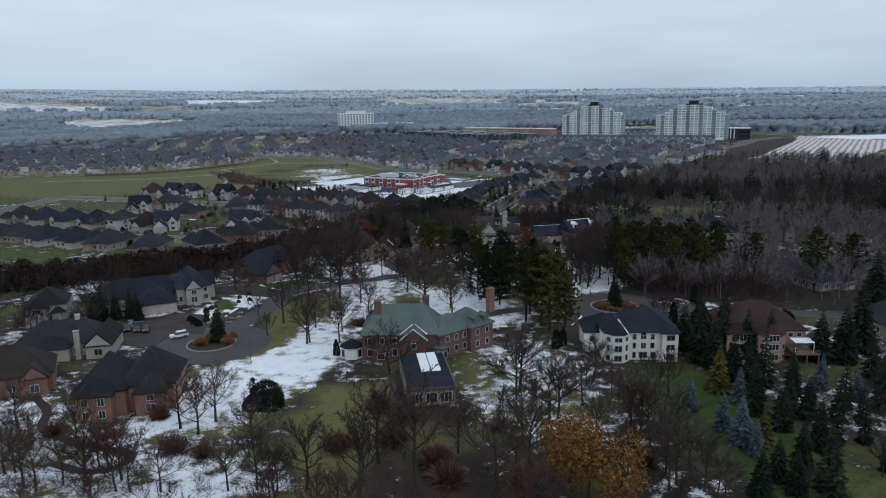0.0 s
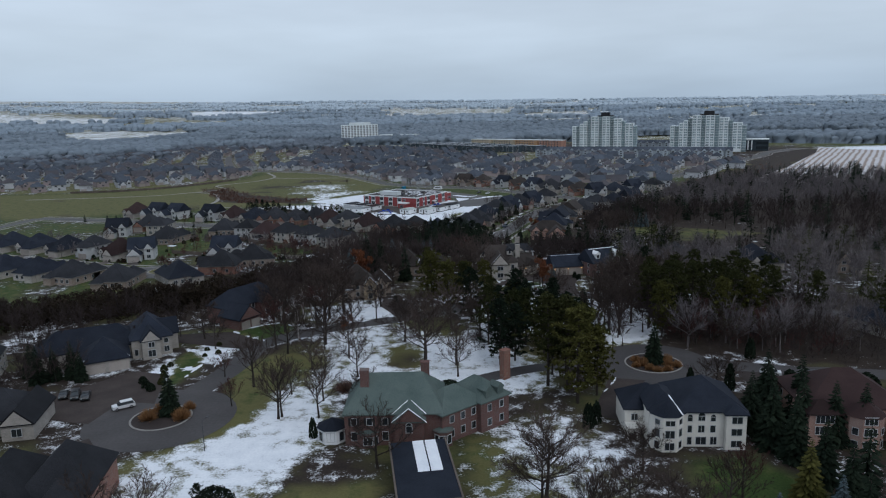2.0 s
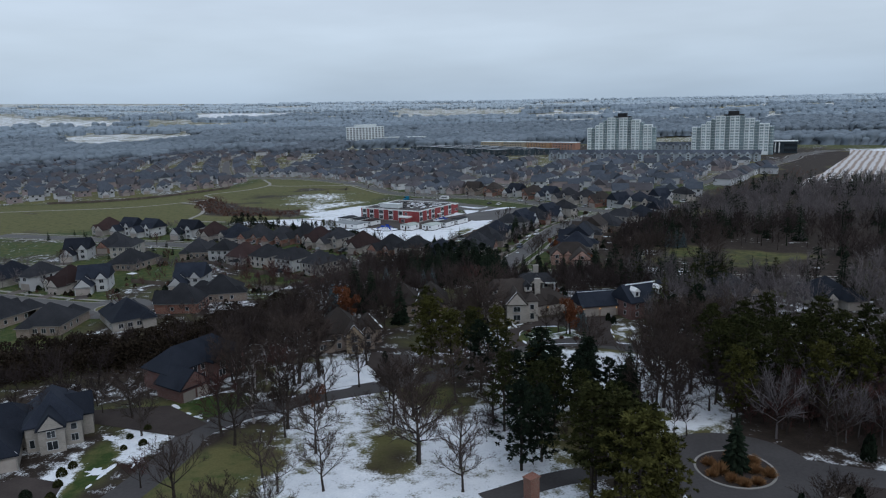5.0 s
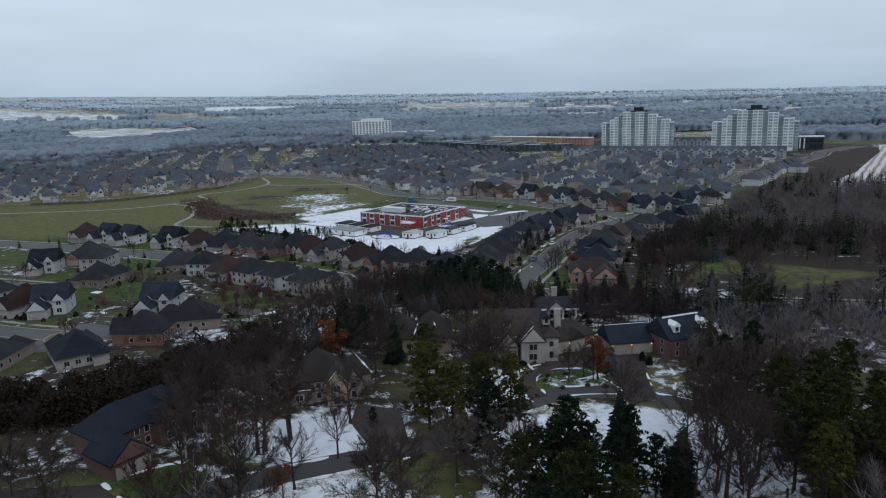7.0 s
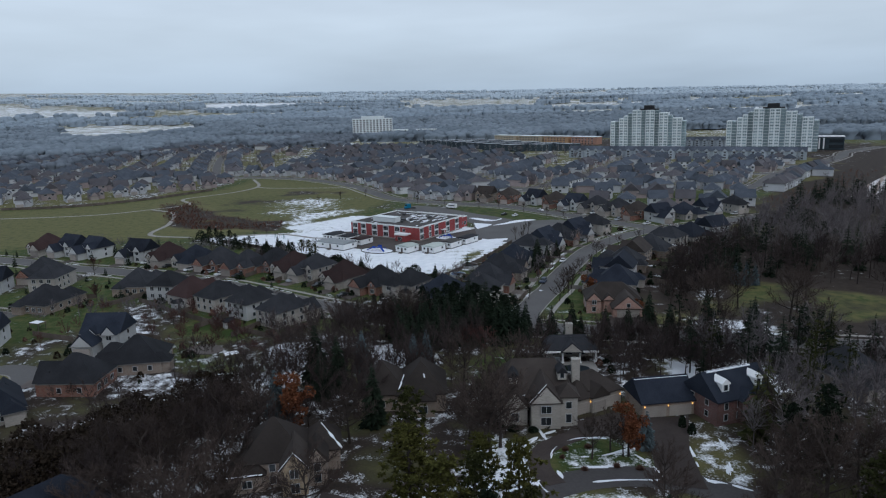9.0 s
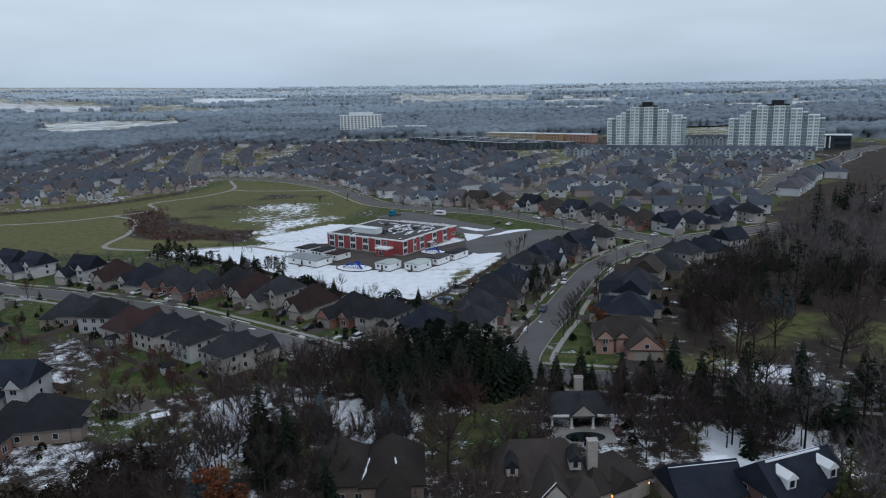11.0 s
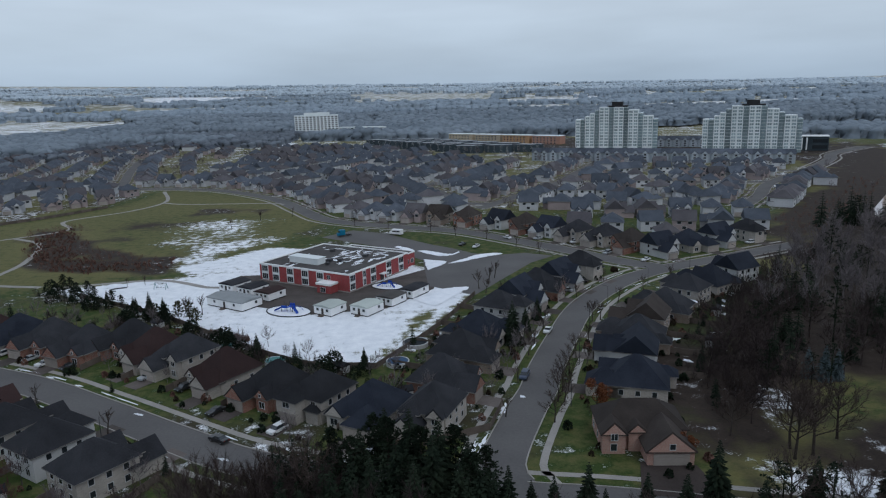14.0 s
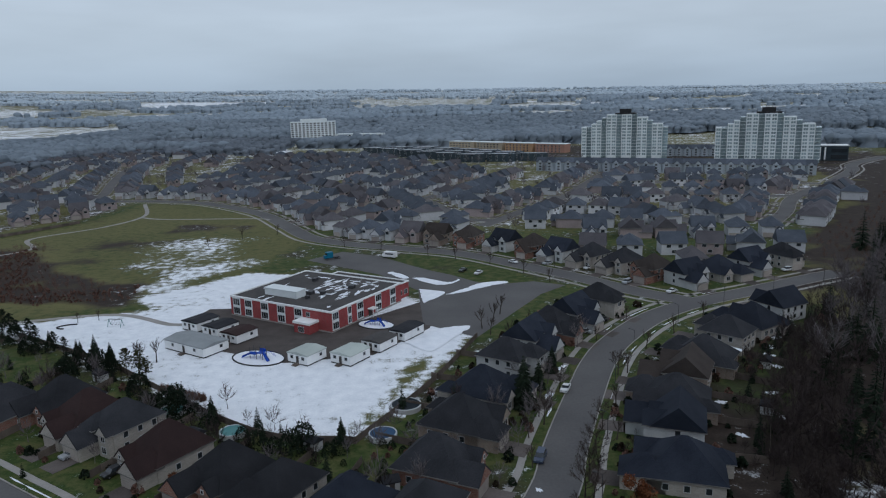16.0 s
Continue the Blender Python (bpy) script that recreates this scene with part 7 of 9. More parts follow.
def pine_form(seed, h, wide, limbs=34, low=0.38, tuft=13):
    """A pine: a bare lower stem, up-swept limbs and soft tufts of short needles along their outer halves."""
    rng = random.Random(seed)
    trunk, crown = Shape(), Shape()
    r = h * 0.014 + 0.05
    trunk.tube((0, 0, -0.2), (0, 0, h * 0.5), r, r * 0.7, 7).tube((0, 0, h * 0.5), (rng.uniform(-0.4, 0.4), rng.uniform(-0.4, 0.4), h * 0.97), r * 0.7, 0.04, 6)
    for i in range(limbs):
        t = (i + rng.random()) / limbs
        z = h * (low + (0.95 - low) * t)
        reach = wide / 2 * (math.sin(math.pi * min(1, 0.30 + 0.68 * t)) ** 0.7) * rng.uniform(0.55, 1.1)
        a = 2.4 * i + rng.uniform(-0.4, 0.4)
        b = Vector((0, 0, z))
        e = b + Vector((math.cos(a) * reach, math.sin(a) * reach, 0.22 * reach + 0.02 * h))
        trunk.tube(b, e, 0.07, 0.02, 3)
        for k in range(5):
            c = b.lerp(e, 0.35 + 0.16 * k) + Vector((rng.gauss(0, 0.07), rng.gauss(0, 0.07), rng.gauss(0.02, 0.03))) * wide
            size = wide * rng.uniform(0.058, 0.090)
            for _ in range(tuft):
                d = Vector((rng.gauss(0, 1), rng.gauss(0, 1), rng.gauss(0.25, 0.55))).normalized()
                tip = c + d * size * rng.uniform(0.7, 1.3)
                s_ = d.cross(Vector((rng.gauss(0, 1), rng.gauss(0, 1), rng.gauss(0, 1)))).normalized() * size * 0.21
                m = c.lerp(tip, 0.5)
                crown.add([c, m + s_, tip, m - s_], [(0, 1, 2, 3)])
    return trunk, crown


def bush_form(seed, n=260, size=0.16, spiky=False):
    """A rounded shrub one metre high and wide, of many small sprays."""
    rng = random.Random(seed)
    s = Shape()
    for _ in range(n):
        a, z = rng.uniform(0, 2 * math.pi), rng.uniform(0.02, 1.0)
        r = 0.5 * math.sqrt(max(0.05, 1 - (z * 1.0) ** 2.4)) * rng.uniform(0.8, 1.08)
        p = Vector((math.cos(a) * r, math.sin(a) * r, z * rng.uniform(0.85, 1.05)))
        if spiky:
            b = Vector((p.x * 0.35, p.y * 0.35, 0))
            blade(s, b, p * 1.08, 0.03, rng)
        else:
            u = Vector((rng.gauss(0, 1), rng.gauss(0, 1), rng.gauss(0, 1))).normalized() * size * rng.uniform(0.6, 1.3)
            v = u.cross(Vector((rng.gauss(0, 1), rng.gauss(0, 1), rng.gauss(0, 1)))).normalized() * size * rng.uniform(0.6, 1.2)
            s.add([p - u, p + v, p + u, p - v], [(0, 1, 2, 3)])
    return s


FORMS = {}


def tree_kind(key, name, label, form, bark, leaf, h, category="tree"):
    trunk, crown = form
    FORMS[key] = (name, label, category, trunk.mesh("trunk", [bark]), crown.mesh("crown", [leaf]), h)


for i, (sp, fk) in enumerate(((1.15, 0.22), (0.95, 0.26), (1.3, 0.18), (0.8, 0.24))):
    tree_kind("bare%d" % i, "bare_tree", "leafless grey-brown tree on winter ground", bare_form(40 + i, 14, sp, 10, 6, 6, 5, 0.033, fk, 1.15), M_BARK, M_TWIG, 14)
tree_kind("oak", "bare_tree", "leafless old tree with heavy spreading limbs", bare_form(55, 13, 1.5, 11, 8, 8, 6, 0.026, 0.18, 1.15), M_BARK, M_TWIG, 13)
tree_kind("red", "bare_tree", "leafless tree with reddish twigs", bare_form(60, 12, 0.8, 8, 6, 6, 7, 0.032, 0.2, 1.1), M_BARK, M_TWIG_RED, 12)
tree_kind("birch", "bare_tree", "leafless white-stemmed birch beside the house", bare_form(61, 12, 0.45, 8, 6, 7, 5, 0.026, 0.25), M_BIRCH, M_TWIG, 12)
tree_kind("young", "street_tree", "small leafless street tree in a verge", bare_form(62, 6, 0.6, 6, 4, 5, 4, 0.026, 0.3), M_BARK, M_TWIG, 6)
tree_kind("gold", "leafy_tree", "tree holding golden brown leaves", leafy_form(63, 13, 10.5, 9000, 0.20, 0.05), M_BARK, M_GOLD, 13)
tree_kind("rust", "leafy_tree", "narrow tree holding rust-brown leaves", leafy_form(64, 12, 4.2, 2600, 0.19, 0.06), M_BARK, M_RUST, 12)
for i in range(3):
    tree_kind("spruce%d" % i, "spruce", "dark green spruce on winter ground", spruce_form(70 + i, 13, 7.2, 26, 10), M_BARK, M_SPRUCE, 13)
tree_kind("blue", "spruce", "blue-green spruce on winter ground", spruce_form(75, 9, 5.0, 26, 10), M_BARK, M_BLUESPR, 9)
tree_kind("yellow", "spruce", "yellow-green spruce beside the lawn", spruce_form(76, 11, 6.5), M_BARK, M_PINE_YEL, 11)
for i in range(3):
    tree_kind("pine%d" % i, "pine", "tall pine with olive needles and a bare stem", pine_form(80 + i, 20, 10, 34, 0.34, 17), M_BARK, M_PINE, 20)
tree_kind("pine3", "pine", "dense yellow-green pine beside the road", pine_form(84, 20, 10.5, 46, 0.14, 20), M_BARK, M_PINE_YEL, 20)
tree_kind("pine4", "pine", "dense dark green pine beside the road", pine_form(85, 18, 10.0, 42, 0.10, 17), M_BARK, M_SPRUCE, 18)


def plant(key, x, y, h, rng, group):
    """One tree of a kind, of that height."""
    name, label, category, trunk, crown, full = FORMS[key]
    k = h / full
    e = thing(name, label, category, group)
    e.matrix_basis = spin(x, y, float(ground_z(x, y)), rng.uniform(0, 360)) @ Matrix.Diagonal((k * rng.uniform(0.92, 1.1), k * rng.uniform(0.92, 1.1), k, 1))
    part("trunk", trunk, None, e)
    part("crown", crown, None, e)
    return e


def name_of(keys):
    return keys[0].startswith("bare") or keys[0] == "oak"


def grove(keys, spots, group, seed):
    rng = random.Random(seed)
    for x, y, h in spots:
        plant(rng.choice(keys), x, y, h * (1.15 if name_of(keys) else 1.0), rng, group)


BARE = ["bare0", "bare1", "bare2", "bare3"]
DARK = ["spruce0", "spruce1", "spruce2"]
PINES = ["pine0", "pine1", "pine2"]
grove(BARE, [(22, 130, 12), (-23, 106, 12), (-5, 105, 18), (2, 117, 9), (8, 104, 16), (-52, 129, 13), (-46, 132, 11), (-68, 107, 9), (-75, 113, 9), (-13, 155, 12), (-36, 190, 8), (2, 207, 11), (45, 234, 12), (31, 147, 6), (36, 130, 10), (38, 125, 9), (39, 116, 9)], "bare trees of the estate", 1)
grove(BARE, [(-52, 106, 8), (-60, 107, 8), (-36, 106, 8), (-47, 106, 9), (-28, 104, 9), (-14, 103, 14), (-12, 114, 14), (41, 103, 9), (41, 110, 8), (35, 140, 7), (27, 118, 10), (30, 108, 9), (14, 112, 11), (-33, 116, 6), (-80, 120, 8), (-90, 118, 9), (-84, 104, 9)], "bare trees of the estate", 2)
grove(BARE, [(-48, 237, 14), (-36, 177, 13), (-46, 195, 12), (54, 239, 14), (-33, 254, 14), (-22, 247, 10), (-14, 239, 9), (46, 232, 16), (44, 248, 11), (37, 270, 9), (8, 285, 16), (4, 291, 13), (13, 313, 14), (3, 313, 14), (27, 283, 8), (31, 286, 8), (-30, 200, 8), (-17, 174, 11), (-28, 186, 9), (-22, 200, 10)], "bare trees of the estate", 3)
grove(["oak"], [(20, 128, 12), (28, 136, 11), (14, 120, 12), (34, 152, 9), (48, 228, 11), (36, 262, 10), (50, 254, 12), (60, 272, 13), (68, 268, 14), (76, 272, 14), (62, 288, 12), (50, 236, 14), (40, 230, 12), (10, 288, 15), (5, 284, 13), (33, 284, 7), (-48, 268, 13), (-40, 274, 12), (-22, 262, 13), (-55, 274, 13), (-62, 276, 12), (-54, 252, 12), (-70, 232, 12), (15, 142, 12), (-8, 230, 14), (-6, 210, 16), (-37, 250, 18), (-34, 225, 16)], "spreading old trees", 4)
grove(["red"], [(-119, 325, 7), (-115, 322, 6), (-70, 356, 7), (-62, 350, 8), (-128, 398, 7), (-176, 398, 8), (-150, 438, 8), (-88, 368, 6), (-74, 372, 6), (-39, 240, 14), (-47, 222, 15), (-18, 178, 8), (70, 226, 12), (76, 222, 11), (66, 218, 10), (4, 336, 10), (8, 333, 11), (82, 218, 11), (90, 224, 12), (-55, 202, 7), (-48, 184, 7)], "reddish bare trees", 5)
r_ = random.Random(404)
grove(BARE + ["red"], [(r_.uniform(-112, -26), r_.uniform(92, 122), r_.uniform(7, 11)) for _ in range(26)] + [(r_.uniform(26, 48), r_.uniform(98, 146), r_.uniform(8, 11)) for _ in range(12)] + [(r_.uniform(-20, 24), r_.uniform(86, 108), r_.uniform(8, 12)) for _ in range(9)], "saplings at the foot of the grounds", 22)
grove(BARE, [(-5.7, 209, 15), (2.3, 199, 10), (-33.6, 221, 10), (-34, 205, 9), (-35.5, 178, 11), (-27.5, 177, 10), (-43, 218, 12), (-27.8, 236, 11), (-64, 223, 9), (-38, 249, 16), (-33, 255, 15), (-50, 281, 12), (52, 262, 13), (56, 266, 13), (60, 262, 14), (64, 270, 14), (49, 246, 15)], "bare trees of the lawns", 70)
grove(["oak"], [(16, 144, 14), (-26, 214, 12), (-12, 226, 13), (9, 226, 13), (12, 236, 13), (1, 238, 13), (-38, 290, 12), (-46, 290, 12), (-20, 290, 12), (-56, 260, 12)], "spreading old trees", 71)
r_ = random.Random(405)
grove(BARE + ["red"], [(r_.uniform(-86, -40), r_.uniform(108, 130), r_.uniform(8, 12)) for _ in range(6)], "trees at the foot of the grounds", 72)
grove(["pine4"], [(19.5, 231, 19), (22, 228, 16), (30.5, 236, 15), (-17, 261, 4)], "dense pines", 74)
grove(["spruce0"], [(39, 234, 14)], "dark spruces", 75)
grove(["birch"], [(-45, 250, 13), (-43, 252, 12), (-47, 247, 11), (-51, 246, 11), (-42, 228, 12)], "white birches", 6)
grove(["gold"], [(22, 101, 13)], "leaf-holding trees", 7)
grove(["rust"], [(34, 284, 12), (-29, 233, 7), (-32, 294, 15), (43.6, 391.5, 9.5), (-37, 405, 5), (56, 372, 6)], "leaf-holding trees", 8)
grove(DARK, [(59, 167, 13), (60, 160, 14), (62, 155, 13), (63, 147, 12), (63, 139, 12), (63, 124, 10), (61, 131, 11), (93, 157, 15), (88, 158, 13), (101, 164, 17), (120, 191, 20), (54, 106, 8), (55, 102, 8), (49, 101, 9), (60, 110, 9), (66, 116, 10), (70, 128, 9), (72, 138, 9)], "dark spruces", 9)
grove(DARK, [(-60, 180, 11), (51, 205, 11), (32, 250, 13), (-16, 298, 14), (-33, 321, 16), (-27, 317, 14), (-30, 312, 12), (55, 355, 13), (71, 354, 10), (31, 437, 13), (-9, 423, 6), (41, 457, 8), (36, 447, 8), (38, 232, 12), (58, 345, 12), (48, 350, 10), (84, 354, 11), (95, 348, 12)], "dark spruces", 10)
grove(DARK, [(-1, 374, 12), (4, 365, 16), (9, 363, 15), (14, 361, 12), (17, 357, 8), (20, 353, 11), (24, 355, 7), (27, 351, 10), (33, 353, 11), (35, 350, 8), (-5, 366, 12), (-8, 360, 12), (2, 356, 15), (8, 355, 16), (-2, 352, 14), (-8, 350, 13), (12, 352, 13), (5, 348, 15), (42, 351, 10)], "dark spruces", 11)
grove(DARK, [(-97, 202, 9), (-93, 203, 10), (-100, 200, 10), (-104, 204, 9), (-90, 201, 8), (-78, 473, 7), (-84, 477, 8), (-104, 491, 5), (-90, 479, 6), (-39, 434, 7), (-90, 481, 5)], "dark spruces", 12)
grove(PINES, [(-66, 462, 8), (-70, 464, 8), (-63, 459, 7)], "garden pines", 50)
grove(["blue"], [(49, 133, 7), (53, 118, 10), (54, 114, 7), (52, 124, 8), (60, 136, 8), (-23, 329, 11), (-10, 329, 10), (-7, 332, 10), (-36, 296, 14), (98, 407, 8), (101, 405, 9), (104, 405, 8), (38, 287, 8), (80, 142, 8), (84, 136, 7)], "blue spruces", 13)
grove(["yellow"], [(58, 142, 11), (57, 118, 8)], "yellow-green spruces", 14)
grove(PINES, [(23, 192, 22), (27, 189, 22), (32, 191, 19), (21, 221, 16), (18, 236, 13), (13, 253, 12), (63, 253, 17), (70, 248, 16), (78, 247, 16), (84, 248, 16), (103, 229, 17), (116, 215, 21), (130, 220, 18), (25, 214, 16), (11, 222, 17), (5, 256, 16), (-7, 280, 16)], "tall pines", 15)
grove(PINES, [(58, 234, 19), (62, 230, 21), (69, 231, 20), (76, 233, 20), (80, 229, 18), (86, 238, 19), (66, 240, 18), (92, 232, 18), (17, 216, 17), (28, 197, 20), (72, 256, 17), (80, 262, 17), (96, 246, 18), (66, 246, 16), (90, 255, 18)], "tall pines", 16)
grove(["pine3"], [(33, 186, 16), (75, 224, 17), (59, 225, 16), (84, 226, 17), (12, 262, 15), (6, 266, 14), (-5, 259, 19), (0, 253, 17), (19, 233, 15), (28, 182, 22), (25, 199, 17)], "dense pines", 17)
grove(["pine4"], [(26, 227, 14), (20, 226, 15), (34, 231, 12), (14, 228, 15), (0, 367, 13), (6, 361, 14), (12, 365, 12), (-6, 360, 13), (4, 353, 13), (14, 355, 12), (17, 361, 10), (-3, 373, 11), (-10, 366, 12), (-109, 493, 6), (-113, 497, 7), (-118, 499, 6), (-122, 503, 7), (-127, 508, 7), (-100, 486, 6), (-96, 484, 5), (-74, 464, 7), (-80, 467, 7), (13, 206, 17), (17, 209, 15), (31, 240, 11), (66, 276, 13), (70, 284, 14), (62, 280, 12), (30, 232, 13), (7, 243, 17), (36, 229, 11), (-41, 142, 5), (-38, 139, 4.5)], "dense pines", 18)
grove(BARE, [(94, 339, 14), (76, 370, 13), (98, 363, 15), (77, 374, 13), (80, 371, 13), (74, 391, 9), (88, 377, 12), (68, 380, 9), (86, 390, 11), (104, 372, 13), (112, 384, 13), (66, 352, 11), (72, 345, 12), (-20, 355, 12), (-26, 352, 12), (-34, 356, 11), (-14, 356, 13), (-40, 352, 10)], "bare trees of the glade", 19)
grove(BARE, [(58, 188.5, 7), (61, 190, 7), (64.5, 190.5, 6), (90, 207, 8), (82, 210, 9), (73, 213, 9), (98, 210, 10), (106, 204, 10)], "bare trees round the circle", 80)
grove(DARK, [(66, 176, 14), (70, 170, 15), (64.5, 171, 13), (67, 163, 14), (72, 161, 13), (77, 160, 13)], "dark spruces", 81)
grove(BARE, [(36.6, 398.5, 7), (38.8, 405, 7), (34, 388.5, 7), (46.2, 425, 6.5), (42.4, 414.5, 6.5), (57.3, 454, 6), (41, 446, 6), (34.2, 428, 6.5)], "street trees", 82)
grove(["young"], [(-61, 391, 6), (-73, 397, 5), (-50, 377, 6), (-85, 408, 5), (-104, 418, 5), (29, 410, 5), (48, 420, 5), (52, 436, 6), (60, 455, 6), (70, 472, 6), (24, 392, 5), (38, 398, 6), (40, 404, 6), (30, 422, 5), (37, 436, 5), (82, 484, 6), (96, 498, 6), (58, 480, 5), (72, 499, 5)], "street trees", 20)
grove(["young"], [(10, 598, 6), (-12, 612, 6), (-30, 622, 6), (36, 578, 6), (48, 562, 6), (56, 546, 6), (22, 590, 6), (30, 500, 7), (26, 494, 7), (33, 508, 7), (28, 488, 6), (-70, 472, 7), (-66, 474, 7), (-72, 476, 6), (-100, 515, 4), (-106, 513, 4), (-96, 626, 6), (-70, 660, 6), (-86, 650, 6)], "street trees", 21)


def bush(key, x, y, w, h, group):
    me, name, label = BUSH[key]
    e = new(name, me)
    tagged(e, label, "shrub", group)
    e.matrix_basis = spin(x, y, 0, (x * 37) % 360) @ Matrix.Diagonal((w, w, h, 1))


BUSH = {"grass": (bush_form(1, 420, 0.1, True).mesh("tuft", [M_GRASSES]), "grass_tuft", "tuft of dry tan ornamental grass"),
        "brown": (bush_form(2, 420, 0.11, True).mesh("shrub", [M_SHRUB]), "shrub", "leafless brown shrub under the trees"),
        "yew": (bush_form(5, 3200, 0.028).mesh("shrub", [M_SPRUCE]), "evergreen_shrub", "broad dark yew on the snowy lawn"),
        "green": (bush_form(3, 420, 0.10).mesh("shrub", [M_SPRUCE]), "evergreen_shrub", "clipped dark evergreen shrub"),
        "olive": (bush_form(4, 420, 0.10).mesh("shrub", [M_PINE]), "evergreen_shrub", "rounded olive-green shrub in a snowy bed")}
for x, y, w, h in ((-64, 178, 4.4, 2.6), (-57, 178, 4.4, 2.6), (-63, 182, 3.4, 2.2), (-57, 183, 3, 2), (54, 204, 3.4, 1.8), (55, 207, 3.2, 1.8), (49, 201, 3.0, 1.6), (53, 200, 3, 1.5), (47, 207, 3, 1.6)):
    bush("grass", x, y, w, h, "grasses on the islands")
for x, y, w, h in ((-24, 192, 5.5, 2.4), (-20, 120, 7, 3), (-10, 122, 8, 3.5), (0, 108, 8, 3.5), (-50, 120, 6, 3.5), (-44, 118, 5, 3), (34, 112, 6, 3.5), (-58, 134, 5, 3), (-8, 132, 7, 4), (-14, 136, 6, 4), (10, 126, 5, 2.6), (-2, 114, 8, 3.4), (-76, 128, 6, 2.5), (-30, 100, 7, 3), (14, 100, 7, 3)):
    bush("brown", x, y, w, h, "brown shrubs")
for x, y, w, h in ((-38, 141, 7.0, 4.6), (-36.5, 138, 5.5, 3.8), (-39.6, 137.6, 5, 3.2)):
    bush("yew", x, y, w, h, "yews on the lawn")
for x, y, w, h in ((-8, 193, 5, 1.4), (-4, 193, 5, 1.4), (0, 192.5, 5, 1.4), (-72, 196, 2, 1.8), (-70, 194, 2, 1.8), (-74, 199, 2, 1.6), (-27, 168, 1.6, 4), (28, 170, 2.2, 5), (30, 172, 2, 4.5), (88, 190, 5, 3), (94, 188, 5, 3)):
    bush("green", x, y, w, h, "evergreen shrubs")
for x, y, w, h in ((54, 187, 1.9, 5.5), (63, 187.5, 2.2, 6.0), (76, 207.5, 2.4, 5.0), (79, 192.5, 3.0, 2.4), (83, 191.5, 3.2, 2.2)):
    bush("green", x, y, w, h, "evergreen shrubs")
for x, y, w, h in ((48, 204, 3.8, 2.2), (52, 209, 3.6, 2.0), (56, 202.5, 3.2, 1.8), (50.5, 199.6, 3.0, 1.5), (46.2, 203, 2.6, 1.5)):
    bush("grass", x, y, w, h, "grasses on the islands")
for x, y, w, h in ((-72, 207, 1.8, 1.5), (-70.5, 203, 1.6, 1.3), (-71.5, 210, 1.6, 1.2), (-64, 226, 1.5, 1.0), (-62, 219, 1.6, 1.1), (-66, 222, 1.4, 1.0), (-69, 198, 1.8, 1.6), (-65, 217, 1.3, 0.9)):
    bush("olive", x, y, w, h, "garden shrubs of the long house")
for x, y, w, h in ((10, 297, 2.4, 1.3), (13, 295, 2.2, 1.2), (17, 294.5, 2.0, 1.0), (20, 296.5, 2.2, 1.1), (24, 299, 1.8, 1.0), (47.5, 296, 1.5, 2.4), (48.5, 293, 1.6, 2.2), (36.5, 303.5, 1.4, 1.4)):
    bush("green", x, y, w, h, "clipped shrubs before the stone house")
for x, y, w, h in ((22.5, 286.5, 1.6, 0.9), (27, 287.5, 1.8, 0.8), (31, 280, 1.6, 0.9), (25, 279, 1.6, 0.8), (35, 279, 1.8, 1.0), (21.5, 283.5, 1.2, 0.8)):
    bush("brown", x, y, w, h, "brown shrubs")


# ---------------------------------------------------------------- woods, as one mass each
def scatter(poly, count, seed, apart=2.5, clear=3.0, houses=8.0):
    rng = random.Random(seed)
    xs, ys = [q[0] for q in poly], [q[1] for q in poly]
    out, tries = [], 0
    while len(out) < count and tries < 60:
        tries += 1
        X = np.array([rng.uniform(min(xs), max(xs)) for _ in range(400)])
        Y = np.array([rng.uniform(min(ys), max(ys)) for _ in range(400)])
        K = inside(poly, X, Y, 0.1) > 0.5
        for x, y, k in zip(X, Y, K):
            if len(out) >= count:
                break
            if k and all((x - a) ** 2 + (y - b) ** 2 > apart ** 2 for a, b in out[-250:]) and all((x - a) ** 2 + (y - b) ** 2 > houses ** 2 for a, b in BUILT if abs(x - a) < 15) and not (clear > 0 and on_road(x, y, clear)):
                out.append((x, y))
    return out


def mass(name, label, forms, spots, lo, hi, m, seed, category="woods", smooth=False):
    """Many trees joined into one mass."""
    rng = random.Random(seed)
    packs = []
    for shapes, full in forms:
        V, F, k = [], [], 0
        for s in shapes:
            V += s.v
            F += [tuple(i + k for i in f) for f in s.f]
            k = len(V)
        tri = []
        for f in F:
            for i in range(1, len(f) - 1):
                tri.append((f[0], f[i], f[i + 1]))
        packs.append((np.array(V, float), np.array(tri, int), full))
    AV, AF, base = [], [], 0
    for x, y in spots:
        V, T, full = rng.choice(packs)
        k = rng.uniform(lo, hi) / full
        a = rng.uniform(0, 6.28)
        c, s_ = math.cos(a) * k * rng.uniform(0.9, 1.15), math.sin(a) * k
        W = np.stack([V[:, 0] * c - V[:, 1] * s_ + x, V[:, 0] * s_ + V[:, 1] * c + y, V[:, 2] * k + float(ground_z(x, y))], -1)
        AV.append(W)
        AF.append(T + base)
        base += len(V)
    V, T = np.concatenate(AV), np.concatenate(AF)
    me = bpy.data.meshes.new(name)
    me.vertices.add(len(V))
    me.vertices.foreach_set("co", V.ravel())
    me.loops.add(T.size)
    me.loops.foreach_set("vertex_index", T.ravel())
    me.polygons.add(len(T))
    me.polygons.foreach_set("loop_start", np.arange(0, T.size, 3))
    me.polygons.foreach_set("loop_total", np.full(len(T), 3))
    if smooth:
        me.polygons.foreach_set("use_smooth", np.ones(len(T), bool))
    me.update(calc_edges=True)
    me.materials.append(m)
    return tagged(new(name, me), label, category, kind="stuff")


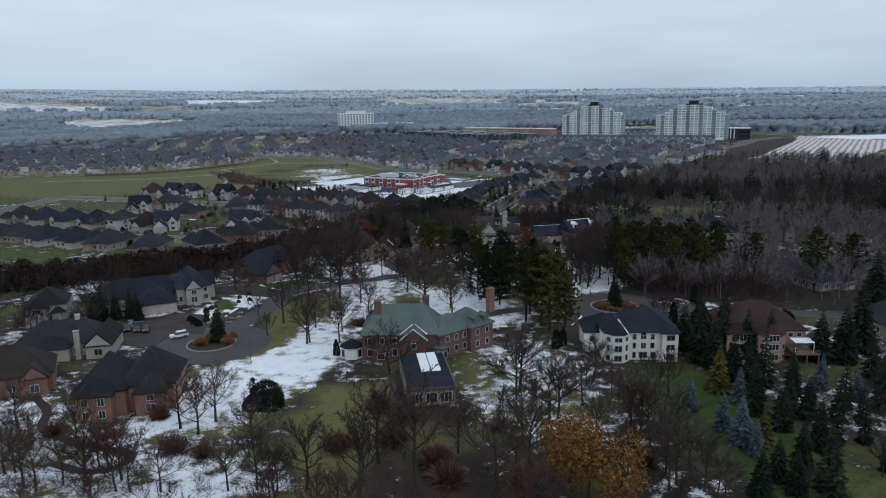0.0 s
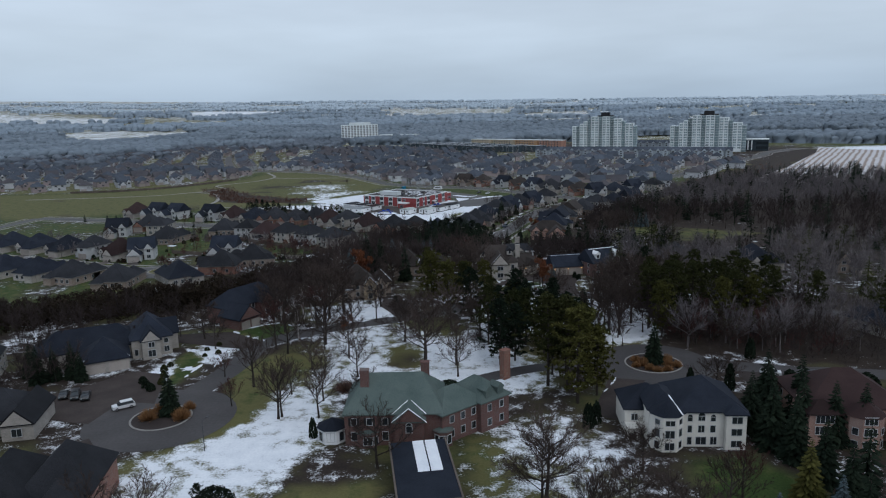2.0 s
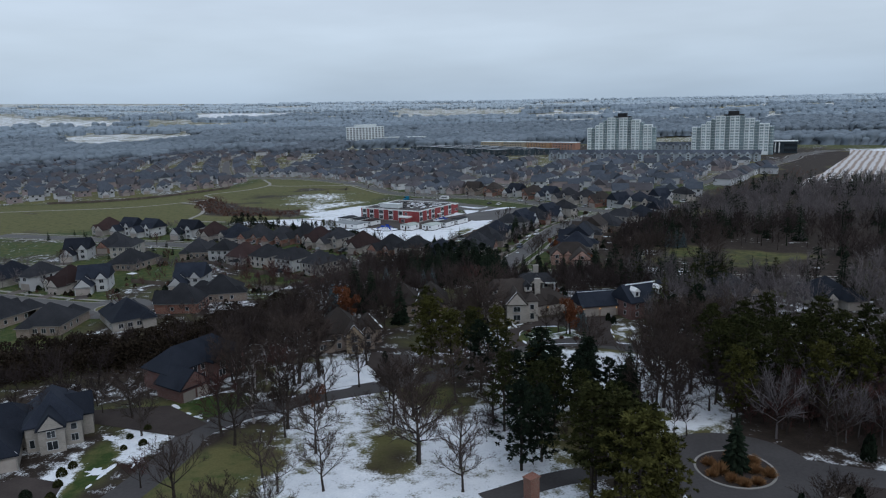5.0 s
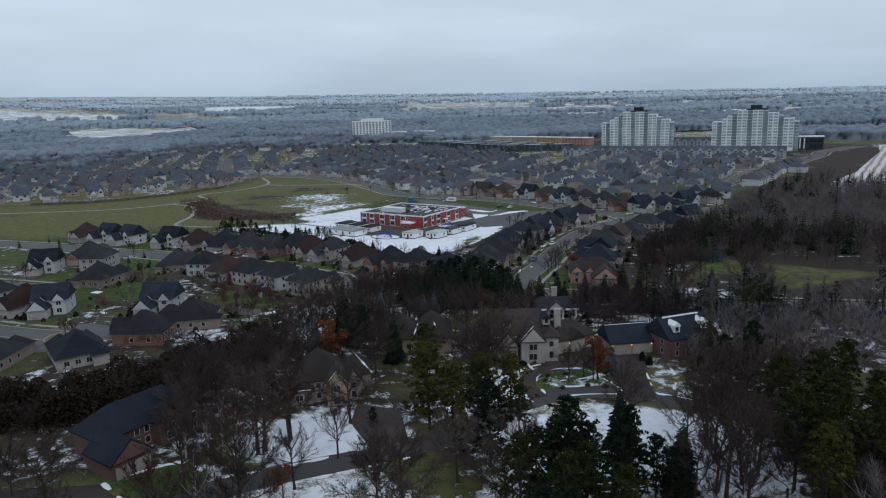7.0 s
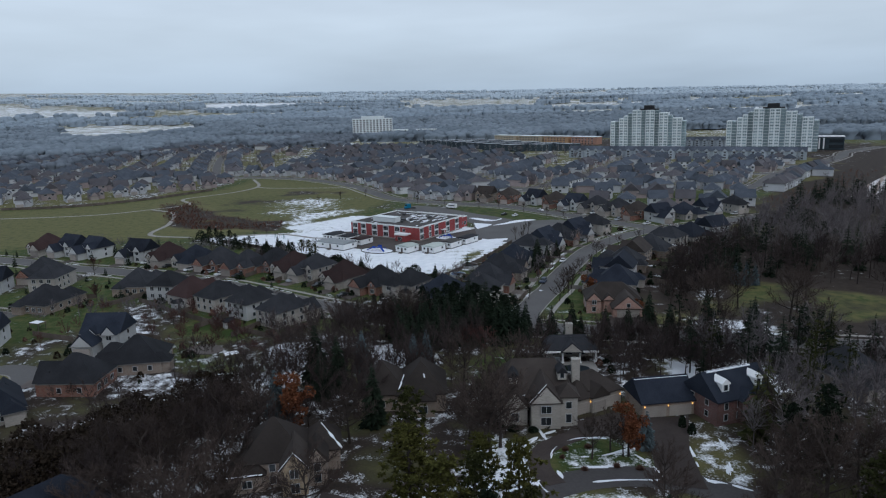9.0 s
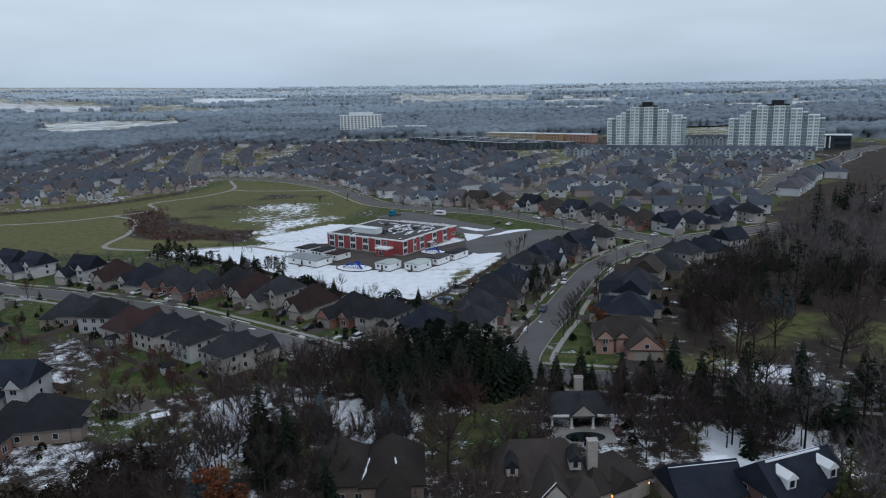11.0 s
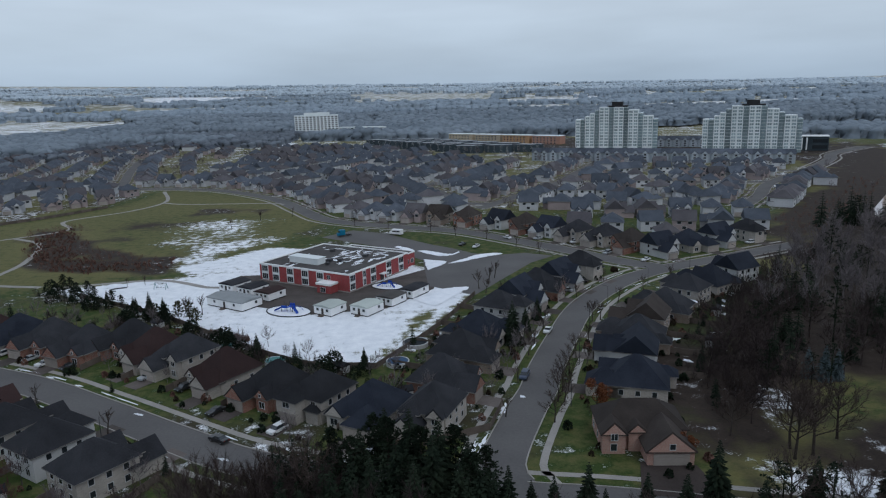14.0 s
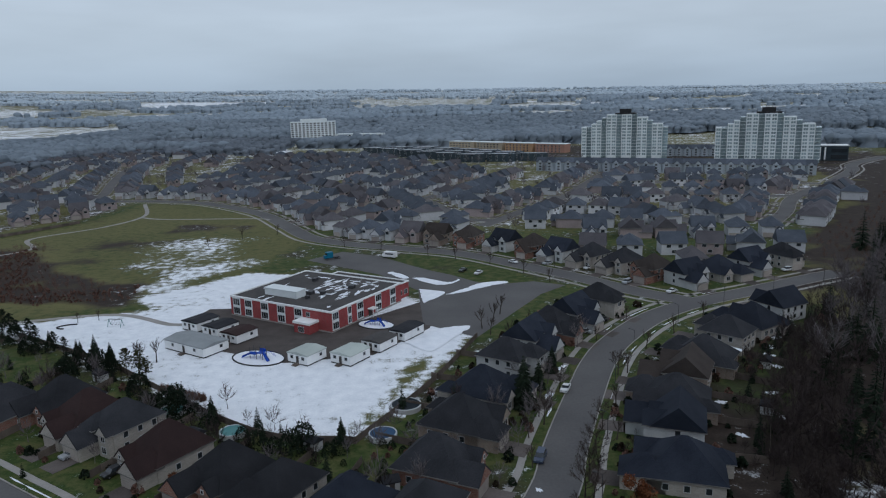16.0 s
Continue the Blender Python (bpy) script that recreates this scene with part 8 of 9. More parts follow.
def veil_form(seed, h, wide, low=0.3, twigs=430, thick=0.055):
    """A leafless tree of the woods: forked stem, limbs, and a rounded haze of twigs that thins towards the rim."""
    rng = random.Random(seed)
    trunk, crown = Shape(), Shape()
    r = h * 0.010 + 0.05
    mid = Vector((rng.uniform(-0.3, 0.3), rng.uniform(-0.3, 0.3), h * low))
    trunk.tube((0, 0, -0.2), mid, r * 1.2, r * 0.8, 4)
    c = Vector((0, 0, h * (low + 1) / 2 - 0.02 * h))
    lobes = []
    for i in range(9):
        a = 2.4 * i + rng.uniform(-0.5, 0.5)
        up = (i + 0.5) / 9
        e = c + Vector((math.cos(a) * wide / 2 * math.sqrt(1 - up * up) * rng.uniform(0.6, 0.85), math.sin(a) * wide / 2 * math.sqrt(1 - up * up) * rng.uniform(0.6, 0.85), h * (0.95 - low) * 0.5 * (up * 1.5 - 0.55)))
        trunk.tube(mid.lerp(Vector((mid.x, mid.y, h * 0.6)), up * 0.8), e, r * 0.45, 0.03, 3)
        lobes.append(e)
    for _ in range(twigs):
        e = rng.choice(lobes)
        s_ = mid.lerp(e, rng.uniform(0.45, 1.0))
        out = (s_ - mid).normalized() * 0.7 + Vector((rng.gauss(0, 0.6), rng.gauss(0, 0.6), rng.gauss(0.35, 0.45)))
        blade(crown, s_, s_ + out * h * rng.uniform(0.07, 0.17), thick * rng.uniform(0.6, 1.3), rng)
    return trunk, crown


LOW = [(veil_form(90 + i, 14, w_, lo_, 300, 0.066), 14) for i, (w_, lo_) in enumerate(((10.5, 0.24), (8.5, 0.3), (12.0, 0.2), (7.5, 0.34)))]
NEAR = [(veil_form(290 + i, 14, w_, lo_, 620, 0.038), 14) for i, (w_, lo_) in enumerate(((10.5, 0.22), (8.5, 0.26), (12.0, 0.18)))]
LOWFAR = [(veil_form(190 + i, 14, 10.0, 0.2, 130, 0.15), 14) for i in range(3)]
SCRUB = [(veil_form(95 + i, 6, 6.0, 0.06, 260, 0.022), 6) for i in range(2)]
LOWSPR = [(spruce_form(98, 13, 6.0, 15, 7), 13)]
LOWPINE = [(pine_form(99, 17, 8.5, 16, 0.3, 8), 17)]
CEDAR = [((bush_form(100 + i, 640, 0.045),), 1.0) for i in range(3)]
W_RIGHT = [(72, 378), (74, 398), (90, 432), (116, 470), (152, 524), (182, 567), (240, 590), (320, 615), (360, 560), (300, 420), (260, 300), (150, 345), (150, 372), (136, 402), (100, 404)]
# one wood in two tones: beyond y 440 paled for haze, nearer darkened
wood_spots = scatter(W_RIGHT, 540, 1, 4.0)
mass("woodland", "leafless brown woodland", LOW, [q for q in wood_spots if q[1] >= 440], 10, 16, M_WOODS, 1)
mass("woodland", "leafless woodland behind the gardens, twig colour darkened for shade", LOW, [q for q in wood_spots if q[1] < 440], 10, 16, M_THICKET, 100)
mass("undergrowth", "leafless scrub under the woods", SCRUB, scatter(W_RIGHT, 160, 41, 2.5), 3, 6, M_WOODS, 41, "scrub")
mass("woodland_evergreens", "dark evergreens scattered in the bare woods", LOWSPR + LOWPINE, scatter(W_RIGHT, 70, 2, 6.0), 12, 18, M_SPRUCE, 2)
W_BAND = [(-175, 213), (-125, 236), (-96, 250), (-72, 270), (-50, 284), (-44, 310), (-48, 332), (-60, 320), (-74, 298), (-90, 277), (-112, 273), (-140, 261), (-190, 234)]
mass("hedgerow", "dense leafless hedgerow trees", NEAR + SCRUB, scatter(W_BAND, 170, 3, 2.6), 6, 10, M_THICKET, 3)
mass("hedgerow_cedars", "bronzed cedars along the hedgerow", CEDAR, scatter([(-190, 214), (-118, 250), (-84, 262), (-60, 282), (-46, 308), (-54, 322), (-72, 300), (-88, 280), (-108, 276), (-130, 267), (-196, 232)], 150, 4, 3.0), 5, 8, M_CEDAR, 4)
W_MID = [(-50, 318), (-20, 318), (0, 320), (10, 345), (0, 352), (-48, 352)]
mass("thicket", "leafless trees among the gardens", NEAR, scatter(W_MID, 46, 5, 3.5), 9, 14, M_THICKET, 5)
W_EAST = [(52, 282), (74, 270), (100, 262), (150, 240), (240, 250), (250, 300), (150, 335), (80, 340), (62, 330), (66, 312)]
mass("woodland", "leafless brown woodland", LOW, scatter(W_EAST, 240, 6, 3.0), 10, 15, M_WOODS, 6)
mass("woodland_evergreens", "dark evergreens scattered in the bare woods", LOWSPR + LOWPINE, scatter(W_EAST, 40, 7, 6.0), 11, 17, M_PINE, 7)
W_LANE = [(62, 214), (100, 206), (180, 180), (260, 200), (250, 240), (150, 232), (100, 246), (70, 240)]
mass("woodland", "leafless brown woodland", LOW, scatter(W_LANE, 150, 8, 3.0), 10, 15, M_WOODS, 8)
W_NEAR = [(-110, 96), (-20, 96), (-26, 112), (-52, 124), (-84, 128), (-115, 130)]
mass("brushwood", "leafless brush under the trees", SCRUB, scatter(W_NEAR, 95, 9, 2.0), 2.5, 5, M_THICKET, 9, "brush")
mass("brushwood", "leafless brush under the trees", SCRUB, scatter([(-18, 96), (48, 96), (44, 108), (36, 136), (28, 122), (8, 112), (6, 130), (-16, 128)], 24, 10, 2.5), 3, 5.5, M_THICKET, 10, "brush")
mass("garden_evergreens", "dark evergreens on the slope", LOWSPR, scatter([(56, 96), (120, 96), (130, 150), (95, 150), (70, 118)], 34, 11, 5.0), 8, 13, M_SPRUCE, 11)
mass("brushwood", "leafless brush under the trees", NEAR + SCRUB, scatter([(66, 96), (140, 96), (170, 160), (100, 155), (80, 130)], 60, 12, 4.0), 5, 10, M_THICKET, 12, "brush")
mass("hedgerow", "leafless trees behind the houses", NEAR + SCRUB, scatter([(-200, 130), (-112, 150), (-118, 196), (-130, 214), (-220, 205)], 90, 13, 3.5), 8, 13, M_THICKET, 13)
mass("reed_bed", "reddish brown scrub in the park hollow", SCRUB, scatter([(-212, 640), (-186, 648), (-155, 590), (-110, 556), (-104, 534), (-155, 542), (-185, 585)], 200, 14, 2.2, 0), 1.6, 3.2, M_SHRUB, 14, "scrub")
mass("brushwood", "reddish brown brush along the bare strip", SCRUB, scatter([(166, 535), (185, 605), (225, 638), (292, 720), (310, 745), (330, 740), (260, 645), (206, 577)], 130, 48, 3.0, 1.0), 1.8, 4, M_SHRUB, 48, "brush")
mass("garden_trees", "leafless trees and scrub behind the lower gardens", LOW + SCRUB, scatter([(-130, 392), (-130, 352), (-92, 336), (-48, 336), (-34, 356), (-46, 366), (-100, 392)], 34, 40, 3.0, 2, 7), 3, 6.5, M_TWIG_RED, 40)
mass("garden_trees", "small leafless garden trees between the houses", LOW, scatter([(-250, 400), (-170, 350), (-125, 372), (-30, 372), (-10, 415), (60, 500), (60, 480), (20, 400), (-40, 340), (-110, 385)], 60, 15, 6, 2.5, 6.5), 5, 9, M_WOODS, 15)
mass("garden_trees", "small leafless garden trees between the houses", LOW, scatter([(-210, 500), (-130, 460), (-30, 400), (0, 420), (-60, 455), (-110, 490), (-170, 505)], 50, 16, 5, 2.0, 6.0), 4, 8, M_WOODS, 16)
mass("garden_evergreens", "dark garden evergreens between the houses", LOWSPR, scatter([(-240, 480), (-130, 380), (-30, 370), (20, 440), (60, 500), (10, 470), (-10, 425), (-110, 490)], 50, 17, 5, 2.0, 6.0), 3, 7, M_SPRUCE, 17)
mass("garden_trees", "leafless trees among the distant houses", LOWFAR, scatter([(-560, 700), (-220, 840), (0, 640), (330, 700), (330, 920), (0, 1150), (-420, 1280)], 330, 18, 8, 1.0, 7.0), 6, 10, M_WOODS, 18)
mass("hedgerow", "leafless trees behind the gardens", LOW + SCRUB, scatter([(80, 384), (90, 400), (106, 446), (130, 486), (124, 496), (98, 456), (78, 412), (72, 392)], 40, 19, 2.5, 3, 12), 4, 8, M_THICKET, 19)

mass("undergrowth", "dark red-brown saplings under the pines", NEAR + SCRUB, scatter([(58, 232), (78, 230), (104, 222), (100, 206), (72, 216), (58, 222)], 46, 73, 2.4), 3, 7, M_TWIG_RED, 73, "scrub")
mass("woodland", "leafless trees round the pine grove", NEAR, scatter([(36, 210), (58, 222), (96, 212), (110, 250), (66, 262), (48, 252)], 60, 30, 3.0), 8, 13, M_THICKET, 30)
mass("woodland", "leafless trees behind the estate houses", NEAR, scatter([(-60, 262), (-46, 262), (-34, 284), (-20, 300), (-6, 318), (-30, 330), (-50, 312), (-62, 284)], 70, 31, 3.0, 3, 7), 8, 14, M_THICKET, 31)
mass("thicket", "leafless saplings at the edge of the snowy lawn", NEAR + SCRUB, scatter([(6, 216), (40, 214), (40, 232), (8, 236)], 26, 52, 2.4), 4, 8, M_THICKET, 52)
mass("thicket", "reddish garden saplings behind the lower street", NEAR, scatter([(-92, 352), (-50, 336), (-40, 352), (-84, 366)], 18, 53, 3, 2, 7), 4, 7, M_TWIG_RED, 53)
mass("woodland", "leafless trees round the northern houses", NEAR, scatter([(-2, 298), (14, 318), (24, 345), (40, 345), (70, 345), (66, 316), (40, 318), (24, 322), (10, 290)], 60, 32, 3.0, 3, 6), 7, 12, M_THICKET, 32)
mass("woodland", "leafless trees along the left of the estate", NEAR + SCRUB, scatter([(-120, 190), (-108, 232), (-84, 240), (-74, 236), (-92, 200), (-112, 180)], 40, 33, 3.0, 3, 9), 6, 11, M_THICKET, 33)
mass("brushwood", "leafless brush at the foot of the grounds", SCRUB + NEAR, scatter([(-60, 60), (130, 60), (110, 100), (60, 104), (-60, 100)], 90, 34, 2.5), 4, 8, M_THICKET, 34, "brush")
mass("garden_evergreens", "dark evergreens at the edge of the lawn", LOWSPR, scatter([(60, 60), (140, 70), (150, 130), (104, 152), (66, 150), (64, 108)], 60, 35, 3.5), 8, 14, M_SPRUCE, 35)

mass("thicket_evergreens", "dense dark evergreens along the lower street", LOWSPR, scatter([(-20, 362), (-4, 374), (16, 364), (20, 348), (-14, 342)], 64, 42, 2.2, 2), 9, 14, M_SPRUCE, 42)
mass("thicket", "leafless trees along the lower street", NEAR, scatter([(-34, 364), (-20, 366), (-6, 372), (-8, 350), (-34, 344)], 34, 43, 2.6, 2), 8, 13, M_THICKET, 43)
mass("thicket", "leafless trees beside the pavilion and lane", NEAR + SCRUB, scatter([(38, 320), (70, 318), (140, 312), (140, 334), (66, 350), (40, 352), (38, 340)], 90, 44, 2.8, 1.5, 6), 5, 11, M_THICKET, 44)
mass("thicket_evergreens", "dark evergreens beside the lane", LOWSPR + LOWPINE, scatter([(52, 320), (140, 312), (140, 334), (60, 350)], 26, 45, 4.0, 1.5, 6), 9, 15, M_SPRUCE, 45)
mass("thicket", "leafless scrub behind the cul-de-sac gardens", NEAR + SCRUB, scatter([(-88, 330), (-60, 350), (-44, 346), (-50, 320), (-84, 300), (-100, 318)], 22, 46, 2.6, 2, 7), 4, 8, M_THICKET, 46)
mass("thicket", "leafless trees behind the curved street", LOW, scatter([(80, 396), (86, 412), (104, 446), (130, 478), (150, 496), (158, 516), (140, 502), (108, 464), (88, 430)], 40, 47, 2.6, 6, 12), 6, 11, M_THICKET, 47)

# far woods: ragged clumps on the rising land, tinted by distance for haze
def crown_form(seed, crowns, around=6):
    """A few low rounded crowns side by side, uneven in height and outline."""
    rng = random.Random(seed)
    s = Shape()
    for c in range(crowns):
        a = 2.4 * c + rng.uniform(-0.6, 0.6)
        d = 0.85 * math.sqrt((c + 0.5) / crowns)
        cx, cy = math.cos(a) * d, math.sin(a) * d
        r, top = rng.uniform(0.50, 0.68), rng.uniform(0.66, 0.90)
        verts, faces = [], []
        for f, z in ((1.0, 0.0), (0.95, 0.62), (0.62, 0.90)):
            for j in range(around):
                b = 2 * math.pi * (j + 0.5 * (z > 0.4)) / around
                q = r * f * rng.uniform(0.72, 1.2)
                verts.append((cx + q * math.cos(b), cy + q * math.sin(b), top * z * rng.uniform(0.85, 1.12)))
        verts.append((cx + rng.uniform(-0.1, 0.1), cy + rng.uniform(-0.1, 0.1), top))
        for ring in range(2):
            for j in range(around):
                n0, n1 = ring * around + j, ring * around + (j + 1) % around
                faces.append((n0, n1, n1 + around, n0 + around))
        for j in range(around):
            faces.append((2 * around + j, 2 * around + (j + 1) % around, 3 * around))
        s.add(verts, faces)
    return s


CLUMP = [((crown_form(200 + i, 3, 4),), 1.0) for i in range(4)]
CLUMP_FAR = [((crown_form(210 + i, 2, 5),), 1.0) for i in range(4)]
CLUMP_RIM = [((crown_form(220 + i, 2, 4),), 1.0) for i in range(4)]
rng = random.Random(77)
FIELDS = [[(-1046, 1951), (-929, 2055), (-731, 2039), (-600, 1840), (-620, 1600), (-699, 1480), (-850, 1612)], [(-2400, 3500), (-1535, 2954), (-1206, 2880), (-1179, 2446), (-1471, 2427), (-2400, 2500)],
          [(-1247, 3540), (-552, 3574), (-773, 3020), (-988, 2828)], [(-341, 3695), (326, 3464), (220, 2544), (-225, 2915)], [(594, 2923), (702, 2855), (603, 2492), (526, 2540)], [(273, 2903), (573, 2936), (490, 2411), (230, 2446)],
          [(1300, 3271), (1411, 2921), (1429, 2349), (1264, 2613)], [(300, 560), (205, 600), (300, 700), (420, 905), (480, 990), (900, 1090), (800, 900)], [(-320, 1400), (-60, 1290), (-80, 1240), (-330, 1330)], [(-240, 1500), (-40, 1440), (-40, 1380), (-240, 1420)]]
FIELDS = FIELDS + FAR_FIELDS
spots = []
for _ in range(17000):
    r, a = 1000 + 3900 * rng.random() ** 1.3, radians(rng.uniform(48, 136))
    spots.append((r * math.cos(a), 250 + r * math.sin(a)))
X, Y = np.array([q[0] for q in spots]), np.array([q[1] for q in spots])
K = np.ones(len(X), bool)
for f_ in FIELDS:
    K &= inside(f_, X, Y, 0.1) < 0.5
K &= ~((np.abs(X) < 460) & (Y < 1290) & (X > -560))
K &= np.array([noise.noise((x / 620, y / 240, 3.1)) > (-0.34 if y < 2300 and x < 250 else -0.1) for x, y in zip(X, Y)])
near = [(x, y) for x, y, k in zip(X, Y, K) if k]
mass("brushwood", "dark brush and saplings behind the garden fences", SCRUB + LOW, scatter([(70, 392), (76, 404), (92, 436), (116, 472), (140, 500), (152, 520), (146, 522), (112, 486), (86, 450), (68, 408)], 85, 49, 2.2, 3, 10), 2.5, 6.5, M_THICKET, 49, "brush")
mass("garden_evergreens", "small dark evergreens behind the garden fences", LOWSPR, scatter([(70, 392), (92, 436), (116, 472), (140, 500), (132, 505), (100, 472), (74, 424)], 26, 51, 3.5, 3, 9), 2.5, 7, M_SPRUCE, 51)
# hedges and shrubs along the fence of the school field and behind the gardens
YARD_HEDGE = [(-140, 506), (-112, 484), (-84, 464), (-58, 443), (-34, 423), (-8, 414), (-5, 421), (-30, 428), (-56, 450), (-79, 472), (-110, 491), (-132, 510)]
mass("garden_evergreens", "dark evergreens along the school fence", LOWSPR + CEDAR, scatter(YARD_HEDGE, 46, 61, 2.4, 2, 7.0), 2.6, 6.0, M_SPRUCE, 61)
mass("thicket", "leafless shrubs along the school fence", SCRUB, scatter(YARD_HEDGE, 60, 62, 2.0, 2, 7.0), 2.2, 4.5, M_THICKET, 62, "scrub")
GARDEN_BACKS = [(-120, 470), (-84, 440), (-52, 416), (-20, 398), (6, 392), (14, 420), (30, 470), (44, 498), (30, 480), (10, 440), (-4, 414), (-34, 424), (-60, 444), (-90, 466)]
mass("garden_shrubs", "low dark shrubs in the back gardens", CEDAR, scatter(GARDEN_BACKS, 80, 63, 2.0, 5, 7.5), 0.9, 2.0, M_SPRUCE, 63, "shrubs")
mass("garden_trees", "small leafless trees in the back gardens", NEAR, scatter(GARDEN_BACKS, 24, 64, 4.0, 5, 7.5), 4, 7, M_THICKET, 64)
mass("thicket", "dark reddish brush under the pines", SCRUB + NEAR, scatter([(62, 212), (76, 206), (106, 200), (112, 226), (96, 232), (66, 226)], 48, 65, 2.4, 1.5, 6), 2.5, 6, M_THICKET, 65, "brush")
mass("thicket", "dark leafless trees beyond the garden fences", NEAR, scatter([(66, 388), (76, 384), (98, 424), (118, 456), (108, 464), (82, 430)], 44, 66, 2.4, 3, 9), 5, 10, M_THICKET, 66)
mass("thicket", "dark reddish shrubs before the houses of the curved street", SCRUB, scatter([(41, 392), (46, 391), (56, 424), (70, 458), (66, 460), (52, 428)], 40, 67, 1.2, 4.3, 7), 1.6, 3.4, M_THICKET, 67, "scrub")
mass("rim_woods", "woods on the horizon, colour paled most for haze", CLUMP_RIM, [q for q in near if math.hypot(q[0], q[1]) >= 3500], 16, 24, M_WOODS_RIM, 25, smooth=True)
mass("far_woods", "leafless woods on the far plain, greyed for haze", CLUMP, [q for q in near if math.hypot(q[0], q[1]) < 2100], 14, 20, M_WOODS_FAR, 21, smooth=True)
mass("frosted_woods", "leafless woods towards the horizon, colour paled for haze", CLUMP_FAR, [q for q in near if 2100 <= math.hypot(q[0], q[1]) < 3500], 14, 22, M_WOODS_HAZED, 24, smooth=True)
rng = random.Random(5)
spots = [(rng.uniform(-560, -190), rng.uniform(1230, 1480)) for _ in range(420)] + [(rng.uniform(-900, -420), rng.uniform(900, 1500)) for _ in range(700)]
mass("far_woods", "leafless woods beyond the houses, tinted blue-grey for haze", CLUMP, [q for q in spots if all((q[0] - a) ** 2 + (q[1] - b) ** 2 > 120 for a, b in BUILT)], 9, 15, M_WOODS_SLATE, 22, smooth=True)
mass("far_evergreens", "dark conifers edging the ploughed field", LOWSPR, [(205 + 1.05 * k + rng.uniform(-8, 8), 592 - 0.42 * k + rng.uniform(-9, 9)) for k in range(0, 130, 2)], 11, 19, M_SPRUCE, 23)


# ---------------------------------------------------------------- cars
CARS = {}


def car(colour, x, y, turn, tall=False):
    key = (colour, tall)
    if key not in CARS:
        c = thing("car", "%s %s parked at the roadside" % (colour, "sport utility car" if tall else "saloon car"), "car", "parked cars")
        L, W, H = (4.7, 1.86, 1.7) if tall else (4.6, 1.8, 1.45)
        prof = [(-L / 2, 0.35), (-L / 2, 0.75), (-L / 2 + 0.15, 0.95), (-L / 2 + 1.2, 1.0), (L / 2 - 0.5 if tall else L / 2 - 0.9, 1.0), (L / 2, 0.9), (L / 2, 0.35)]
        s = Shape()
        n = len(prof)
        s.add([(a, -W / 2, b) for a, b in prof] + [(a, W / 2, b) for a, b in prof], [tuple(range(n)), tuple(range(2 * n - 1, n - 1, -1))] + [(i, n + i, n + (i + 1) % n, (i + 1) % n) for i in range(n)])
        part("body", s, PAINTS[colour], c)
        x0, x1, x2, x3 = (-L / 2 + 1.1, -L / 2 + 1.8, L / 2 - 0.5, L / 2 - 0.15) if tall else (-L / 2 + 1.2, -L / 2 + 2.0, L / 2 - 1.5, L / 2 - 0.8)
        cab = Shape().add([(x0, -W / 2 + 0.05, 0.98), (x3, -W / 2 + 0.05, 0.98), (x3, W / 2 - 0.05, 0.98), (x0, W / 2 - 0.05, 0.98), (x1, -W / 2 + 0.22, H - 0.06), (x2, -W / 2 + 0.22, H - 0.06), (x2, W / 2 - 0.22, H - 0.06), (x1, W / 2 - 0.22, H - 0.06)],
                          [(0, 1, 5, 4), (1, 2, 6, 5), (2, 3, 7, 6), (3, 0, 4, 7), (4, 5, 6, 7)])
        part("cabin_glass", cab, M_GLASS, c, "dark glazing")
        part("roof_panel", Shape().box(x1 - 0.05, -W / 2 + 0.2, H - 0.07, x2 + 0.05, W / 2 - 0.2, H), PAINTS[colour], c)
        for wx in (-L / 2 + 0.85, L / 2 - 0.9):
            for wy in (-W / 2 + 0.08, W / 2 - 0.08):
                s = Shape()
                ring = disc(0, 0, 0.33, 0.33, 0, 14)
                s.add([(a, -0.11, b) for a, b in ring] + [(a, 0.11, b) for a, b in ring], [tuple(range(14)), tuple(range(27, 13, -1))] + [(i, 14 + i, 14 + (i + 1) % 14, (i + 1) % 14) for i in range(14)])
                wh = part("wheel", s, M_TYRE, c, "", spin(wx, wy, 0.33, 0))
                part("rim", Shape().add([(a * 0.6, 0.116 if wy > 0 else -0.116, b * 0.6) for a, b in ring], [tuple(range(14))]), M_RIM, wh)
        for wy in (-W / 2 + 0.3, W / 2 - 0.3):
            part("headlight", Shape().box(-L / 2 - 0.02, wy - 0.18, 0.68, -L / 2 + 0.1, wy + 0.18, 0.82), M_GLASS_PALE, c)
            part("tail_light", Shape().box(L / 2 - 0.1, wy - 0.18, 0.7, L / 2 + 0.02, wy + 0.18, 0.85), PAINTS["red"], c)
        c.matrix_basis = spin(x, y, 0.085, turn)
        CARS[key] = c
        return c
    return copy_thing(CARS[key], spin(x, y, 0.085, turn))


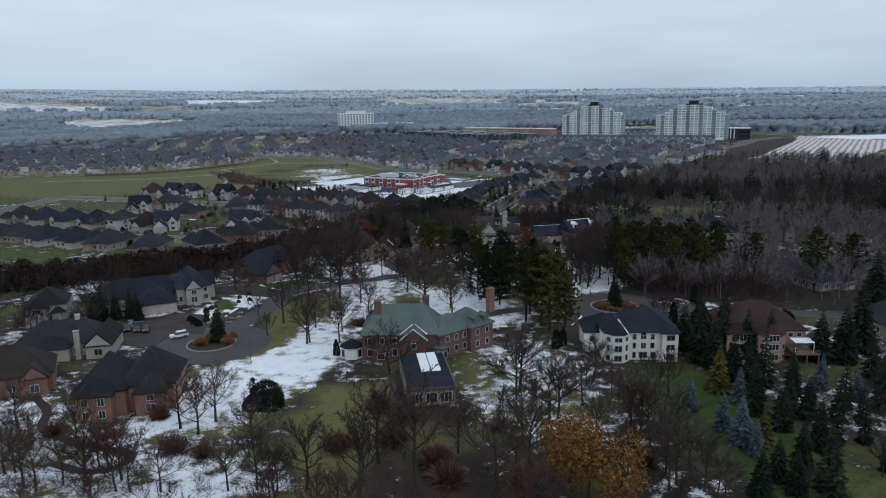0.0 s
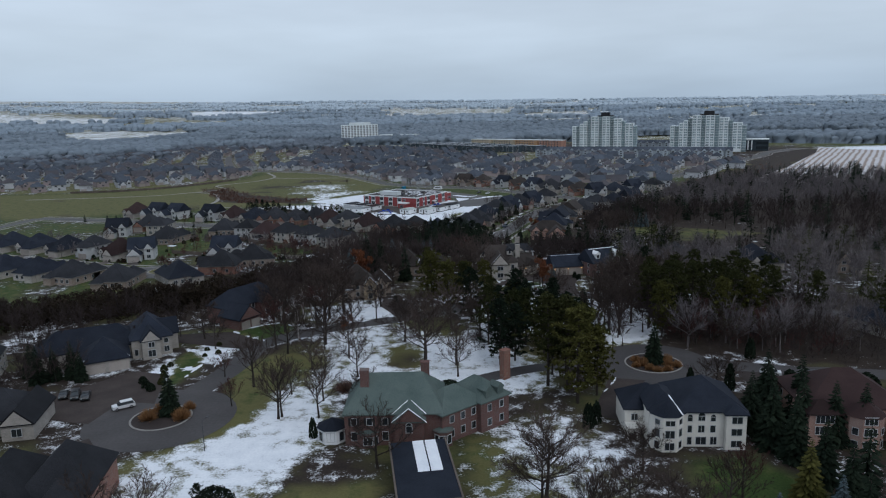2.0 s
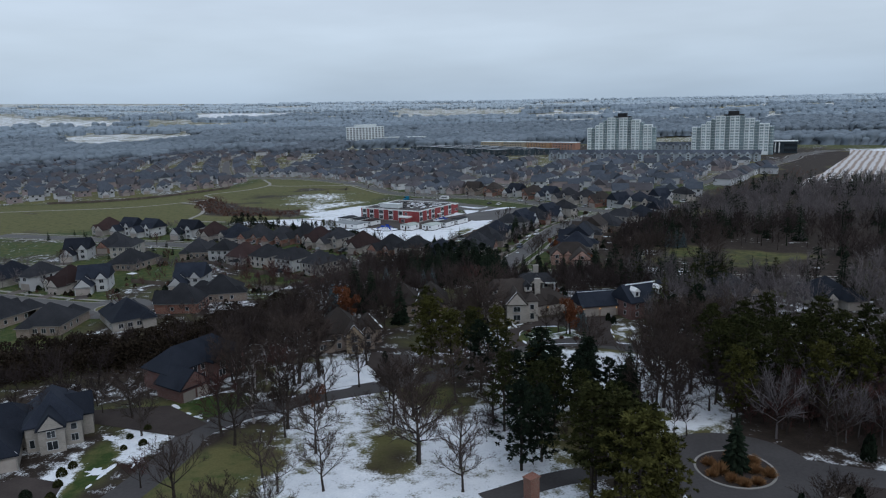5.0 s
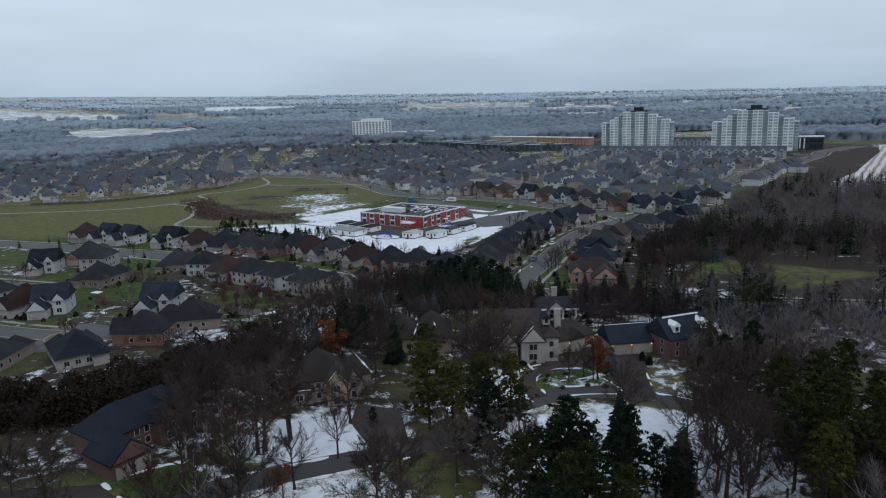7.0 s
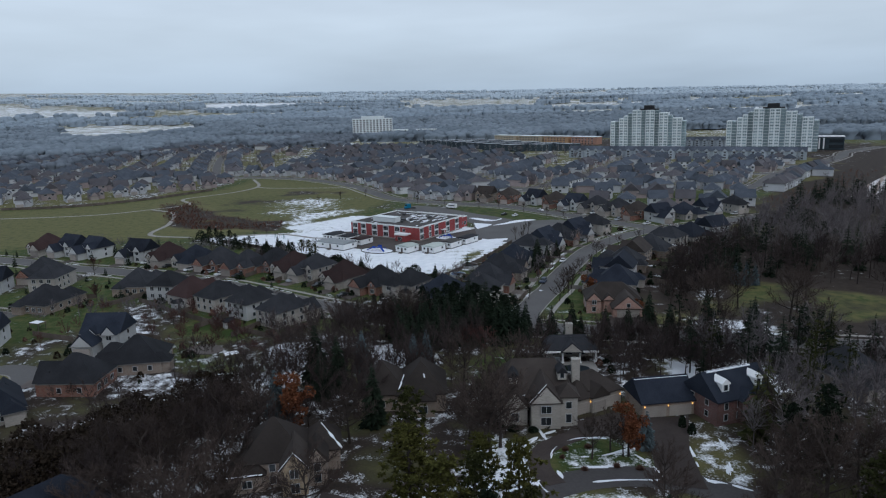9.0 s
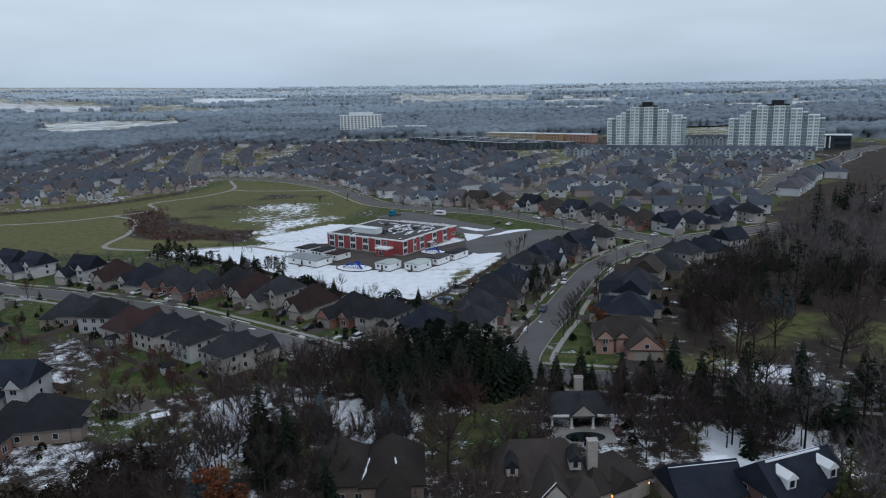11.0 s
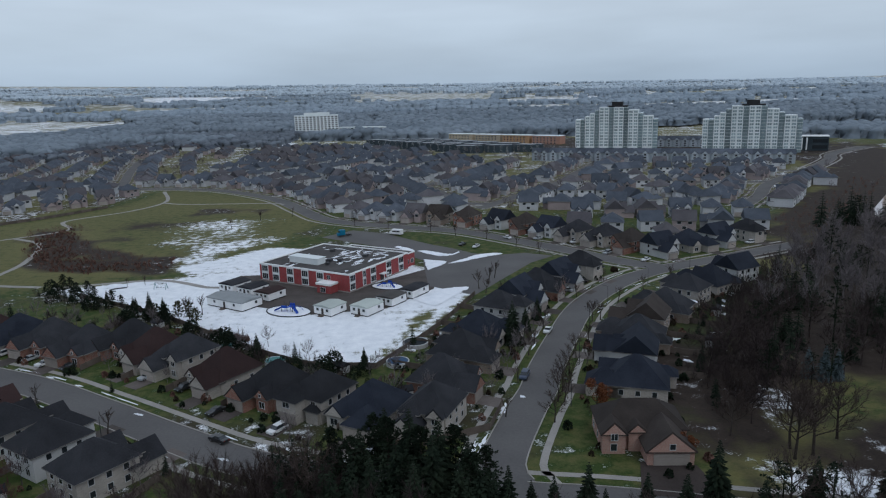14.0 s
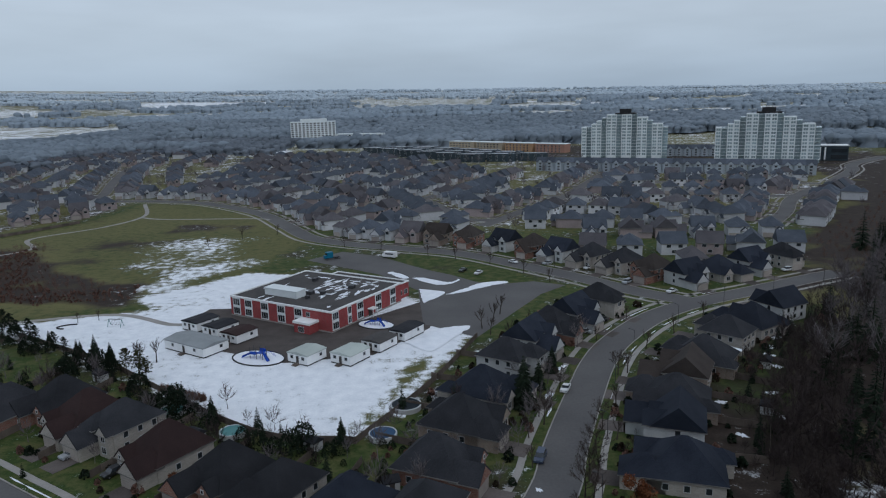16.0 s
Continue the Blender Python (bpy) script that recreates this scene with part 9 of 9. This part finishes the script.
for colour, x, y, turn, tall in (("white", -72, 184, 35, True), ("black", -89, 191, 110, False), ("black", -86, 190.5, 110, True), ("black", -83.4, 190, 110, False), ("black", -40.5, 399, 55, False), ("white", -24.7, 389, 55, True),
                                 ("black", -36, 385.6, -34, False), ("silver", -3.5, 379.5, 62, True), ("white", 42.3, 445.5, 67, False), ("blue", 31, 413, 70, True), ("white", 35.5, 458, -30, True), ("silver", 56, 487, -38, False),
                                 ("black", 64, 498, -40, False), ("white", 46, 579, 120, False), ("silver", 60, 575, 30, False), ("white", 69, 263, -32, False), ("white", 76, 196, -20, False), ("black", 84, 194, -18, True),
                                 ("silver", -102, 437, 60, False), ("white", -96, 433, 58, False), ("black", -88, 430, 58, False), ("white", -137, 457, 60, False), ("white", 75, 565, 40, False), ("white", 150, 552, 20, True), ("silver", 24, 431, -28, False), ("black", 28, 447, -28, True), ("white", 45, 476, -34, False), ("black", -52, 413, 55, True), ("silver", -64, 421, 57, False), ("white", -36, 404, 55, False), ("black", 60, 440, 65, True), ("silver", 68, 455, 60, False), ("white", -112, 442, 60, True), ("black", -124, 449, 62, False), ("white", 96, 527, 40, False), ("silver", 84, 541, 45, True), ("white", 30, 562, 60, False), ("black", 24, 567, 60, False)):
    car(colour, x, y, turn, tall)
truck = thing("truck", "blue tractor truck in the school lot", "truck", at=spin(-33, 597, 0.06, 30))
part("cab", Shape().box(-2.6, -1.2, 0.9, 0.2, 1.2, 3.4).box(-3.6, -1.0, 0.8, -2.6, 1.0, 2.0), mat("teal_truck_paint", (0.01, 0.13, 0.22), (0.015, 0.15, 0.25), rough=0.4, vary=0.0), truck)
part("windscreen", Shape().box(-2.66, -1.0, 2.1, -2.58, 1.0, 3.0), M_GLASS, truck)
part("chassis", Shape().box(-3.4, -0.5, 0.5, 3.6, 0.5, 0.9), M_BLACKTRIM, truck)
for wx in (-2.8, 1.8, 3.0):
    for wy in (-1.0, 1.0):
        part("wheel", Shape().tube((wx, wy - 0.16, 0.5), (wx, wy + 0.16, 0.5), 0.5, 0.5, 14), M_TYRE, truck)
van = thing("van", "white camper van in the school lot", "van", at=spin(-7, 596, 0.06, -28))
part("body", Shape().box(-2.4, -1.1, 0.6, 3.2, 1.1, 2.9).box(-3.6, -1.0, 0.6, -2.4, 1.0, 1.7), M_WHITE, van)
part("cabin_glass", Shape().box(-2.46, -0.9, 1.75, -2.38, 0.9, 2.5).box(-1.8, -1.13, 1.7, 2.4, -1.09, 2.3), M_GLASS, van)
for wx in (-2.4, 2.0):
    for wy in (-0.95, 0.95):
        part("wheel", Shape().tube((wx, wy - 0.14, 0.36), (wx, wy + 0.14, 0.36), 0.36, 0.36, 14), M_TYRE, van)


# ---------------------------------------------------------------- lamps, fences, sheds, pools
def street_lamp(x, y, turn):
    p_ = thing("street_lamp", "dark slender street lamp on the verge", "street lamp", "street lamps", at=spin(x, y, 0, turn))
    part("pole", Shape().tube((0, 0, 0), (0, 0, 6.2), 0.09, 0.06, 6), M_METAL, p_)
    part("arm", Shape().tube((0, 0, 6.1), (1.2, 0, 6.5), 0.05, 0.04, 5), M_METAL, p_)
    part("lamp_head", Shape().box(1.0, -0.14, 6.42, 1.7, 0.14, 6.58), M_METAL, p_)


for x, y, turn in ((130, 522, 120), (155, 535, 120), (108, 511, 130), (86, 492, 130), (66, 470, 150), (55, 448, 160), (46, 420, 160), (39, 396, 160), (62, 570, 210), (40, 592, 230), (12, 614, 240), (-47, 163, 60), (-60, 386, 60), (-100, 413, 60)):
    street_lamp(x, y, turn)


def fence(pts, h=1.7, label="weathered board fence behind the gardens"):
    f_ = thing("fence", label, "fence", "garden fences", kind="structure")
    line = smooth_line(pts, 2.4)
    for p_, q_ in zip(line, line[1:]):
        d = (q_ - p_)
        a = math.degrees(math.atan2(d.y, d.x))
        part("panel", Shape().box(0.06, -0.03, 0.08, d.length - 0.06, 0.03, h).box(-0.06, -0.07, 0, 0.06, 0.07, h + 0.1), M_FENCE, f_, "", spin(p_.x, p_.y, 0, a))


for pts in ([(-316, 630), (-279, 635), (-249, 651), (-221, 681), (-200, 716)], [(-118, 500), (-79, 473)], [(-79, 473), (-30, 429), (-6, 422)], [(-6, 422), (10, 452), (24, 486)], [(20, 386), (6, 380)], [(20, 386), (24, 398)], [(-112, 396), (-84, 374), (-50, 352)]):
    fence(pts)


def shed(x, y, turn, w=3.0, d=2.6):
    s_ = thing("shed", "small pale garden shed with a dark roof", "shed", "garden sheds", at=spin(x, y, 0, turn))
    part("wall", Shape().box(-w / 2, -d / 2, 0, w / 2, d / 2, 2.1), M_SIDING, s_)
    part("roof", Shape().roof(-w / 2, -d / 2, w / 2, d / 2, 2.15, 0.6, "x", 0.2), M_ROOF_CHAR, s_)
    part("door", Shape().box(-0.5, -d / 2 - 0.04, 0.05, 0.5, -d / 2 + 0.02, 1.9), M_DOOR, s_)


for x, y, turn in ((-14.6, 420.6, -35), (2, 404, 20), (-40, 426, -35), (-52, 436, -35), (-76, 462, -35), (-95, 388, 50), (-70, 366, 40), (84, 430, 60), (96, 456, 60)):
    shed(x, y, turn)


def round_pool(x, y, r, label, water):
    p_ = thing("pool", label, "pool", "garden pools", at=spin(x, y, 0, 0))
    part("wall", Shape().prism(disc(0, 0, r, r, 0, 28), 0, 1.1), M_SIDING, p_)
    part("cover", Shape().prism(disc(0, 0, r - 0.18, r - 0.18, 0, 28), 1.1, 1.15), water, p_)
    rim = Shape()
    line = [Vector((a, b, 0)) for a, b in disc(0, 0, r - 0.12, r - 0.12, 0, 28)]
    part("rim", ribbon(line + line[:1], -0.16, 0.16, 1.0, 1.2, None, rim), M_WINFRAME, p_)
    return p_


M_POOL_BLUE = mat("blue_pool_cover", (0.02, 0.06, 0.13), (0.03, 0.08, 0.16), 0.3, 2.0, rough=0.5, vary=0.1)
M_POOL_TEAL = mat("teal_pool_cover", (0.05, 0.16, 0.16), (0.08, 0.20, 0.20), 0.3, 2.0, rough=0.5, vary=0.1)
round_pool(-0.5, 424.5, 3.0, "round above-ground pool with a blue cover", M_POOL_BLUE)
round_pool(-49.8, 440, 3.0, "round above-ground pool with a teal cover", M_POOL_TEAL)
round_pool(-33, 428, 2.8, "round above-ground pool with a teal cover", M_POOL_TEAL)
p_ = round_pool(4, 438.5, 3.6, "round pool half ringed with snow", M_POOL)
arc = [Vector((a, b, 0)) for a, b in disc(0, 0, 4.4, 4.4, 0, 28)][8:22]
part("snow_rim", ribbon(arc, -0.5, 0.5, 0, 0.3), M_SNOW, p_, "crescent of old snow")
swing = thing("swing_set", "blue-green swing frame on the snowy field", "swing set", at=spin(-91.5, 508, 0, -15))
for sx in (-2.4, 2.4):
    for sy in (-0.9, 0.9):
        part("leg", Shape().tube((sx, sy, 0), (sx, 0, 2.4), 0.09, 0.09, 6), M_POOL_TEAL, swing)
part("crossbar", Shape().tube((-2.5, 0, 2.4), (2.5, 0, 2.4), 0.09, 0.09, 6), M_METAL, swing)
for sx in (-1.2, 0, 1.2):
    part("seat", Shape().box(sx - 0.25, -0.12, 0.6, sx + 0.25, 0.12, 0.66).box(sx - 0.24, -0.015, 0.66, sx - 0.21, 0.015, 2.4).box(sx + 0.21, -0.015, 0.66, sx + 0.24, 0.015, 2.4), M_BLACKTRIM, swing, "black swing seat on chains")
arc = [Vector((-106 + a, 509 + b, 0)) for a, b in disc(0, 0, 4.6, 2.2, 10, 28)][6:20]
solid("sand_border", ribbon(arc, -0.2, 0.2, 0, 0.35), M_BLACKTRIM, "curved low timber border in the snow", "border")
tub = thing("hot_tub", "white covered hot tub with a dark post frame", "hot tub", "hot tubs", at=spin(99, 461, 0, 40))
part("shell", Shape().box(-1.4, -1.4, 0, 1.4, 1.4, 1.0), M_BLACKTRIM, tub)
part("cover", Shape().box(-1.5, -1.5, 1.0, 1.5, 1.5, 1.2), M_SNOW, tub)
tub2 = thing("gazebo", "dark gazebo frame with a snowy flat roof", "gazebo", at=spin(90, 462, 0, 40))
part("roof", Shape().box(-2.0, -2.0, 2.5, 2.0, 2.0, 2.7), M_SNOW, tub2)
for px in (-1.8, 1.8):
    for py in (-1.8, 1.8):
        part("post", Shape().box(px - 0.08, py - 0.08, 0, px + 0.08, py + 0.08, 2.5), M_METAL, tub2)
mass("woodland_evergreens", "dark evergreens and brush at the edge of the woods", LOWSPR + LOWPINE, scatter([(80, 392), (94, 430), (120, 466), (150, 505), (170, 500), (140, 430), (110, 405)], 46, 54, 4.0, 3, 12), 7, 14, M_SPRUCE, 54)
# oval pool terrace and snowy roofs in the gardens behind the lower street
solid("pool", Shape().prism(disc(0, 0, 5.6, 3.8, -20, 32), 0, 0.16), M_DRIVE, "oval garden pool under a brown cover", "pool", at=spin(-70, 346, 0, 0))
for x, y, w, d, turn in ((-59, 336, 4, 3, 30), (-130, 366, 4, 3, -20)):
    g_ = thing("pergola", "low garden shelter under a sheet of snow", "pergola", "garden shelters", at=spin(x, y, 0, turn))
    part("roof", Shape().box(-w / 2, -d / 2, 2.4, w / 2, d / 2, 2.55), M_FENCE, g_)
    part("roof_snow", Shape().box(-w / 2 + 0.2, -d / 2 + 0.15, 2.55, w / 2 - 0.3, d / 2 - 0.4, 2.66), M_SNOW, g_, "sheet of old snow")
    for sx in (-1, 1):
        for sy in (-1, 1):
            part("post", Shape().box(-0.08, -0.08, 0, 0.08, 0.08, 2.4), M_FENCE, g_, "", spin(sx * (w / 2 - 0.2), sy * (d / 2 - 0.2), 0, 0))
for a_, b_ in (((-128, 360), (-112, 354)), ((-112, 362), (-86, 354)), ((-152, 396), (-130, 402)), ((-82, 396), (-94, 374)), ((-68, 387), (-80, 364)), ((-55, 378), (-66, 356)), ((-43, 371), (-52, 350)), ((-110, 410), (-122, 388)), ((-40, 402), (-28, 424)), ((-56, 412), (-44, 437)), ((-70, 420), (-58, 448)), ((-84, 428), (-72, 460)), ((-98, 436), (-88, 474)),
               ((-26, 394), (-14, 418)), ((-12, 388), (-4, 414)), ((10, 418), (-2, 424)), ((16, 434), (3, 440)), ((22, 450), (10, 456)), ((29, 466), (17, 472)), ((60, 412), (74, 408)), ((66, 428), (80, 422)), ((73, 440), (86, 432)), ((82, 452), (94, 442)), ((94, 464), (104, 454)), ((74, 408), (86, 432)), ((86, 432), (108, 458))):
    fence([a_, b_])
rng = random.Random(31)
near_homes = [q for q in BUILT if -150 < q[0] < 130 and 330 < q[1] < 530]
spots = []
for hx, hy in near_homes:
    for _ in range(16):
        a, r = rng.uniform(0, 6.28), rng.uniform(8.5, 15)
        x, y = hx + r * math.cos(a), hy + r * math.sin(a)
        if not on_road(x, y, 3.0) and all((x - p) ** 2 + (y - q) ** 2 > 60 for p, q in near_homes):
            spots.append((x, y))
TUFT = [((bush_form(300 + i, 70, 0.2),), 1.0) for i in range(3)]
mass("garden_shrubs", "dark evergreen shrubs and clipped cones round the houses", TUFT, spots[::2], 0.7, 2.0, M_SPRUCE, 60, "shrubs")
mass("garden_shrubs", "leafless brown garden shrubs round the houses", TUFT, spots[1::4], 0.7, 2.2, M_SHRUB, 61, "shrubs")
mass("garden_shrubs", "low bronzed hedge plants round the houses", TUFT, spots[3::4], 0.8, 1.8, M_CEDAR, 62, "shrubs")
mass("scrub", "reddish brown scrub in the park hollow", TUFT, scatter([(-196, 625), (-186, 641), (-157, 578), (-132, 550), (-103, 560), (-100, 540), (-131, 535), (-150, 541), (-185, 585)], 300, 63, 1.5, 0, 0), 0.5, 1.25, M_SHRUB, 63, "scrub")
for k in range(9):
    bush("brown", -57 + 1.5 * k, 453.5 - 0.85 * k, 2.2, 2.3, "hedge behind the school field")
# snow left on kerb strips and lawns
rng = random.Random(12)
for x, y, w, d, turn in ((18, 380, 1.6, 9, -20), (15.5, 377, 1.2, 12, -20), (24, 396, 1.6, 6, -22), (22, 400, 5, 1.6, 0), (29, 402, 1.2, 2, 0), (44, 460, 2, 5, -30), (52, 477, 2, 5, -35), (38, 443, 2, 5, -25), (72, 508, 2.4, 6, -50), (80, 514, 2, 5, -50),
                         (76, 436, 3, 3, 20), (64, 407, 3.5, 3, 20), (109, 477, 4, 3, 40), (99, 456, 2.5, 4, 0), (86, 431, 2, 4, 0), (118, 487, 4, 2, 30), (74, 420, 2, 3, 10), (-33, 378, 3, 1, -36), (-58, 400, 3, 1, -36), (-80, 418, 3, 1.2, -30), (-21, 381, 2.5, 1, -36), (-90, 424, 4, 1, -25), (90, 440, 4, 3, 0), (86, 428, 3, 4, 10), (104, 470, 5, 3, 40), (110, 478, 3, 2, 0), (0, 377, 3, 2, 0),
                         (26, 291, 12, 0.9, 8), (28, 280, 13, 0.9, 2), (19, 292, 1, 8, 10), (15, 283, 1, 8, 10), (51, 279, 1.2, 6, -14), (53, 288, 1.4, 5, -10), (-66, 228, 9, 1.2, 40), (-60, 214, 1.4, 12, 5), (-66, 208, 5, 3, 10), (-70, 222, 4, 3, 0), (-57, 231, 6, 1.2, 40)):
    s = Shape()
    n = 40
    ph = [rng.uniform(0, 6.28) for _ in range(5)]
    rad = [max(0.25, 0.75 + 0.22 * math.sin(2 * a + ph[0]) + 0.18 * math.sin(5 * a + ph[1]) + 0.14 * math.sin(9 * a + ph[2]) + 0.1 * math.sin(14 * a + ph[3])) for a in (2 * math.pi * k / n for k in range(n))]
    s.prism([(w / 2 * r_ * math.cos(2 * math.pi * k / n), d / 2 * r_ * math.sin(2 * math.pi * k / n)) for k, r_ in enumerate(rad)], 0, 0.05)
    solid("snow_patch", s, M_SNOW, "ragged patch of old snow on the ground", "snow", "snow patches", at=spin(x, y, 0.02, turn))
